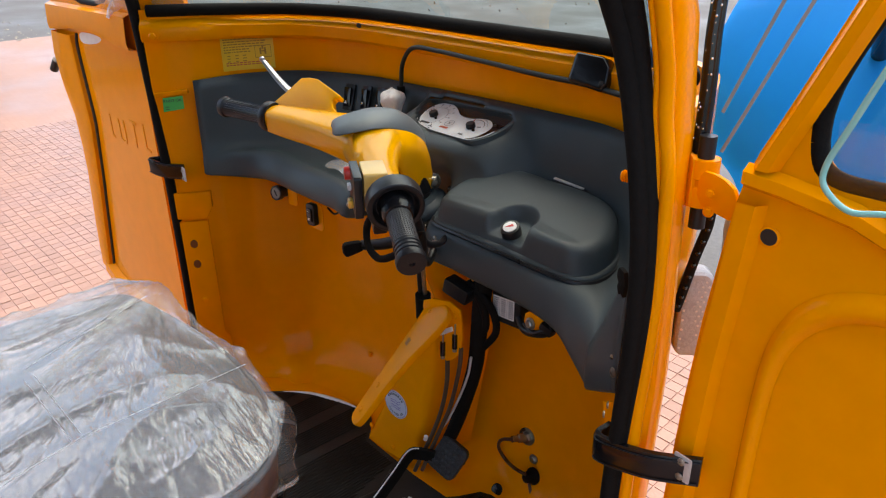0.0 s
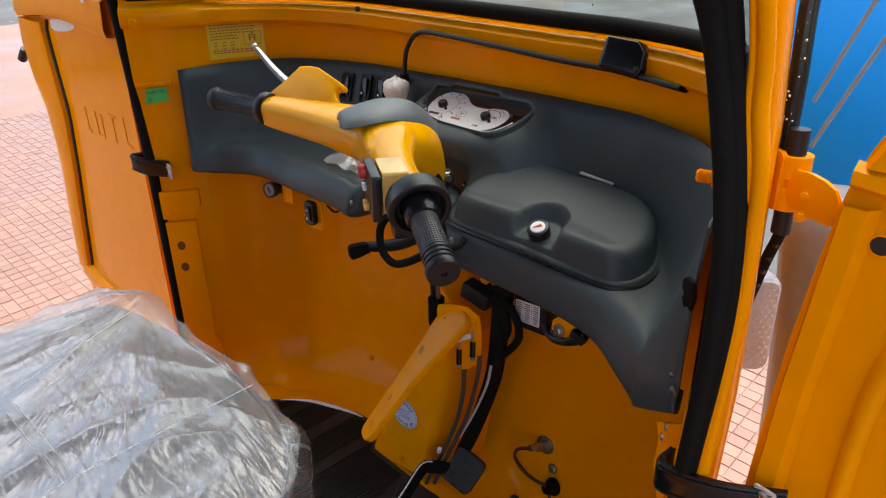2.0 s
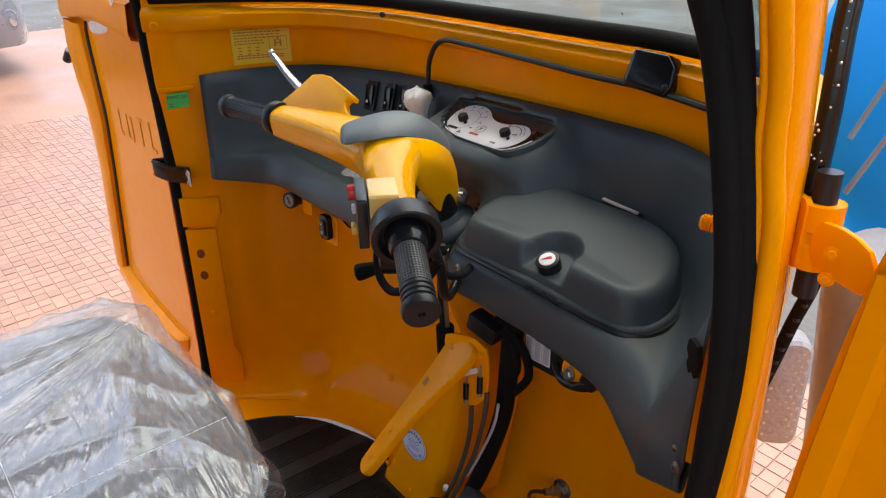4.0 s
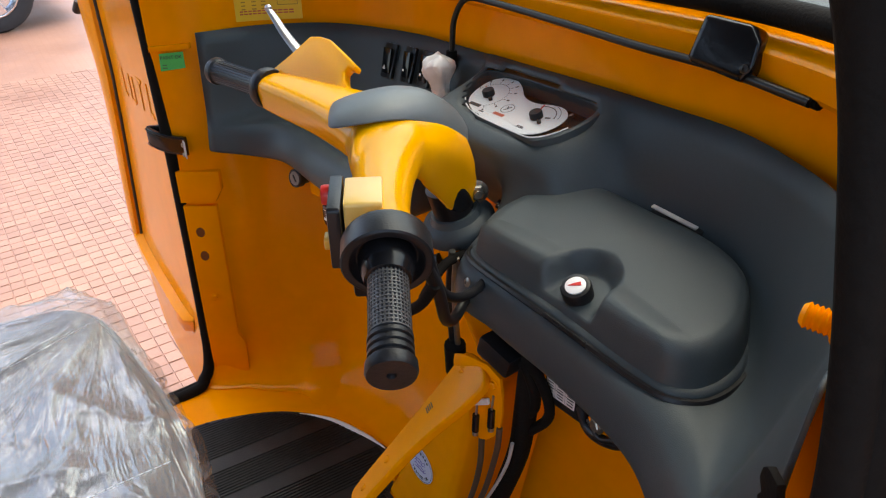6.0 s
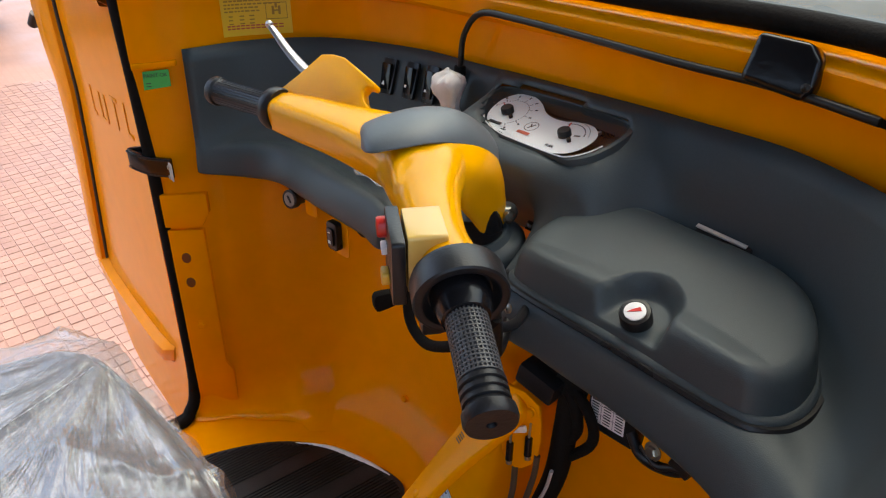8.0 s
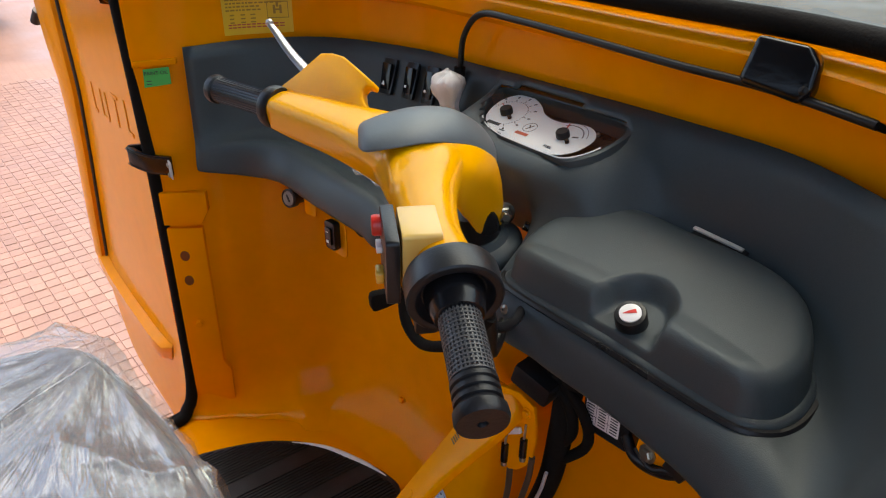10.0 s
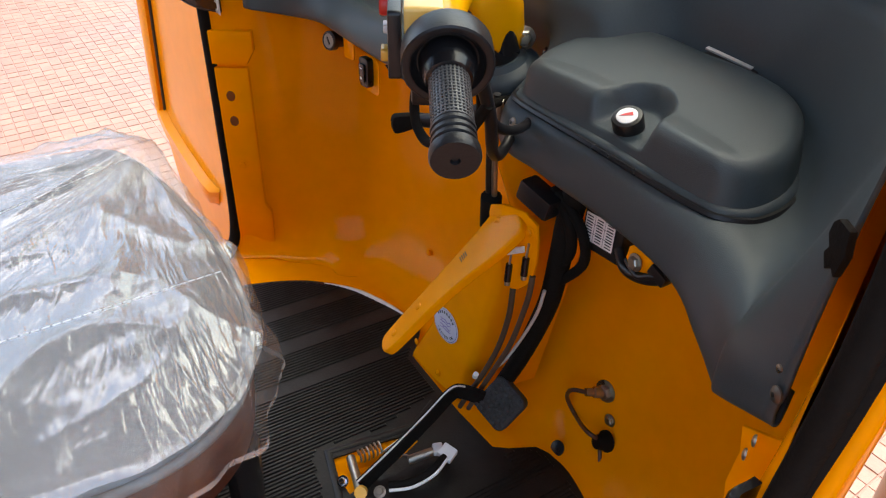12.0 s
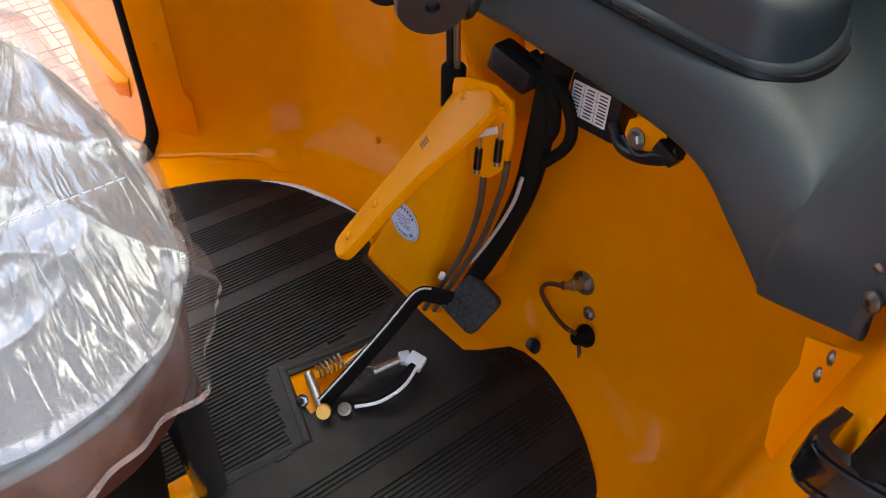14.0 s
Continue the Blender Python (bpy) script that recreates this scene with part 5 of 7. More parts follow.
# column: boot, tube and speedometer cable
col = thing("steering_column", (0.06, 0.2, 0.80), "yellow steering column with a grey rubber boot", "steering column")
CA = Vector((0.0, -0.36, 1.0)).normalized()
CO = Vector((0.050, 0.172, 1.0))
CM = axis_frame(CO, CA)
lathe("boot", [(0.030, 0.018), (0.034, 0.010), (0.044, 0.006), (0.048, 0.0), (0.048, -0.010), (0.044, -0.014), (0.036, -0.018), (0.030, -0.020)], CM, DASH, col, 32, "grey rubber column boot")
lathe("inner_sleeve", [(0.026, 0.055), (0.026, 0.0)], CM, BLACK, col, 24)
lathe("tube", [(0.036, -0.016), (0.038, -0.06), (0.036, -0.22), (0.036, -0.27)], CM, YELLOW, col, 28)
cab = thing("speedometer_cable", (0.12, 0.27, 0.99), "black ribbed cable into the dashboard", "cable")
pts = spline([(0.075, 0.215, 1.022), (0.10, 0.232, 1.012), (0.14, 0.262, 1.005), (0.18, 0.30, 1.0)], 12)
tube("sheath", pts, 0.0055, BLACK, cab, 10)
v, f = [], []
for k in range(0, len(pts) - 1):
    vv2, ff2 = tube_geo([pts[k] * 0.75 + pts[k + 1] * 0.25, pts[k] * 0.45 + pts[k + 1] * 0.55], 0.0064, 10)
    o = len(v)
    v += vv2
    f += [tuple(i + o for i in q) for q in ff2]
tagged(mesh_object("rings", v, f, STEEL, cab, 30), kind="stuff")

# cables hanging below the throttle side
loom = thing("handlebar_cables", (0.22, 0.05, 1.0), "black control cables looping below the handlebar", "cable")
tube("cable", spline([(0.215, -0.015, 1.075), (0.150, 0.004, 1.052), (0.118, 0.009, 1.021), (0.115, 0.009, 0.993), (0.126, 0.009, 0.977), (0.148, 0.009, 0.973), (0.183, 0.009, 0.990), (0.212, 0.016, 1.012), (0.235, 0.02, 1.045)], 6), 0.0058, RUBBER, loom, 10)
tube("cable", spline([(0.245, 0.0, 1.085), (0.225, 0.03, 1.03), (0.20, 0.055, 0.975), (0.175, 0.085, 0.955), (0.15, 0.12, 0.965), (0.12, 0.16, 0.99), (0.09, 0.20, 0.99)], 6), 0.0065, BLACK, loom, 10)
tube("cable", spline([(0.235, 0.01, 1.085), (0.205, 0.05, 1.01), (0.185, 0.10, 0.985), (0.15, 0.16, 0.985), (0.12, 0.22, 0.975)], 6), 0.0055, BLACK, loom, 10)
tube("cable", spline([(0.215, 0.02, 1.075), (0.19, 0.045, 1.02), (0.165, 0.05, 0.985), (0.14, 0.07, 0.975), (0.115, 0.11, 0.985), (0.09, 0.16, 0.975)], 6), 0.006, RUBBER, loom, 10)
tube("cable", spline([(0.10, 0.13, 0.99), (0.085, 0.135, 0.93), (0.075, 0.145, 0.86), (0.068, 0.155, 0.80), (0.06, 0.17, 0.74)], 6), 0.0045, BLACK, loom, 8)
tube("cable", spline([(0.108, 0.13, 0.985), (0.094, 0.137, 0.93), (0.085, 0.147, 0.86), (0.078, 0.157, 0.80), (0.068, 0.17, 0.74)], 6), 0.004, STEEL, loom, 8)
tube("cable_boot", [(0.082, 0.146, 0.838), (0.072, 0.155, 0.785)], 0.0145, RUBBER, loom, 12)

# ---- column cover, hand lever, harness ----
cover = thing("column_cover", (0.03, 0.2, 0.41), "yellow sheet-metal cover over the steering column foot", "cover panel")
A, B, C, D = Vector((-0.122, 0.132, 0.402)), Vector((0.048, 0.136, 0.430)), Vector((0.108, 0.158, 0.762)), Vector((0.070, 0.160, 0.775))
back = Vector((0.02, 0.14, 0.0))
backr = Vector((0.035, 0.13, 0.02))
cv = [A, B, C, D, A + back, B + backr, C + Vector((0.03, 0.12, 0.01)), D + Vector((0.0, 0.11, 0.02))]
bm = bmesh.new()
vv = [bm.verts.new(q) for q in cv]
for q in ((0, 1, 2, 3), (1, 5, 6, 2), (0, 3, 7, 4), (3, 2, 6, 7)):
    bm.faces.new([vv[i] for i in q])
bmesh.ops.recalc_face_normals(bm, faces=bm.faces)
bmesh.ops.bevel(bm, geom=[e for e in bm.edges if len(e.link_faces) == 2], offset=0.014, segments=4, profile=0.55, affect='EDGES', clamp_overlap=True)
part("shell", bm, YELLOW, cover, "", 50)
CP = frame_xy(A.lerp(B, 0.5).lerp(C.lerp(D, 0.5), 0.42) + Vector((0.0, -0.003, 0)), (B - A), (C.lerp(D, 0.5) - A.lerp(B, 0.5)))
for dx, dz in ((-0.075, 0.03), (0.0, 0.015)):
    p0 = A.lerp(B, 0.5) + Vector((dx + 0.02, 0.0, dz + 0.01))
    screw("rivet", p0 + Vector((0, -0.0005, 0)), (0, -1, 0.08), 0.006, cover, "", YELLOW)
tester = slab("inspection_sticker", circle2(0.036, 32, 0, 0, 0.030), 0.0008, frame_xy((-0.010, 0.1415, 0.551), (1, 0.02, 0.12), (-0.10, 0.08, 1)), LILAC)
tagged(tester, "round pale lilac inspection sticker with handwriting on the cover", "sticker")
TS = frame_xy((-0.010, 0.1415, 0.551), (1, 0.02, 0.12), (-0.10, 0.08, 1)) @ Matrix.Translation((0, 0, 0.001))
if (TS.to_3x3() @ Vector((0, 0, 1))).y > 0:
    TS = TS @ Matrix.Rotation(math.pi, 4, 'Y')
ringv, ringf = grid([[TS @ Vector((1.2 * r * math.cos(2 * math.pi * j / 40), r * math.sin(2 * math.pi * j / 40), 0.0003)) for j in range(40)] for r in (0.0285, 0.0278)], close_v=True)
mesh_object("ring", ringv, ringf, INK, tester, 0)
words = "TESTED OK"
for k, ch in enumerate(words):
    a = radians(-90 + (k - (len(words) - 1) / 2) * 13)
    if ch != " ":
        text_on("letter", ch, 0.0075, TS @ Matrix.Translation((0.027 * math.cos(a), 0.0225 * math.sin(a), 0.0003)) @ Matrix.Rotation(a + math.pi / 2, 4, 'Z'), INK, tester)
for k in range(8):
    a = radians(90 + (k - 3.5) * 15)
    bars_on("print", [(0, 0, 0.004, 0.005)], TS @ Matrix.Translation((0.027 * math.cos(a), 0.0225 * math.sin(a), 0)) @ Matrix.Rotation(a - math.pi / 2, 4, 'Z'), INK, tester)
random.seed(3)
for k in range(4):
    y = 0.009 - 0.006 * k
    pts = [TS @ Vector((x, y + random.uniform(-0.0025, 0.0025), 0.0006)) for x in np.linspace(-0.016, 0.016, 9)]
    tube("handwriting", pts, 0.0005, VIOLET, tester, 4)

hb = thing("hand_lever", (0.1, 0.1, 0.72), "yellow pressed-steel hand lever beside the column cover", "lever")
tip, piv = Vector((0.070, -0.004, 0.632)), Vector((0.128, 0.150, 0.838))
HL = frame_xy(tip, piv - tip, Vector((-0.75, 0.45, 0.25)))
L = (piv - tip).length
slab("arm", chaikin([(-0.012, 0.0), (-0.006, 0.017), (0.012, 0.020), (L * 0.5, 0.021), (L * 0.85, 0.024), (L, 0.030), (L + 0.01, -0.050), (L * 0.85, -0.048), (L * 0.62, -0.032), (L * 0.40, -0.022), (0.016, -0.019), (-0.006, -0.015)], 2, True), 0.014, HL @ Matrix.Translation((0, 0, -0.007)), YELLOW, hb, 0.004, "", 40, 3)
up = HL.to_3x3() @ Vector((0, 0, 1))
sgn = 1 if up.dot(Vector((0.6, -0.3, 0.6))) > 0 else -1
for u in (0.02, 0.075):
    lathe("dimple", [(0.0055, 0), (0.0045, 0.0015), (0.002, 0.0022), (0, 0.0023)], axis_frame(HL @ Vector((u, 0.002, 0.0075 * sgn)), up * sgn), YELLOW, hb, 14)
for k in range(4):
    slab("stamped_mark", [(-0.0006, -0.005), (0.0006, -0.005), (0.0006, 0.005), (-0.0006, 0.005)], 0.0006, HL @ Matrix.Translation((L * 0.63 + 0.0035 * k, 0.004, 0.0072 * sgn)), INK, hb)
brk = thing("lever_bracket", (0.14, 0.16, 0.72), "yellow steel lever bracket with bolts and cable ends", "bracket")
BF = frame_xy((0.152, 0.143, 0.795), (0.96, 0.10, 0.10), (-0.05, 0.05, 1))
bz = 1 if (BF.to_3x3() @ Vector((0, 0, 1))).y < 0 else -1
slab("plate", chaikin([(-0.055, 0.030), (-0.050, 0.052), (0.034, 0.060), (0.040, 0.010), (0.032, -0.034), (0.004, -0.060), (-0.020, -0.056), (-0.026, -0.020), (-0.045, -0.004)], 1, True), 0.005, BF, YELLOW, brk, 0.0015)
for x, y, r in ((-0.030, 0.028, 0.008), (0.004, 0.020, 0.007), (0.026, 0.036, 0.007)):
    bolt("bolt", BF @ Vector((x, y, 0.006 * bz)), BF.to_3x3() @ Vector((0, 0, bz)), r, brk, YELLOW)
slab("clip", [(-0.014, -0.006), (0.016, 0.010), (0.014, 0.018), (-0.010, 0.006)], 0.004, BF @ Matrix.Translation((0.004, -0.004, 0.006 * bz)), BAREGLARE, brk, 0.001)
for x, y in ((-0.006, -0.036), (0.024, -0.014)):
    p0, p1 = BF @ Vector((x, y + 0.014, 0.008 * bz)), BF @ Vector((x - 0.002, y - 0.012, 0.008 * bz))
    ce = tube("cable_end", [p0, p1], 0.0048, GLOSSBLACK, brk, 12)
    tube("ferrule", [p1, BF @ Vector((x - 0.002, y - 0.018, 0.008 * bz))], 0.0040, STEEL, ce, 12)
    tube("wire", [BF @ Vector((x + 0.001, y + 0.034, 0.006 * bz)), p0], 0.0016, STEEL, ce, 6)
tube("brake_cable", spline([(0.154, 0.14, 0.737), (0.151, 0.140, 0.684), (0.134, 0.140, 0.614), (0.106, 0.138, 0.54), (0.078, 0.136, 0.478), (0.06, 0.130, 0.43)], 6), 0.0042, CABLEBROWN, brk, 10, 1.0, "dusty brown brake cable")
tube("brake_cable", spline([(0.188, 0.142, 0.775), (0.183, 0.142, 0.731), (0.160, 0.142, 0.643), (0.13, 0.142, 0.57), (0.100, 0.14, 0.50), (0.078, 0.135, 0.44)], 6), 0.0040, CABLEBROWN, brk, 10)
lathe("joint", [(0.0042, -0.005), (0.0042, 0.005), (0, 0.005)], axis_frame((0.108, 0.122, 0.545), (0.4, -0.1, 1)), BAREGLARE, brk, 12)

harness = thing("wiring_harness", (0.2, 0.2, 0.6), "thick black taped wiring harness running down from the dashboard", "cable")
tube("trunk", spline([(0.222, 0.17, 0.935), (0.216, 0.168, 0.90), (0.210, 0.168, 0.860), (0.206, 0.168, 0.815), (0.195, 0.17, 0.734), (0.172, 0.17, 0.655), (0.143, 0.17, 0.575), (0.118, 0.165, 0.51), (0.10, 0.16, 0.455)], 6), lambda u: 0.0170 - 0.005 * u, RUBBER, harness, 12)
tube("branch", spline([(0.19, 0.155, 0.90), (0.222, 0.155, 0.875), (0.225, 0.165, 0.83), (0.205, 0.168, 0.79)], 6), 0.007, RUBBER, harness, 10)
tube("branch", spline([(0.20, 0.155, 0.90), (0.240, 0.16, 0.87), (0.244, 0.17, 0.82), (0.205, 0.172, 0.765)], 6), 0.0065, RUBBER, harness, 10)
box("connector", (0.186, 0.140, 0.889), (0.052, 0.028, 0.028), BLACK, harness, 0.005, rot(0, 14, 8))
tube("white_sleeve", spline([(0.209, 0.146, 0.764), (0.199, 0.148, 0.722), (0.178, 0.148, 0.667), (0.148, 0.147, 0.601), (0.127, 0.145, 0.565)], 8), 0.0024, GREYSLEEVE, harness, 8, 1.0, "thin white corrugated sleeve")
box("clip", (0.157, 0.165, 0.50), (0.02, 0.016, 0.022), BLACK, harness, 0.003)

ecu = thing("fuse_box", (0.265, 0.2, 0.84), "black fuse box with a white printed label under the dashboard", "fuse box")
EF = frame_xy((0.263, 0.172, 0.870), (1.0, 0.0, 0.08), (-0.05, 0.10, 1))
ez = 1 if (EF.to_3x3() @ Vector((0, 0, 1))).y < 0 else -1
slab("case", round_rect(0.064, 0.052, 0.004), 0.03 * -ez, EF, BLACK, ecu, 0.003)
EL = EF @ Matrix.Translation((-0.004, 0.002, 0.0006 * ez))
if ez < 0:
    EL = EL @ Matrix.Rotation(math.pi, 4, 'Y')
slab("label", round_rect(0.047, 0.034, 0.001), 0.0006, EL, PAPER, ecu, 0, "white printed label")
bars_on("label_print", [(-0.0165 + 0.0165 * i, 0.0135 - 0.0034 * j, 0.010, 0.0016) for i in range(3) for j in range(9)] + [(-0.0083, 0, 0.0006, 0.032), (0.0083, 0, 0.0006, 0.032), (0, 0.006, 0.045, 0.0006), (0, -0.006, 0.045, 0.0006)], EL @ Matrix.Translation((0, 0, 0.0004)), INK, ecu)
und = thing("dash_bracket", (0.34, 0.2, 0.85), "yellow bracket and black leads under the dashboard", "bracket")
slab("plate", chaikin([(-0.022, -0.012), (-0.018, 0.016), (0.02, 0.018), (0.026, -0.008), (0.01, -0.02)], 1, True), 0.003, frame_xy((0.332, 0.166, 0.878), (1, 0, 0.1), (0, 0.1, 1)), YELLOW, und, 0.001)
bolt("bolt", (0.327, 0.161, 0.874), (-0.1, -1, 0.1), 0.009, und, STEEL)
tube("lead", spline([(0.292, 0.172, 0.868), (0.308, 0.166, 0.856), (0.33, 0.162, 0.858), (0.355, 0.162, 0.868), (0.37, 0.165, 0.882)], 6), 0.0065, BLACK, und, 8)
tube("lead", spline([(0.31, 0.166, 0.866), (0.335, 0.158, 0.862), (0.352, 0.158, 0.872), (0.366, 0.160, 0.876)], 6), 0.0035, BLACK, und, 8)
box("plug", (0.360, 0.164, 0.878), (0.024, 0.016, 0.014), BLACK, und, 0.003, rot(0, 20, 0))

# ---- small fittings on the front wall ----


def wall_point(x, z):
    """A point of the front wall's inner face at x and height z."""
    best = None
    for r0, r1 in zip(inner[:-1], inner[1:]):
        if (r0[0][2] - z) * (r1[0][2] - z) <= 0:
            t = (r0[0][2] - z) / max(1e-6, r0[0][2] - r1[0][2])
            row = [np.array(a) * (1 - t) + np.array(b) * t for a, b in zip(r0, r1)]
            for a, b in zip(row[:-1], row[1:]):
                if a[0] <= x <= b[0]:
                    k = (x - a[0]) / (b[0] - a[0])
                    best = a * (1 - k) + b * k
    return Vector(best)


bolt("bolt", wall_point(-0.297, 0.482) + Vector((0, -0.002, 0)), (0.25, -1, 0.2), 0.008, left_pillar, YELLOW)
sens = thing("brake_switch", (0.22, 0.29, 0.53), "steel pressure switch with a cable on the front wall", "switch")
WP = wall_point(0.216, 0.520)
bolt("nut", WP + Vector((0, -0.001, 0)), (0.1, -1, 0.15), 0.016, sens, STEEL)
lathe("body", [(0.009, 0.0), (0.009, 0.016), (0.0065, 0.018), (0.0065, 0.030), (0, 0.030)], axis_frame(WP + Vector((0, -0.006, 0)), (-0.4, -1, 0.15)), STEEL, sens, 18)
GP = wall_point(0.258, 0.462)
tube("cable", spline([WP + Vector((-0.010, -0.032, 0.004)), WP + Vector((-0.034, -0.040, -0.008)), WP + Vector((-0.044, -0.036, -0.036)), WP + Vector((-0.026, -0.030, -0.062)), GP + Vector((-0.018, -0.030, 0.018)), GP + Vector((0, -0.012, 0.004))], 6), 0.0035, BROWN, sens, 8)
lathe("grommet", [(0.017, 0.0), (0.017, 0.004), (0.013, 0.010), (0.010, 0.022), (0.0, 0.022)], axis_frame(GP + Vector((0, -0.003, 0)), (-0.15, -1, 0.25)), RUBBER, sens, 18)
tube("lower_cable", spline([GP + Vector((0.0, -0.016, -0.01)), GP + Vector((0.012, -0.026, -0.03)), GP + Vector((0.014, -0.058, -0.048)), GP + Vector((0.006, -0.10, -0.046))], 6), 0.003, BROWN, sens, 8)
bolt("bolt", wall_point(0.243, 0.485) + Vector((0, -0.002, 0)), (0.0, -1, 0.15), 0.009, sens, STEEL)
FH = wall_point(0.208, 0.4225)
lathe("hole_plug", [(0.0125, 0.0), (0.0125, 0.002), (0.010, 0.003), (0.0, 0.003)], axis_frame(FH + Vector((0, -0.002, 0.002)), (0, -0.8, 0.6)), BLACK, sens, 20)

# ---- floor mat ----
matthing = thing("floor_mat", (0, 0, FLOOR_Z), "black ribbed rubber floor mat, dusty, with a cut-out for the pedal", "floor mat")
MZ = FLOOR_Z + 0.0005
mat_edge = spline([(-0.47, -0.70, 0), (-0.468, -0.40, 0), (-0.466, -0.14, 0), (-0.450, -0.04, 0), (-0.410, 0.05, 0), (-0.345, 0.118, 0), (-0.285, 0.150, 0), (-0.225, 0.172, 0), (-0.165, 0.180, 0), (-0.122, 0.150, 0)], 5)
mat_edge += [np.array(q, float) for q in ((-0.10, 0.128, 0), (0.06, 0.128, 0), (0.15, 0.135, 0), (0.165, 0.155, 0), (0.185, 0.195, 0))]
mat_edge += spline([(0.205, 0.205, 0), (0.25, 0.208, 0), (0.314, 0.192, 0), (0.379, 0.162, 0), (0.43, 0.12, 0), (0.46, 0.04, 0), (0.468, -0.10, 0), (0.47, -0.40, 0), (0.47, -0.70, 0)], 5)
bm = bmesh.new()
ov = [bm.verts.new((q[0], q[1], MZ + 0.0035)) for q in mat_edge]
slot = [(0.044, -0.093), (0.080, -0.100), (0.118, -0.099), (0.106, -0.040), (0.092, 0.010), (0.080, 0.040), (0.064, 0.036), (0.055, 0.0)]
sv = [bm.verts.new((x, y, MZ + 0.0035)) for x, y in slot]
edges = [bm.edges.new((ov[i], ov[(i + 1) % len(ov)])) for i in range(len(ov))] + [bm.edges.new((sv[i], sv[(i + 1) % len(sv)])) for i in range(len(sv))]
bmesh.ops.triangle_fill(bm, use_beauty=True, use_dissolve=False, edges=edges)
r = bmesh.ops.extrude_face_region(bm, geom=list(bm.faces))
bmesh.ops.translate(bm, vec=(0, 0, -0.0035), verts=[e for e in r["geom"] if isinstance(e, bmesh.types.BMVert)])
bmesh.ops.recalc_face_normals(bm, faces=bm.faces)
part("sheet", bm, MATRUB, matthing, "", 30)
edge_xy = [(q[0], q[1]) for q in mat_edge]


def rib_ok(x, y):
    if not inside(x, y, edge_xy):
        return False
    if inside(x, y, [(0.018, -0.106), (0.16, -0.135), (0.15, -0.25), (0.148, -0.60), (0.20, -0.60), (0.205, 0.05), (0.20, 0.13), (0.0, 0.13), (0.03, 0.0)]):
        return False
    for sx in (-0.335, -0.235, -0.135, 0.245, 0.345, 0.425):
        if abs(x - sx) < 0.013:
            return False
    return True


v, f = [], []
x = -0.465
while x < 0.468:
    run = None
    ys = np.arange(-0.62, 0.21, 0.006)
    for y in list(ys) + [9]:
        ok = y < 8 and rib_ok(x - 0.003, y) and rib_ok(x + 0.003, y) and rib_ok(x, min(y + 0.008, 0.3)) and rib_ok(x, y - 0.008)
        if ok and run is None:
            run = y
        if not ok and run is not None:
            y1 = min(y, 0.21) - 0.006
            if y1 - run > 0.012:
                o = len(v)
                for yy, s in ((run, 0.002), (y1, -0.002)):
                    v += [(x - 0.0024, yy, MZ + 0.0034), (x - 0.0013, yy + s, MZ + 0.0060), (x + 0.0013, yy + s, MZ + 0.0060), (x + 0.0024, yy, MZ + 0.0034)]
                f += [(o, o + 1, o + 5, o + 4), (o + 1, o + 2, o + 6, o + 5), (o + 2, o + 3, o + 7, o + 6), (o, o + 3, o + 2, o + 1), (o + 4, o + 5, o + 6, o + 7)]
            run = None
    x += 0.0068
tagged(mesh_object("ribs", v, f, MATRUB, matthing, 0), kind="stuff")
# smooth raised border round the pedal opening
rim = [(0.020, 0.104), (0.050, 0.050), (0.044, 0.0), (0.030, -0.0955), (0.150, -0.122), (0.140, -0.230), (0.138, -0.40)]
tube("border", [(a, b, MZ + 0.004) for a, b in rim], 0.0075, MATRUB, matthing, 8, 0.4)
# The sky's reflection beside the mat, modelled as a thin white strip.
tube("sky_glint", [(q[0] + 0.002, q[1] - 0.004, MZ + 0.0045) for q in mat_edge if -0.395 < q[0] < -0.20 and q[1] > 0.05], lambda u: 0.0012 + 0.0042 * math.sin(math.pi * u), BAREGLARE, matthing, 8, 0.6, "pale underside showing at the curled edge")
# ---- brake pedal ----
ped = thing("brake_pedal", (0.11, 0.0, FLOOR_Z), "black brake pedal with studded rubber pad and return spring", "pedal")
arm_pts = [Vector((0.118, -0.080, 0.428)), Vector((0.112, -0.02, 0.458)), Vector((0.104, 0.045, 0.492)), Vector((0.098, 0.088, 0.515)), Vector((0.104, 0.105, 0.515)), Vector((0.125, 0.128, 0.508))]
rws = []
for c, s, u in frames_along(spline(arm_pts, 5)):
    rws.append([c + s * a + u * b for a, b in ((-0.004, -0.013), (0.004, -0.013), (0.004, 0.013), (-0.004, 0.013))])
mesh_object("arm", *grid(rws, close_v=True, cap=True), RUBBER, ped, 30)
# Thin bright tube drawn as the gloss highlight on the black arm.
tube("arm_highlight", [c + u * 0.0133 for c, s, u in frames_along(spline(arm_pts[:5], 5))], 0.0015, BRUSHED, ped, 6)
PF = frame_xy((0.147, 0.146, 0.508), (0.80, 0.40, 0.12), (-0.16, 0.42, 0.85)) @ Matrix.Rotation(radians(-32), 4, 'Z')
pz = 1 if (PF.to_3x3() @ Vector((0, 0, 1))).y < 0 else -1
pad = slab("pad", round_rect(0.062, 0.070, 0.012), 0.016, PF @ Matrix.Translation((0, 0, -0.008)), PADRUB, ped, 0.004, "studded black rubber pad", 35, 3)
v, f = [], []
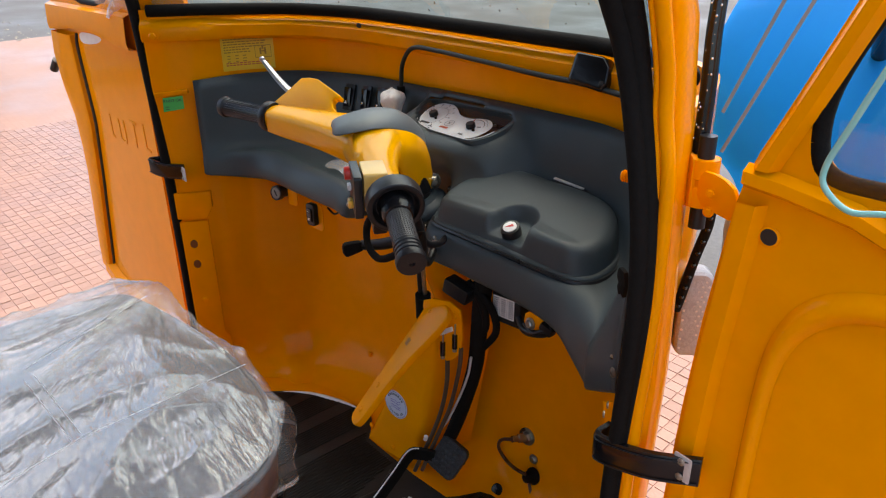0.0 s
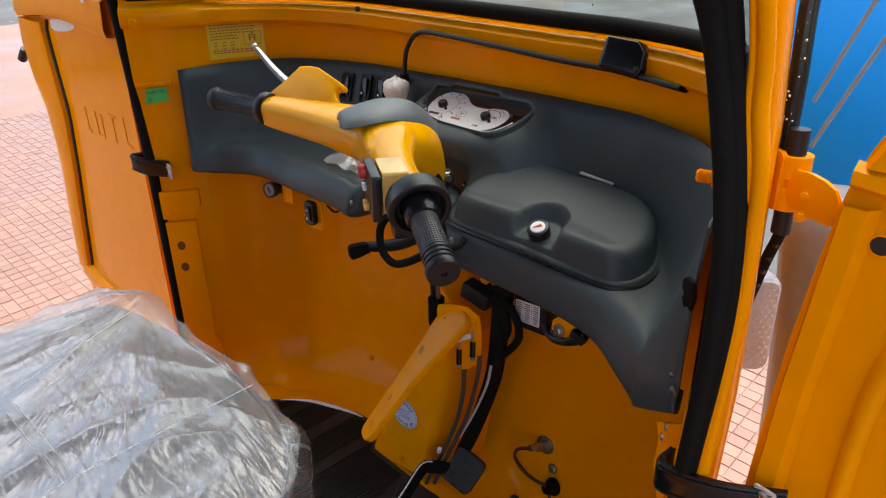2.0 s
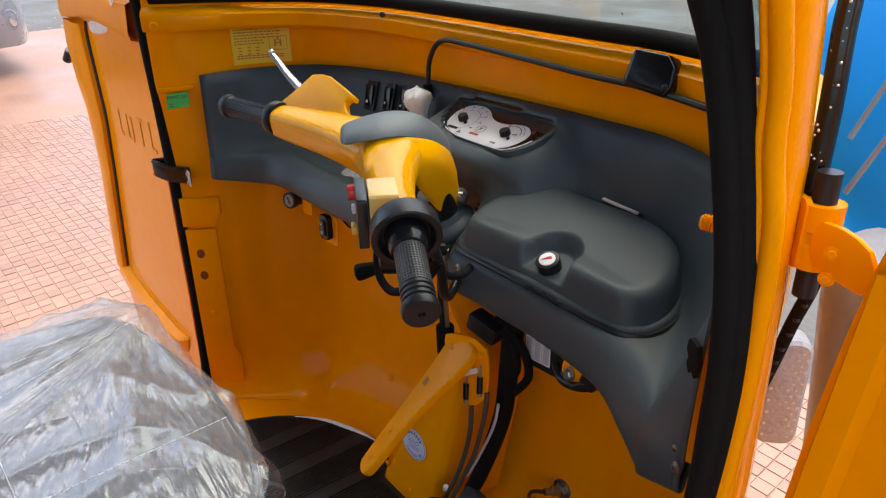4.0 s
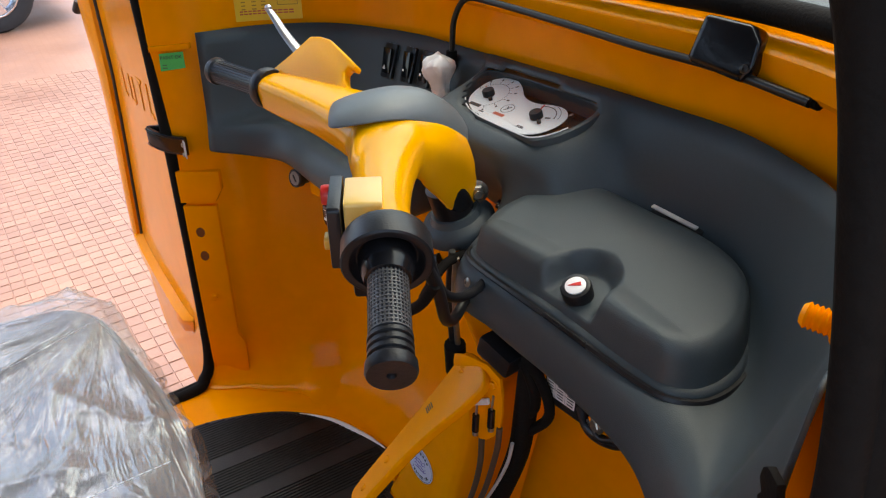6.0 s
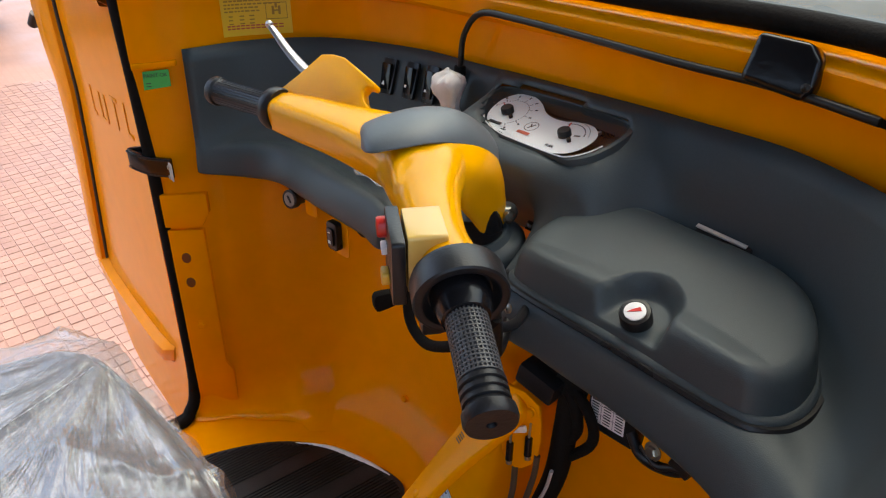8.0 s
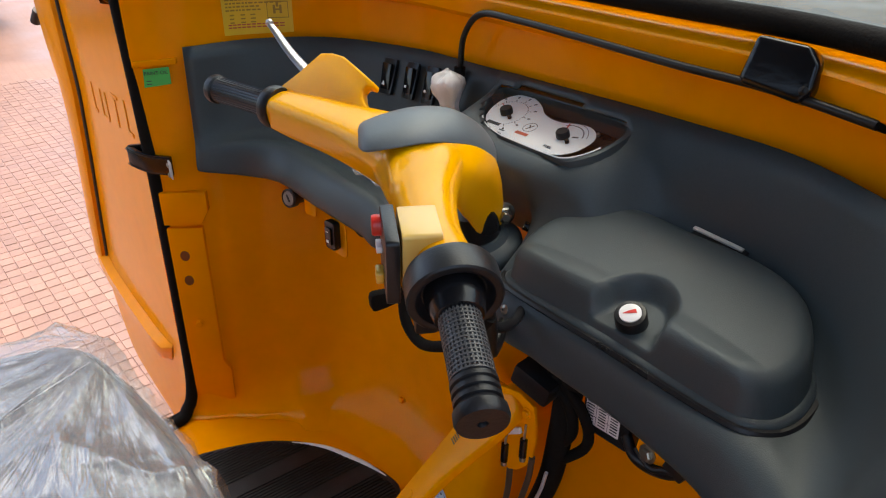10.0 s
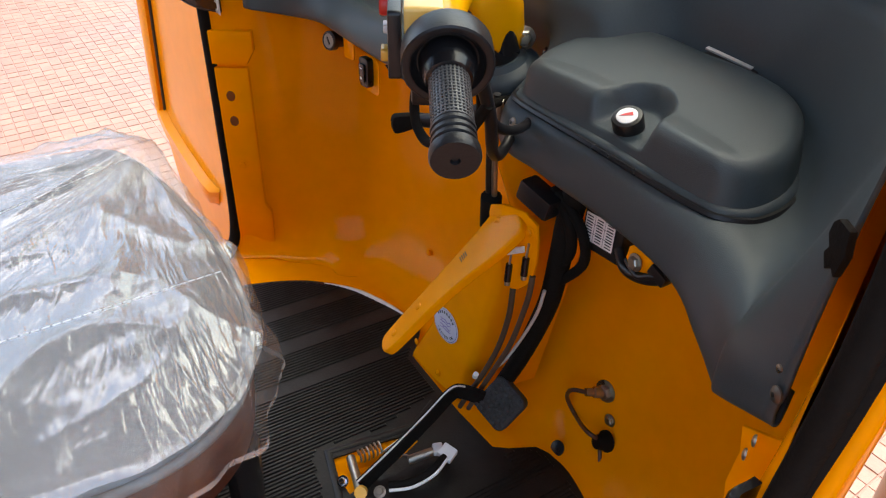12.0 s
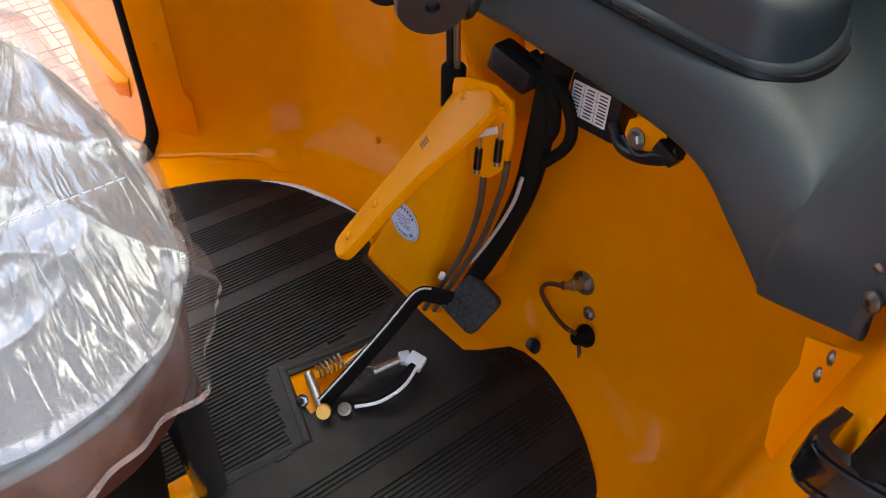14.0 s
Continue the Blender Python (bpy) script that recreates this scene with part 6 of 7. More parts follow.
for i in range(6):
    for j in range(7):
        c = PF @ Vector((-0.024 + 0.0092 * i + 0.0045 * (j % 2) - 0.002, -0.029 + 0.0096 * j, 0.008 * pz))
        M = axis_frame(c, PF.to_3x3() @ Vector((0, 0, pz)))
        gv, gf = grid([[M @ Vector((q[0], q[1], h)) for q in circle2(rr, 8)] for rr, h in ((0.0040, -0.001), (0.0036, 0.0016), (0.0020, 0.0026))], close_v=True, cap=True)
        o = len(v)
        v += gv
        f += [tuple(k + o for k in q) for q in gf]
tagged(mesh_object("studs", v, f, PADRUB, pad, 40), kind="stuff")
box("pedal_bracket", (0.075, -0.045, FLOOR_Z + 0.006), (0.014, 0.07, 0.018), YELLOW, ped, 0.003, rot(0, 0, -8))
spr = [Vector((0.072 + 0.010 * math.cos(a), -0.062 + a * 0.0011, FLOOR_Z + 0.016 + 0.010 * math.sin(a))) for a in np.linspace(0, 12 * math.pi, 130)]
tube("spring", spr, 0.0016, STEEL, ped, 6, 1.0, "coiled steel return spring")
tube("spring_leg", [spr[-1], Vector((0.118, 0.0, FLOOR_Z + 0.03))], 0.0016, STEEL, ped, 6)
tube("spring_leg", [spr[-1] + Vector((0, -0.01, 0)), Vector((0.075, 0.02, FLOOR_Z + 0.024))], 0.0016, STEEL, ped, 6)
tube("pivot", [Vector((0.065, -0.072, FLOOR_Z + 0.014)), Vector((0.135, -0.088, FLOOR_Z + 0.014))], 0.007, STEEL, ped, 14)
lathe("pivot_cap", [(0.0095, 0.0), (0.0095, 0.008), (0.0, 0.009)], axis_frame((0.132, -0.086, FLOOR_Z + 0.018), (0.6, -0.5, 0.6)), AMBER, ped, 18, "yellow-marked pivot cap")
bolt("bolt", (0.143, -0.062, FLOOR_Z + 0.014), (0.3, -0.3, 0.9), 0.008, ped, STEEL)
bolt("bolt", (0.098, -0.100, FLOOR_Z + 0.012), (0.3, -0.6, 0.7), 0.008, ped, CHROME)
tube("switch_lead", spline([(0.140, -0.045, FLOOR_Z + 0.014), (0.155, -0.02, FLOOR_Z + 0.02), (0.160, 0.015, FLOOR_Z + 0.03), (0.150, 0.045, FLOOR_Z + 0.034)], 6), 0.0065, RUBBER, ped, 10)
tube("white_wire", spline([(0.150, -0.05, FLOOR_Z + 0.017), (0.166, -0.02, FLOOR_Z + 0.023), (0.170, 0.015, FLOOR_Z + 0.033), (0.158, 0.045, FLOOR_Z + 0.038)], 6), 0.0024, WHITE, ped, 8)
box("white_plug", (0.146, 0.052, FLOOR_Z + 0.034), (0.024, 0.022, 0.014), WHITE, ped, 0.003, rot(15, 10, 25), "white cable plug")
box("white_plug", (0.128, 0.046, FLOOR_Z + 0.028), (0.018, 0.016, 0.012), WHITE, ped, 0.003, rot(0, 0, -20))
tube("brake_switch", [(0.118, 0.0, FLOOR_Z + 0.02), (0.128, 0.05, FLOOR_Z + 0.026)], 0.007, STEEL, ped, 12)


# ---- driver's seat in its polythene wrapping ----
seat = thing("driver_seat", (0.05, -0.45, FLOOR_Z), "padded driver's seat on black tube legs, brown vinyl sides", "seat")
SEAT = [(-0.30, -0.235), (-0.20, -0.215), (-0.05, -0.205), (0.10, -0.203), (0.20, -0.215), (0.275, -0.245), (0.325, -0.30), (0.345, -0.38), (0.345, -0.50), (0.335, -0.66), (0.20, -0.70), (-0.10, -0.70), (-0.30, -0.68), (-0.345, -0.55), (-0.352, -0.40), (-0.335, -0.29)]
SC = np.array((0.0, -0.45, 0))


def cushion_edge(p):
    """The cushion stands back from the wrapping's plan, least at the front."""
    d = p - SC
    L = np.linalg.norm(d)
    return SC + d * (1 - (0.032 - 0.042 * max(0.0, d[1] / L) ** 1.3) / L)


seat_out = [cushion_edge(p) for p in spline([(x, y, 0) for x, y in SEAT], 8, True)]


def seat_row(shrink, z):
    return [tuple(SC + (p - SC) * (1 - shrink / np.linalg.norm(p - SC)) + np.array((0, 0, z))) for p in seat_out]


cush = [seat_row(0.03, 0.735), seat_row(0.012, 0.745), seat_row(0.008, 0.79), seat_row(0.010, 0.822), seat_row(0.018, 0.838), seat_row(0.03, 0.848), seat_row(0.07, 0.858), seat_row(0.14, 0.866), seat_row(0.19, 0.868)]
v, f = grid(cush, close_v=True)
n = len(seat_out)
f += [tuple(range(n)), tuple((len(cush) - 1) * n + j for j in range(n))]
mesh_object("side", *grid(cush[:4], close_v=True), BROWN, seat, 60, "brown vinyl seat side")
v, f = grid(cush[3:], close_v=True)
f += [tuple((len(cush) - 4) * n + j for j in range(n))]
mesh_object("cushion", v, f, GREYVINYL, seat, 60, "grey padded seat top")
tube("piping", [(q[0], q[1], q[2]) for q in seat_row(0.007, 0.822)] + [seat_row(0.007, 0.822)[0]], 0.005, GREYVINYL, seat, 8)
mesh_object("skirt", *grid([seat_row(0.075, 0.742), seat_row(0.085, 0.66), seat_row(0.080, 0.58), seat_row(0.095, 0.48)], close_v=True), RUBBER, seat, 60, "black fabric skirt below the seat")
for sx, ex in ((0.240, 0.138), (-0.240, -0.138)):
    tube("leg", [(sx, -0.258, 0.745), ((sx + ex) / 2 + 0.008 * np.sign(sx), -0.254, 0.58), (ex, -0.247, FLOOR_Z + 0.006)], 0.019, GLOSSBLACK, seat, 14, 1.0, "black enamelled tube leg")
bolt("bolt", (0.165, -0.30, FLOOR_Z + 0.012), (0, 0, 1), 0.011, seat, STEEL)
box("foot", (0.14, -0.30, FLOOR_Z + 0.008), (0.06, 0.07, 0.012), YELLOW, seat, 0.003)

noise.seed_set(5)


def fold(x, y, tipx, tipy):
    """Creases that run out from the peak of the wrapping, with finer crumples between."""
    dx, dy = x - tipx, y - tipy
    a, r = math.atan2(dy, dx), math.hypot(dx, dy)
    w = min(1, r / 0.10)
    k = 0.5 + 0.5 * math.sin(a * 13 + 3.0 * noise.noise(Vector((x * 6, y * 6, 0))) + 1.3)
    swell = 1 - abs(noise.noise(Vector((x * 6 - y * 3, y * 5 + x * 4, 4)))) * 2.4
    k2 = 0.5 + 0.5 * math.sin(a * 47 + 5 * noise.noise(Vector((x * 8, y * 8, 3))))
    fine = noise.noise(Vector((x * 30, y * 14, 7))) * 0.5 + noise.noise(Vector((x * 60 + y * 20, y * 40, 2))) * 0.3
    ridge = 1 - abs(noise.noise(Vector((x * 13 + y * 5, y * 9 - x * 3, 9)))) * 2
    return w * math.exp(-r / 0.42) * (0.010 * k ** 3 + 0.0016 * k2 ** 4) + 0.0005 * fine + 0.0020 * max(0, ridge) ** 3 + 0.007 * w * max(0, swell) ** 2


film_rows = []
dense = [cushion_edge(p) for p in spline([(x, y, 0) for x, y in SEAT], 28, True)]
TIPX, TIPY = -0.185, -0.225
for k in range(110):
    u = k / 109
    row = []
    for p in dense:
        d = p - SC
        L = np.linalg.norm(d)
        ang = math.atan2(d[1], d[0])
        ahead = max(0.0, d[1] / L)
        corner = math.exp(-((ang - 0.75) / 0.35) ** 2)
        if u < 0.62:
            s = u / 0.62
            q = SC + d * (s * (1 - 0.012 / L))
            z = 0.872 - 0.026 * s ** 5
        else:
            s = (u - 0.62) / 0.38
            drop = 0.053 + 0.014 * ahead + 0.004 * corner + 0.014 * math.sin(ang * 5 + 1) + 0.006 * math.sin(ang * 13)
            bulge = 0.016 + 0.012 * corner
            q = SC + d * (1 + (-0.012 + bulge * math.sin(min(1.0, s * 1.5) * math.pi / 2) + 0.006 * s * math.sin(ang * 23) + 0.004 * s * math.sin(ang * 41 + 2)) / L)
            z = 0.846 - drop * (0.25 * s + 0.75 * s * s)
        x, y = q[0], q[1]
        h = fold(x, y, TIPX, TIPY)
        peak = 0.034 * math.exp(-((x - TIPX) ** 2 + (y - TIPY) ** 2) / 0.0038) + 0.012 * math.exp(-((x - TIPX + 0.05) ** 2 + (y - TIPY + 0.05) ** 2) / 0.01)
        out = d / L * h * (0.0 if u < 0.62 else 0.9)
        row.append((x + out[0], y + out[1], z + (h + peak if u < 0.7 else (h + peak) * max(0, (0.8 - u) / 0.1))))
    film_rows.append(row)
wrap = thing("seat_wrapping", (0.0, -0.45, 0.84), "crinkled clear polythene wrapping over the driver's seat", "plastic cover")
mesh_object("top_sheet", *grid(film_rows[:78], close_v=True), FILM, wrap, 180)
mesh_object("hanging_edge", *grid(film_rows[77:107], close_v=True), FILMCLEAR, wrap, 180)
mesh_object("hem", *grid(film_rows[105:], close_v=True), HEM, wrap, 180, "milky folded hem")
# white seams stitched across the cushion
for a, b in (((0.184, -0.541), (0.155, -0.451)), ((0.155, -0.451), (0.141, -0.226)), ((-0.03, -0.457), (0.155, -0.447)), ((-0.02, -0.470), (0.155, -0.460)), ((-0.06, -0.46), (-0.167, -0.252))):
    n = 26
    sv2, sf2 = [], []
    for k in range(n):
        p0, p1 = [Vector((a[0] + (b[0] - a[0]) * t, a[1] + (b[1] - a[1]) * t, 0.8815)) for t in (k / n, (k + 0.78) / n)]
        gv, gf = tube_geo([p0, p1], 0.0006, 5)
        o = len(sv2)
        sv2 += gv
        sf2 += [tuple(i + o for i in q) for q in gf]
    tagged(mesh_object("stitching", sv2, sf2, WHITE, seat, 0, "white seam stitching"), kind="stuff")

# ---- doors, both standing open ----


def door(side, name, label):
    """A steel half-glazed door that stands open square to the side; side -1 left, 1 right."""
    d = thing(name, (side * 0.66, 0.0, 0.3), label, "door", kind="")
    X = lambda u: side * u
    y = 0.0 if side > 0 else -0.030
    outline = [(0.668, 0.30), (0.664, 0.80), (0.676, 1.05), (0.692, 1.20), (0.701, 1.243), (0.725, 1.298), (0.752, 1.363), (0.832, 1.56), (1.30, 1.56), (1.335, 1.20), (1.33, 0.62), (1.36, 0.42), (1.28, 0.27), (1.20, 0.24), (0.72, 0.24)] if side > 0 else \
              [(0.660, 0.30), (0.655, 0.80), (0.655, 1.05), (0.655, 1.25), (0.68, 1.40), (0.74, 1.56), (1.25, 1.56), (1.302, 1.32), (1.312, 1.20), (1.340, 1.15), (1.338, 1.11), (1.29, 1.045), (1.255, 0.98), (1.246, 0.88), (1.252, 0.79), (1.280, 0.68), (1.312, 0.58), (1.325, 0.47), (1.20, 0.27), (1.10, 0.235), (0.70, 0.235)]
    win = chaikin([(0.751, 1.258), (0.747, 1.30), (0.760, 1.345), (0.787, 1.40), (0.845, 1.52), (1.25, 1.52), (1.28, 1.243), (0.79, 1.243), (0.764, 1.246)], 2, True) if side > 0 else chaikin([(0.74, 1.30), (0.80, 1.50), (1.12, 1.50), (1.18, 1.30)], 2, True)
    bm = bmesh.new()
    oo = chaikin(outline, 1, True)
    ov = [bm.verts.new((X(u), y, z)) for u, z in oo]
    wv = [bm.verts.new((X(q[0]), y, q[1])) for q in win]
    es = [bm.edges.new((ov[i], ov[(i + 1) % len(ov)])) for i in range(len(ov))] + [bm.edges.new((wv[i], wv[(i + 1) % len(wv)])) for i in range(len(wv))]
    bmesh.ops.triangle_fill(bm, use_beauty=True, use_dissolve=False, edges=es)
    r = bmesh.ops.extrude_face_region(bm, geom=list(bm.faces))
    bmesh.ops.translate(bm, vec=(0, 0.026, 0), verts=[e for e in r["geom"] if isinstance(e, bmesh.types.BMVert)])
    bmesh.ops.recalc_face_normals(bm, faces=bm.faces)
    skin = part("skin", bm, YELLOW, d, "", 30)
    pane_v = [(X(q[0]), y + 0.013, q[1]) for q in win]
    pg = mesh_object("window", pane_v, [tuple(range(len(pane_v)))], GLASS, d, 0, "clear door window")
    pg.visible_shadow = False
    tube("window_rubber", [(X(q[0]), y + 0.006, q[1]) for q in list(win) + [win[0]]], 0.0075, RUBBER, pg, 10)
    return d, skin, X, y


rdoor, rskin, RX, RY = door(1, "driver_door", "open yellow steel driver's door with a rubber-framed window")
# pressed panels of the right door: a raised border strip and a recessed arch
border = [(0.700, 0.30), (0.696, 0.80), (0.708, 1.05), (0.722, 1.215)]
mesh_object("flange", *grid([[(u - 0.026, RY - 0.001, z), (u - 0.022, RY - 0.012, z), (u - 0.006, RY - 0.012, z), (u, RY - 0.0005, z)] for u, z in border]), YELLOW, rdoor, 30)
mesh_object("sill_fold", *grid([[(u, RY - 0.001, z + 0.012), (u, RY - 0.010, z + 0.006), (u, RY - 0.011, z - 0.004), (u, RY - 0.001, z - 0.010)] for u, z in ((0.700, 1.236), (0.735, 1.232), (0.79, 1.222), (0.815, 1.212), (0.90, 1.206), (1.25, 1.20))]), YELLOW, rdoor, 40)
mesh_object("pillar_fold", *grid([[(u + 0.004, RY - 0.001, z), (u + 0.010, RY - 0.011, z), (u + 0.020, RY - 0.011, z), (u + 0.026, RY - 0.001, z)] for u, z in ((0.700, 1.245), (0.724, 1.30), (0.751, 1.365), (0.828, 1.55))]), YELLOW, rdoor, 40)
arch = chaikin([(0.748, 0.36), (0.738, 0.70), (0.735, 1.04), (0.748, 1.125), (0.795, 1.168), (0.90, 1.172), (1.20, 1.172), (1.28, 1.10), (1.27, 0.80), (1.22, 0.42), (1.14, 0.33), (0.86, 0.33)], 3, True)
ac = np.mean(np.array(arch), axis=0)
rws = []
for s, h in ((1.0, -0.0005), (0.985, -0.007), (0.965, -0.010), (0.945, -0.008), (0.93, -0.001)):
    rws.append([(ac[0] + (q[0] - ac[0]) * s, RY + h, ac[1] + (q[1] - ac[1]) * s) for q in arch])
mesh_object("arch_bead", *grid(rws, close_v=True), YELLOW, rdoor, 60)
slab("pull_recess", round_rect(0.05, 0.14, 0.015), 0.010, frame_xy((0.875, RY, 0.86), (1, 0, 0), (0.25, 0, 1)), YELLOW, rdoor, 0.004)
lathe("hole", [(0.0075, 0.0), (0.0075, 0.0012), (0, 0.0012)], axis_frame((0.7275, RY - 0.0005, 1.188), (0, -1, 0)), DARK, rdoor, 20)
lathe("hole_rim", [(0.0095, 0.0), (0.0095, 0.001), (0.0075, 0.0018), (0.0075, 0.0005)], axis_frame((0.7275, RY - 0.0005, 1.188), (0, -1, 0)), YELLOW, rdoor, 20)
# the sliding pane's free corner, with its bright green cut edge
pane_edge = spline([(0.86, -0.018, 1.50), (0.825, -0.018, 1.42), (0.795, -0.018, 1.345), (0.776, -0.018, 1.292), (0.766, -0.018, 1.263), (0.768, -0.018, 1.246), (0.788, -0.018, 1.232), (0.813, -0.018, 1.236), (0.87, -0.018, 1.246), (1.0, -0.018, 1.25)], 6)
sp = mesh_object("sliding_pane", [tuple(q) for q in pane_edge] + [(1.0, -0.018, 1.50)], [tuple(range(len(pane_edge) + 1))], GLASS, rdoor, 0, "clear sliding window pane")
sp.visible_shadow = False
tube("cut_edge", pane_edge, 0.0026, GREENEDGE, sp, 8, 1.0, "bright green glass edge")
# hinge and its pin
hin = lathe("hinge", [(0.0, 0.0), (0.013, 0.0), (0.013, 0.018), (0.011, 0.020), (0.011, 0.026), (0.014, 0.028), (0.014, 0.046), (0.0, 0.046)], axis_frame((0.645, 0.030, 1.188), (0, 0, 1)), YELLOW, rdoor, 20, "yellow painted steel hinge")
slab("leaf", chaikin([(0.0, 0.002), (0.0, 0.034), (0.026, 0.034), (0.046, 0.024), (0.047, -0.004), (0.026, -0.002)], 1, True), 0.005, frame_xy((0.648, 0.022, 1.192), (1, -0.25, 0), (0, 0, 1)), YELLOW, hin, 0.0015)
slab("leaf", round_rect(0.05, 0.05, 0.006), 0.005, frame_xy((0.625, 0.035, 1.212), (0.6, -0.5, 0), (0, 0, 1)), YELLOW, hin, 0.0015)
tube("pin", [(0.645, 0.030, 1.165), (0.645, 0.030, 1.255)], 0.008, BLACK, hin, 14)
bolt("bolt", (0.664, 0.012, 1.208), (0.2, -1, 0), 0.0045, hin, YELLOW)
bolt("bolt", (0.664, 0.012, 1.190), (0.2, -1, 0), 0.0045, hin, YELLOW)
yb = thing("hinge_bolt", (0.59, -0.01, 1.216), "yellow painted bolt and nut through the pillar", "bolt")
lathe("shank", [(0.0055, 0.0)] + [(0.0062 if k % 2 else 0.0050, 0.012 + 0.0011 * k) for k in range(14)] + [(0.0045, 0.0285), (0, 0.0285)], axis_frame((0.612, -0.006, 1.212), (-1, -0.25, 0.02)), YELLOW, yb, 14)
bolt("nut", (0.6045, -0.008, 1.212), (-1, -0.25, 0.02), 0.0108, yb, YELLOW)
# torn rubber flap and bracket behind the pillar
flap = slab("rubber_flap", [(-0.008, 0.011), (-0.004, 0.015), (0.008, 0.014), (0.012, 0.0), (0.009, -0.015), (0.003, -0.011), (-0.001, -0.016), (-0.007, -0.008), (-0.004, -0.003), (-0.009, 0.003)], 0.005, frame_xy((0.583, 0.012, 1.09), (0.8, -0.5, 0), (0, 0, 1)), RUBBER, right_pillar, 0.001)
slab("flange", [(0.606, 0.795), (0.577, 0.808), (0.570, 0.816), (0.561, 0.857), (0.563, 0.893), (0.558, 0.915), (0.606, 0.935)], 0.003, frame_xy((0, 0.033, 0), (1, 0, 0), (0, 0, 1)), YELLOW, right_pillar, 0.0008)

# door check straps


def strap(at, to, width, label, folded=True):
    s = thing("door_strap", at, label, "strap")
    a, b = Vector(at), Vector(to)
    mid = (a + b) / 2 + Vector((0, -0.014, -0.003))
    pts = spline([a + Vector((-0.004 * np.sign(at[0]), 0.014, 0)), a + Vector((0, -0.012, 0)), mid, b + Vector((0, -0.004, 0))], 6)
    rws = []
    for k, p in enumerate(pts):
        q = Vector(p)
        d = (Vector(pts[min(k + 1, len(pts) - 1)]) - Vector(pts[max(0, k - 1)])).normalized()
        nn = d.cross(Vector((0, 0, 1))).normalized()
        rws.append([q + nn * t + Vector((0, 0, h * width / 2)) for t, h in ((-0.003, -1), (0.003, -1), (0.0045, -0.8), (0.0045, 0.8), (0.003, 1), (-0.003, 1))])
    mesh_object("band", *grid(rws, close_v=True, cap=True), GLOSSBLACK, s, 40)
    for h in (-0.40, 0.40):
        tube("stitching", [Vector(p) + Vector((0, -0.006, h * width)) for p in pts], 0.0008, BLACK, s, 5)
    plate = slab("end_plate", round_rect(0.020, width * 0.9, 0.002), 0.002, frame_xy(b + Vector((-0.016 * np.sign(to[0]), -0.013, 0)), (1, -0.1, 0), (0, 0, 1)) @ Matrix.Rotation(math.pi, 4, 'X'), BRUSHED, s, 0.0006)
    for h in (-0.009, 0.009):
        screw("screw", b + Vector((-0.016 * np.sign(to[0]), -0.0150, h)), (0, -1, 0), 0.004, plate)
    return s


strap((0.606, -0.030, 0.917), (0.712, -0.016, 0.937), 0.033, "black leather door strap with a steel end plate")
st = strap((-0.628, -0.045, 0.970), (-0.566, -0.004, 0.957), 0.034, "black leather door strap with a steel end plate")
for k in (0, 1):
    screw("screw", (0.579, 0.012 - 0.006 * k, 0.930 - 0.010 * k), (-0.8, -0.5, 0), 0.0045, right_pillar)

# left door details
ldoor, lskin, LX, LY = door(-1, "passenger_side_door", "open yellow steel side door with pressed lettering")
mesh_object("frame_channel", *grid([[(-u - 0.004, LY - 0.0005, z), (-u + 0.004, LY - 0.016, z), (-w - 0.016, LY - 0.020, z), (-w - 0.004, LY - 0.014, z), (-w - 0.002, LY - 0.001, z)] for u, w, z in ((1.298, 1.120, 1.215), (1.318, 1.118, 1.15), (1.290, 1.109, 1.06), (1.244, 1.100, 0.985), (1.236, 1.115, 0.905), (1.240, 1.135, 0.82), (1.262, 1.163, 0.727), (1.286, 1.192, 0.628), (1.305, 1.23, 0.50))]), YELLOW, ldoor, 40)
mesh_object("lower_channel", *grid([[(x0, LY - 0.0005, z0), (x0 + 0.012, LY - 0.018 * h, z0 + 0.012), (x0 + 0.03, LY - 0.020 * h, z0 + 0.05), (x0 + 0.035, LY - 0.0005, z0 + 0.062)] for x0, z0, h in ((-1.285, 0.47, 1), (-1.20, 0.44, 1), (-1.05, 0.43, 1), (-0.86, 0.43, 1), (-0.78, 0.44, 0.9), (-0.75, 0.45, 0.1))]), YELLOW, ldoor, 40)
tube("seam", spline([(-1.100, LY - 0.002, 1.219), (-1.112, LY - 0.002, 1.197), (-1.112, LY - 0.002, 1.15), (-1.104, LY - 0.002, 1.08), (-1.096, LY - 0.002, 0.99), (-1.113, LY - 0.002, 0.905), (-1.133, LY - 0.002, 0.82), (-1.161, LY - 0.002, 0.727), (-1.190, LY - 0.002, 0.628), (-1.228, LY - 0.002, 0.50)], 6), 0.0045, DARK, ldoor, 6)
# pressed letters: plain raised bars
for k, (u, z, w, h, t) in enumerate(((-0.965, 1.0, 0.009, 0.060, 0), (-0.957, 0.972, 0.020, 0.009, 0), (-0.900, 1.0, 0.009, 0.058, 0), (-0.862, 1.0, 0.009, 0.058, 0), (-0.881, 0.972, 0.036, 0.009, 0), (-0.790, 1.005, 0.009, 0.062, 0), (-0.790, 1.035, 0.046, 0.009, 0), (-0.722, 1.01, 0.009, 0.066, 0), (-0.705, 0.982, 0.026, 0.009, 0))):
    slab("letter_bar", round_rect(w, h, 0.004), -0.0009, frame_xy((u, LY - 0.0005, z), (1, 0, 0), (0, 0, 1)) @ Matrix.Rotation(radians(t), 4, 'Z') @ Matrix.Rotation(math.pi, 4, 'X'), YELLOW, ldoor, 0.003)
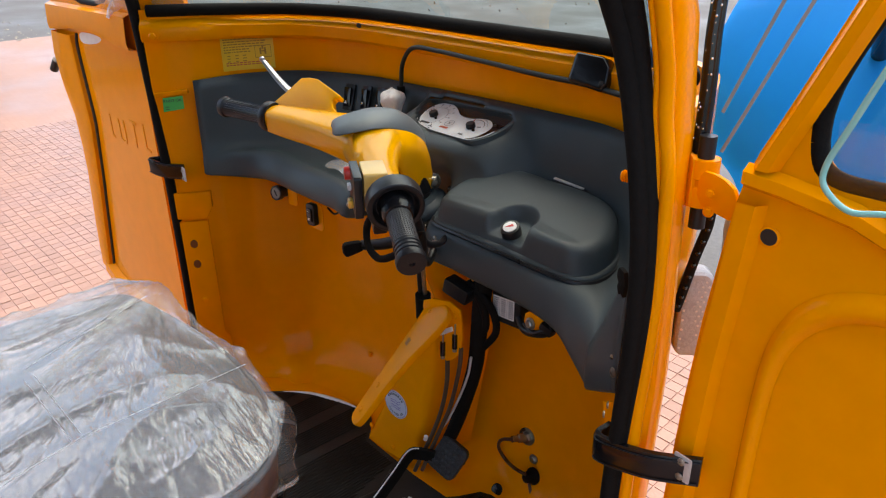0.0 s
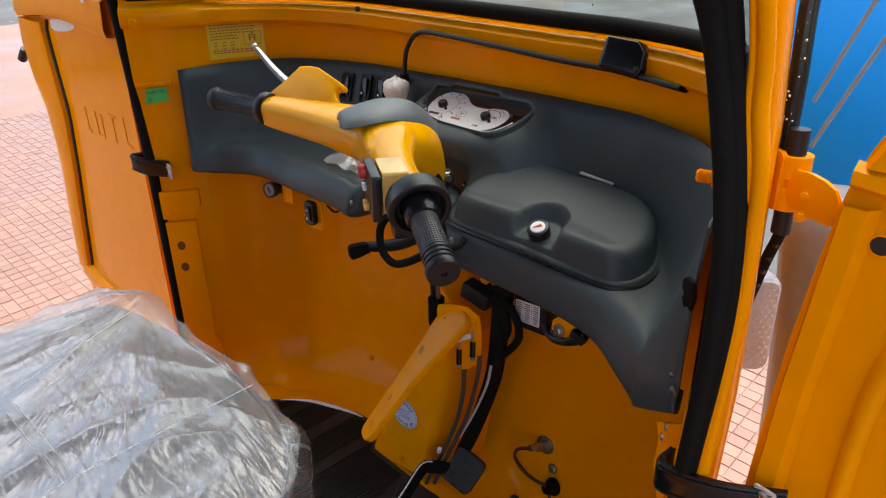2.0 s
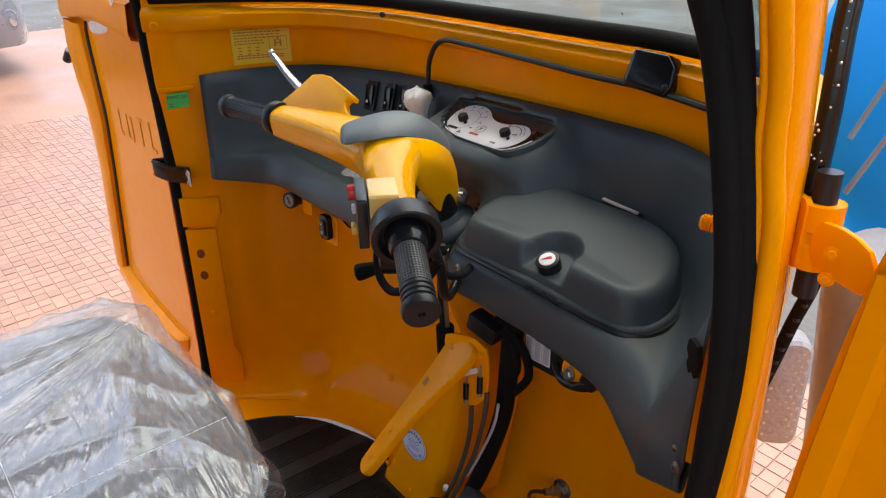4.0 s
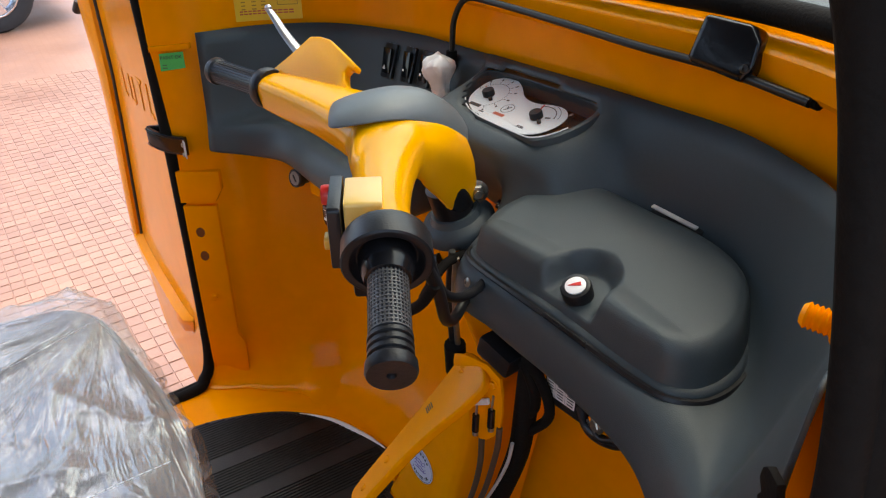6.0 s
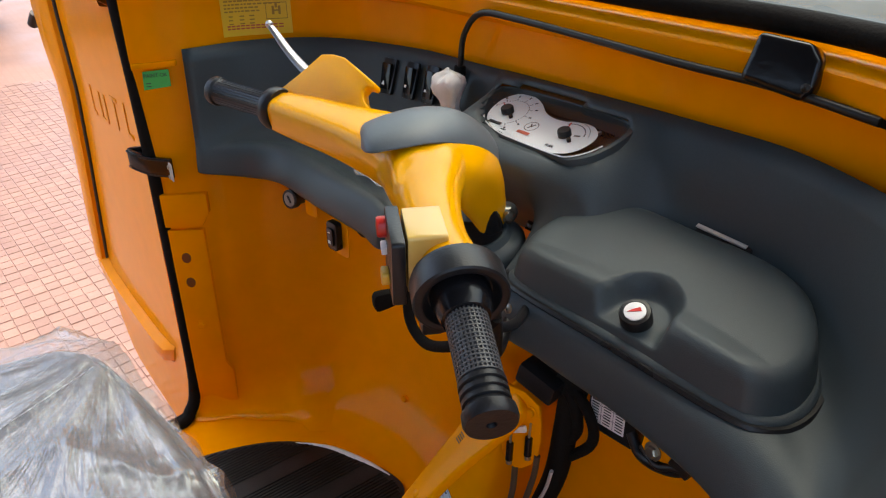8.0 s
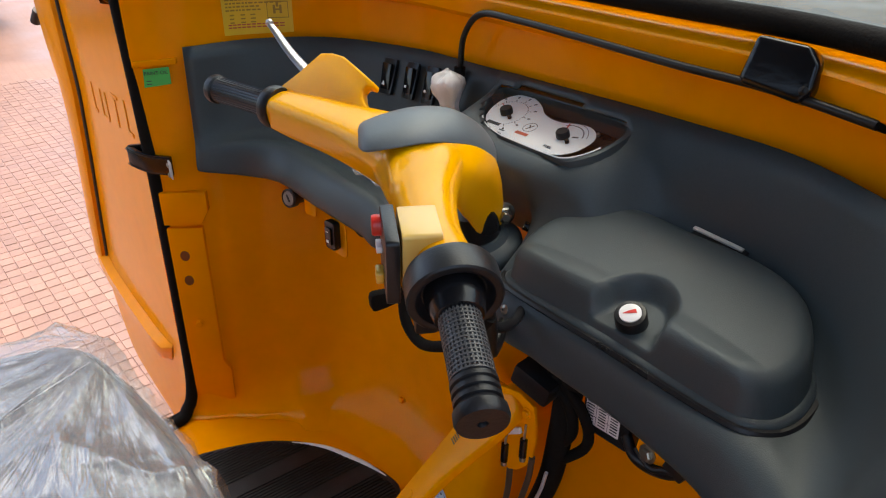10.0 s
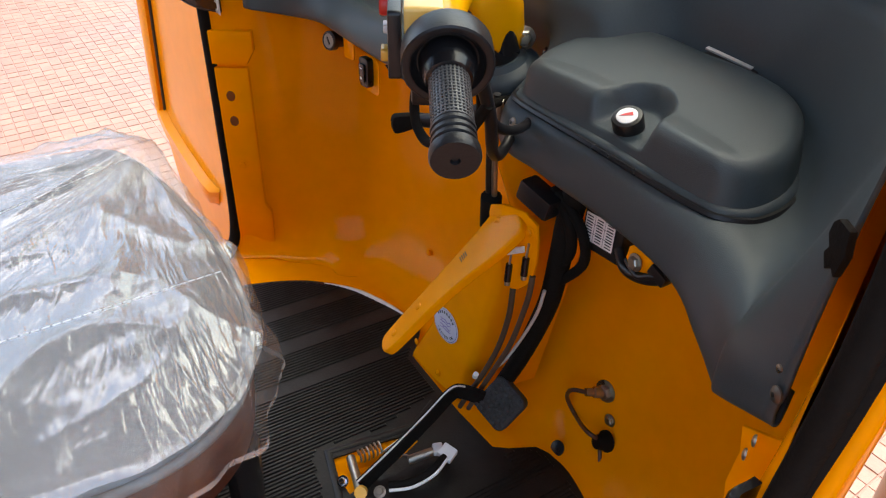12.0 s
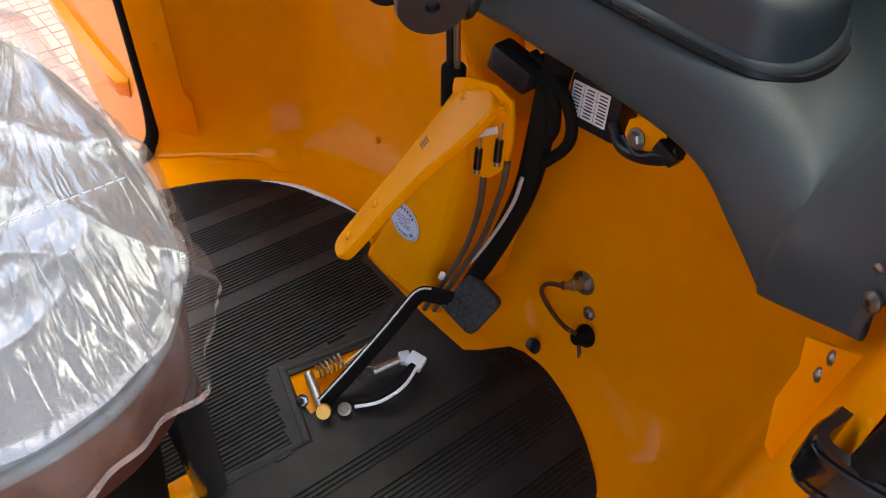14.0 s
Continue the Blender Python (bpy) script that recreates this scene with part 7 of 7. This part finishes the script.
# White plate drawn for the bright daylight seen through the door's slot.
slab("upper_slot_glare", chaikin([(-1.085, 1.198), (-1.085, 1.224), (-1.0, 1.228), (-0.895, 1.224), (-0.93, 1.208), (-1.02, 1.198)], 2, True), 0.004, frame_xy((0, LY - 0.0005, 0), (1, 0, 0), (0, 0, 1)) @ Matrix.Rotation(math.pi, 4, 'X') @ Matrix.Scale(-1, 4, (0, 1, 0)), BAREGLARE, ldoor)
mesh_object("upper_rail", *grid([[(x, LY - 0.0005, z), (x, LY - 0.017, z + 0.003), (x, LY - 0.020, z + 0.018), (x, LY - 0.016, 1.285), (x, LY - 0.0005, 1.292)] for x, z in ((-1.296, 1.216), (-1.20, 1.222), (-1.10, 1.230), (-0.95, 1.233), (-0.86, 1.228), (-0.74, 1.216), (-0.67, 1.214))]), YELLOW, ldoor, 40)
tube("stop_pin", [(-1.335, LY - 0.008, 1.128), (-1.358, LY - 0.016, 1.100)], 0.012, BLACK, ldoor, 10)

# loose protective film hanging below the side door's window
random.seed(23)
lf_rows = [[(-0.845 + 0.026 * i + random.uniform(-0.004, 0.004), LY - 0.006 - 0.010 * random.random() - 0.012 * math.sin(i * 0.9 + j), 1.355 - 0.016 * j + random.uniform(-0.003, 0.003) + 0.012 * (j == 4) * math.sin(i * 1.3)) for i in range(9)] for j in range(5)]
loose = mesh_object("window_film", *grid(lf_rows), FILM, ldoor, 15, "loose crumpled protective film")

# ---- wing mirror with its blue film ----
mir = thing("wing_mirror", (0.63, 0.06, 1.25), "round wing mirror under blue protective film on a black arm", "mirror")
tube("arm", spline([(0.632, 0.040, 1.225), (0.630, 0.045, 1.29), (0.626, 0.050, 1.35), (0.628, 0.056, 1.385), (0.652, 0.066, 1.405), (0.72, 0.09, 1.41)], 8), 0.0075, GLOSSBLACK, mir, 14)
for a, b in (((0.648, 0.052, 1.236), (0.706, 0.085, 1.40)), ((0.642, 0.055, 1.272), (0.680, 0.085, 1.40))):
    ln = [Vector(a).lerp(Vector(b), k / 20) for k in range(21)]
    tube("stay", ln, 0.0018, GREYPLASTIC, mir, 8)
MC = Vector((0.655, 0.40, 1.275))
MN = (Vector((0.90, -0.55, 1.41)) - MC + Vector((0, 0, 0.5))).normalized()
MF = axis_frame(MC, MN)
mrow = []
random.seed(21)
jag = [1 + random.uniform(-0.012, 0.012) for _ in range(96)]
for s, h in ((0.0, 0.030), (0.25, 0.029), (0.5, 0.024), (0.75, 0.014), (0.93, 0.003), (1.0, -0.004)):
    mrow.append([MF @ Vector((0.195 * s * (1 + (jag[j] - 1) * (s > 0.9)) * math.cos(2 * math.pi * j / 96), 0.22 * s * (1 + (jag[j] - 1) * (s > 0.9)) * math.sin(2 * math.pi * j / 96), h)) for j in range(96)])
mesh_object("film", *grid(mrow, close_v=True), BLUEFILM, mir, 60, "bright blue protective film")
lathe("rim", [(0.186, -0.006), (0.190, -0.004), (0.190, -0.010), (0.186, -0.012)], MF, BLACK, mir, 64)
tube("bracket", [MC - MN * 0.03, (0.70, 0.24, 1.40), (0.715, 0.095, 1.41)], 0.010, GLOSSBLACK, mir, 12)
random.seed(31)
v, f = [], []
for k in range(70):
    if k < 26:
        u = random.random()
        c = Vector((0.632, 0.040, 1.232)).lerp(Vector((0.627, 0.052, 1.37)), u) + Vector((random.uniform(-0.005, 0.005), -0.007, 0))
        nn = Vector((0, -1, 0))
    else:
        a, r = random.uniform(0, 6.28), 0.16 * random.random() ** 0.5
        c = MF @ Vector((r * math.cos(a), r * math.sin(a), 0.03 - 0.9 * r * r))
        nn = MN
    rr = random.uniform(0.0004, 0.0013)
    M = axis_frame(c, nn)
    gv, gf = grid([[M @ Vector((q[0], q[1], h)) for q in circle2(rr * s, 8)] for s, h in ((1, 0), (0.8, rr * 0.5), (0.35, rr * 0.75))], close_v=True, cap=True)
    o = len(v)
    v += gv
    f += [tuple(i + o for i in q) for q in gf]
tagged(mesh_object("droplets", v, f, CHROME, mir, 60), kind="stuff")

# front lamp housing and side lamp beyond the pillar
flamp = thing("side_lamp", (0.63, 0.16, 0.9), "silver honeycomb side lamp and grey mudguard at the body's front corner", "lamp")
tube("mudguard", spline([(0.655, 0.30, 0.70), (0.650, 0.28, 0.90), (0.640, 0.262, 1.06), (0.634, 0.255, 1.10), (0.632, 0.25, 1.13)], 6), lambda u: 0.070 - 0.02 * u ** 4, GREYPLASTIC, flamp, 24, 1.0, "grey plastic front mudguard")
LNF = frame_xy((0.612, 0.118, 1.02), (0.75, 0.66, 0), (-0.03, 0.0, 1))
slab("lens", round_rect(0.036, 0.110, 0.012), -0.030, LNF, mat("silver_honeycomb", (0.36, 0.40, 0.44), 0.3, 0.0, 220, 0.2, 0.5, 260), flamp, 0.008, "silver honeycomb lens", 35, 3)
lv, lf2 = [], []
for a in range(4):
    for b in range(15):
        c = LNF @ Vector((-0.012 + 0.007 * a + 0.0035 * (b % 2), -0.0435 + 0.0062 * b, -0.0012))
        M = axis_frame(c, LNF.to_3x3() @ Vector((0, 0, 1)))
        gv, gf = grid([[M @ Vector((q[0], q[1], h)) for q in circle2(rr, 6)] for rr, h in ((0.0024, 0.0), (0.0014, 0.0012))], close_v=True, cap=True)
        o = len(lv)
        lv += gv
        lf2 += [tuple(k + o for k in q) for q in gf]
tagged(mesh_object("beads", lv, lf2, BRUSHED, flamp, 30), kind="stuff")
rimp = spline([(0.622, 0.10, 1.175), (0.622, 0.10, 1.142), (0.613, 0.10, 1.103), (0.605, 0.10, 1.063), (0.598, 0.10, 1.03)], 8)
tube("rubber_rim", rimp, 0.0055, RUBBER, flamp, 10)
lv, lf2 = [], []
for q in rimp[::3]:
    gv, gf = grid([[Vector(q) + Vector((0.0026 * s * math.cos(a) + 0.003, -0.0055 + 0.002 * h, 0.0026 * s * math.sin(a))) for a in [k * math.pi / 4 for k in range(8)]] for s, h in ((1, 1), (0.9, -0.3), (0.4, -0.8))], close_v=True, cap=True)
    o = len(lv)
    lv += gv
    lf2 += [tuple(k + o for k in p) for p in gf]
tagged(mesh_object("studs", lv, lf2, GLOSSBLACK, flamp, 40), kind="stuff")

# outer wiper seen through the windscreen
ow = thing("windscreen_wiper", (0.22, 0.37, 1.33), "black wiper arm with a spring outside the windscreen", "wiper")
tube("arm", spline([(0.315, 0.350, 1.325), (0.27, 0.362, 1.345), (0.20, 0.355, 1.40), (0.12, 0.34, 1.47)], 6), 0.005, BLACK, ow, 8)
tube("spring", [Vector((0.285 - 0.05 * t + 0.0055 * math.cos(t * 90), 0.358 + 0.0055 * math.sin(t * 90), 1.336 + 0.030 * t)) for t in np.linspace(0, 1, 180)], 0.0013, STEEL, ow, 5)
v, f = [], []
random.seed(17)
for k in range(90):
    x = random.uniform(-0.45, 0.5)
    i = min(range(len(CURVE)), key=lambda q: abs(CURVE[q][0] - x) + (0 if CURVE[q][1] > 0.1 else 9))
    h = random.uniform(0.0, 0.25)
    p = CURVE[i] + NORMALS[i] * 0.018
    c = Vector((p[0] * (1 - 0.04 * h), p[1] - 0.15 * h + 0.004, 1.300 + 0.47 * h))
    rr = random.uniform(0.0008, 0.0026)
    M = axis_frame(c, (-NORMALS[i][0], -NORMALS[i][1], 0.3))
    gv, gf = grid([[M @ Vector((q[0], q[1], hh)) for q in circle2(rr * s, 7)] for s, hh in ((1, 0), (0.8, rr * 0.5), (0.3, rr * 0.75))], close_v=True, cap=True)
    o = len(v)
    v += gv
    f += [tuple(j + o for j in q) for q in gf]
tagged(mesh_object("raindrops", v, f, CHROME, window_1, 60), kind="stuff")

# ---- parked car across the paving ----
car = new("parked_car")
car.empty_display_size = 0.3
car.matrix_basis = GROUND @ Matrix.Translation((-6.85, -0.19, 0.0)) @ Matrix.Rotation(radians(96), 4, 'Z')
tagged(car, "grey family car parked at the edge of the paving", "car")


def car_part(name, verts, faces, material, smooth=40, label="", parent=None):
    ob = mesh_object(name, verts, faces, material, None, smooth, label)
    ob.parent = parent or car
    return ob


# the car's own frame: x along its length (nose at +x), y across, z up
secs = []
for x, w, zb, zh, zr, wr in ((-3.35, 0.70, 0.45, 0.95, 1.0, 0.5), (-3.2, 0.80, 0.30, 1.0, 1.25, 0.55), (-2.6, 0.84, 0.24, 1.02, 1.52, 0.58), (-1.8, 0.85, 0.22, 1.0, 1.58, 0.60), (-1.0, 0.85, 0.22, 0.98, 1.50, 0.60), (-0.45, 0.85, 0.22, 0.96, 1.12, 0.68), (0.1, 0.84, 0.24, 0.92, 0.98, 0.72), (0.45, 0.83, 0.22, 0.84, 0.88, 0.66), (0.64, 0.77, 0.22, 0.80, 0.84, 0.58), (0.72, 0.64, 0.25, 0.72, 0.76, 0.50)):
    ring = [(x, -w * 0.92, zb), (x, -w, zb + 0.15), (x, -w, zh - 0.12), (x, -w * 0.97, zh), (x, -wr, zr), (x, 0, zr + 0.03), (x, wr, zr), (x, w * 0.97, zh), (x, w, zh - 0.12), (x, w, zb + 0.15), (x, w * 0.92, zb)]
    secs.append(ring)
secs = [list(r) for r in zip(*[spline(c, 4) for c in zip(*secs)])]
car_part("body", *grid(secs, close_v=True, cap=True), CARGREY)
for x in (0.0, -2.45):
    for sy in (-1, 1):
        M = axis_frame((x, sy * 0.74, 0.33), (0, sy, 0))
        wheel = car_part("wheel", *grid([[M @ Vector((r * math.cos(a), r * math.sin(a), h)) for a in [2 * math.pi * j / 36 for j in range(36)]] for r, h in ((0.20, 0.02), (0.22, 0.115), (0.27, 0.125), (0.315, 0.115), (0.33, 0.09), (0.33, -0.09), (0.2, -0.1))], close_v=True), TYRE, 40, "black tyre on alloy rim")
        rim = car_part("rim", *grid([[M @ Vector((r * math.cos(a), r * math.sin(a), h)) for a in [2 * math.pi * j / 36 for j in range(36)]] for r, h in ((0.215, 0.118), (0.205, 0.122), (0.19, 0.10), (0.18, 0.06), (0.0, 0.055))], close_v=True), CHROME, 40, "", wheel)
        for k in range(5):
            a = 2 * math.pi * k / 5
            R = Matrix.Rotation(a, 4, 'Z')
            vv, ff = grid([[M @ R @ Vector((u, w * s, h)) for w, s, h in ((wd, -1, 0.10), (wd, 1, 0.10), (wd * 0.8, 1, 0.118), (wd * 0.8, -1, 0.118))] for u, wd in ((0.03, 0.04), (0.11, 0.032), (0.195, 0.045))], close_v=True, cap=True)
            car_part("spoke", vv, ff, CHROME, 40, "", wheel)
        arch_rows = [[M @ Vector((r * math.cos(a), r * math.sin(a), h)) for a in np.linspace(0, math.pi, 20)] for r, h in ((0.345, 0.118), (0.375, 0.124), (0.385, 0.10))]
        car_part("arch", *grid(arch_rows), BLACK)
recess = car_part("lamp_recess", *grid([[(0.575 + r * 0.055 * math.cos(a), -0.800 - 0.012 * k, 0.44 + r * 0.085 * math.sin(a)) for a in [2 * math.pi * j / 20 for j in range(20)]] for r, k in ((1.0, 0.0), (1.0, 1.0), (0.85, 1.3), (0.80, 0.9), (0.0, 0.8))], close_v=True), CARGREY)
car_part("fog_lamp", *grid([[(0.585 + r * 0.032 * math.cos(a), -0.812 - 0.010 * k, 0.43 + r * 0.05 * math.sin(a)) for a in [2 * math.pi * j / 16 for j in range(16)]] for r, k in ((1.0, 0.0), (0.9, 1.0), (0.0, 1.3))], close_v=True), CHROME, 40, "", recess)

# litter and grit along the paving's edge
v, f = [], []
random.seed(41)
for k in range(420):
    x = random.gauss(-8.25, 0.12) if k < 300 else random.uniform(-9.8, -8.3)
    y = random.uniform(-1.0, 3.0)
    r = random.uniform(0.008, 0.03) * (1.6 if random.random() < 0.1 else 1)
    M = GROUND @ Matrix.Translation((x, y, (0.0 if x > -8.1 else -0.05) + r * 0.2)) @ Matrix.Rotation(random.uniform(0, 6), 4, 'Z') @ Matrix.Diagonal((r, r * random.uniform(0.5, 1), r * 0.4, 1))
    o = len(v)
    v += [M @ Vector(q) for q in ((1, 0, 0), (0.2, 0.9, 0), (-0.9, 0.3, 0), (-0.4, -0.9, 0), (0.1, 0.05, 1))]
    f += [(o, o + 1, o + 4), (o + 1, o + 2, o + 4), (o + 2, o + 3, o + 4), (o + 3, o, o + 4)]
grit = mesh_object("grit", v, f, mat("pale_grit", (0.30, 0.27, 0.22), 0.8, 0, 30, 0.4), None, 0)
tagged(grit, "grit and litter along the paving edge", "grit", kind="stuff")

# ---- paving blocks, last ----
PX, PY, GAP = 0.052, 0.0465, 0.0030


def block_verts(w, h, t=0.0022, b=0.0010):
    return [(-w, -h, 0), (w, -h, 0), (w, h, 0), (-w, h, 0), (-w + b, -h + b, t), (w - b, -h + b, t), (w - b, h - b, t), (-w + b, h - b, t)]


BF6 = [(4, 5, 6, 7), (0, 1, 5, 4), (1, 2, 6, 5), (2, 3, 7, 6), (3, 0, 4, 7)]
bme = bpy.data.meshes.new("paving_block")
bme.from_pydata(block_verts((PX - GAP) / 2, (PY - GAP) / 2), [], BF6)
bme.materials.append(PAVEPIECE)
v, f = [], []
random.seed(77)
count = 0
yaw = radians(3)
cy_, sy_ = math.cos(yaw), math.sin(yaw)
for i in range(-96, 14):
    for j in range(-26, 35):
        x, y = i * PX, j * PY
        gx, gy = cy_ * x - sy_ * y, sy_ * x + cy_ * y
        if gy > 1.60 or gx < -4.6:
            continue
        vis = (gx < -0.75 and -0.22 * abs(gx) - 0.35 < gy < 0.30 * abs(gx) + 0.25) or (gx > -0.5 and gy > 0.62)
        if not vis:
            continue
        dz = random.uniform(-0.0012, 0.0012)
        if -1.95 < gx < -1.20 and -0.40 < gy < 0.02 and count < 300:
            ob = new("paving_block", bme)
            ob.parent = pavement
            ob.matrix_basis = Matrix.Translation((gx, gy, 0.0005 + dz)) @ Matrix.Rotation(yaw + random.uniform(-0.01, 0.01), 4, 'Z')
            count += 1
        else:
            o = len(v)
            for q in block_verts((PX - GAP) / 2, (PY - GAP) / 2):
                v.append((gx + cy_ * q[0] - sy_ * q[1], gy + sy_ * q[0] + cy_ * q[1], q[2] + 0.0005 + dz))
            f += [tuple(k + o for k in q) for q in BF6]
me = bpy.data.meshes.new("paving_blocks")
me.from_pydata(v, [], f)
me.materials.append(PAVEBLOCK)
rest = new("paving_blocks", me)
rest.parent = pavement
tagged(rest, kind="stuff")
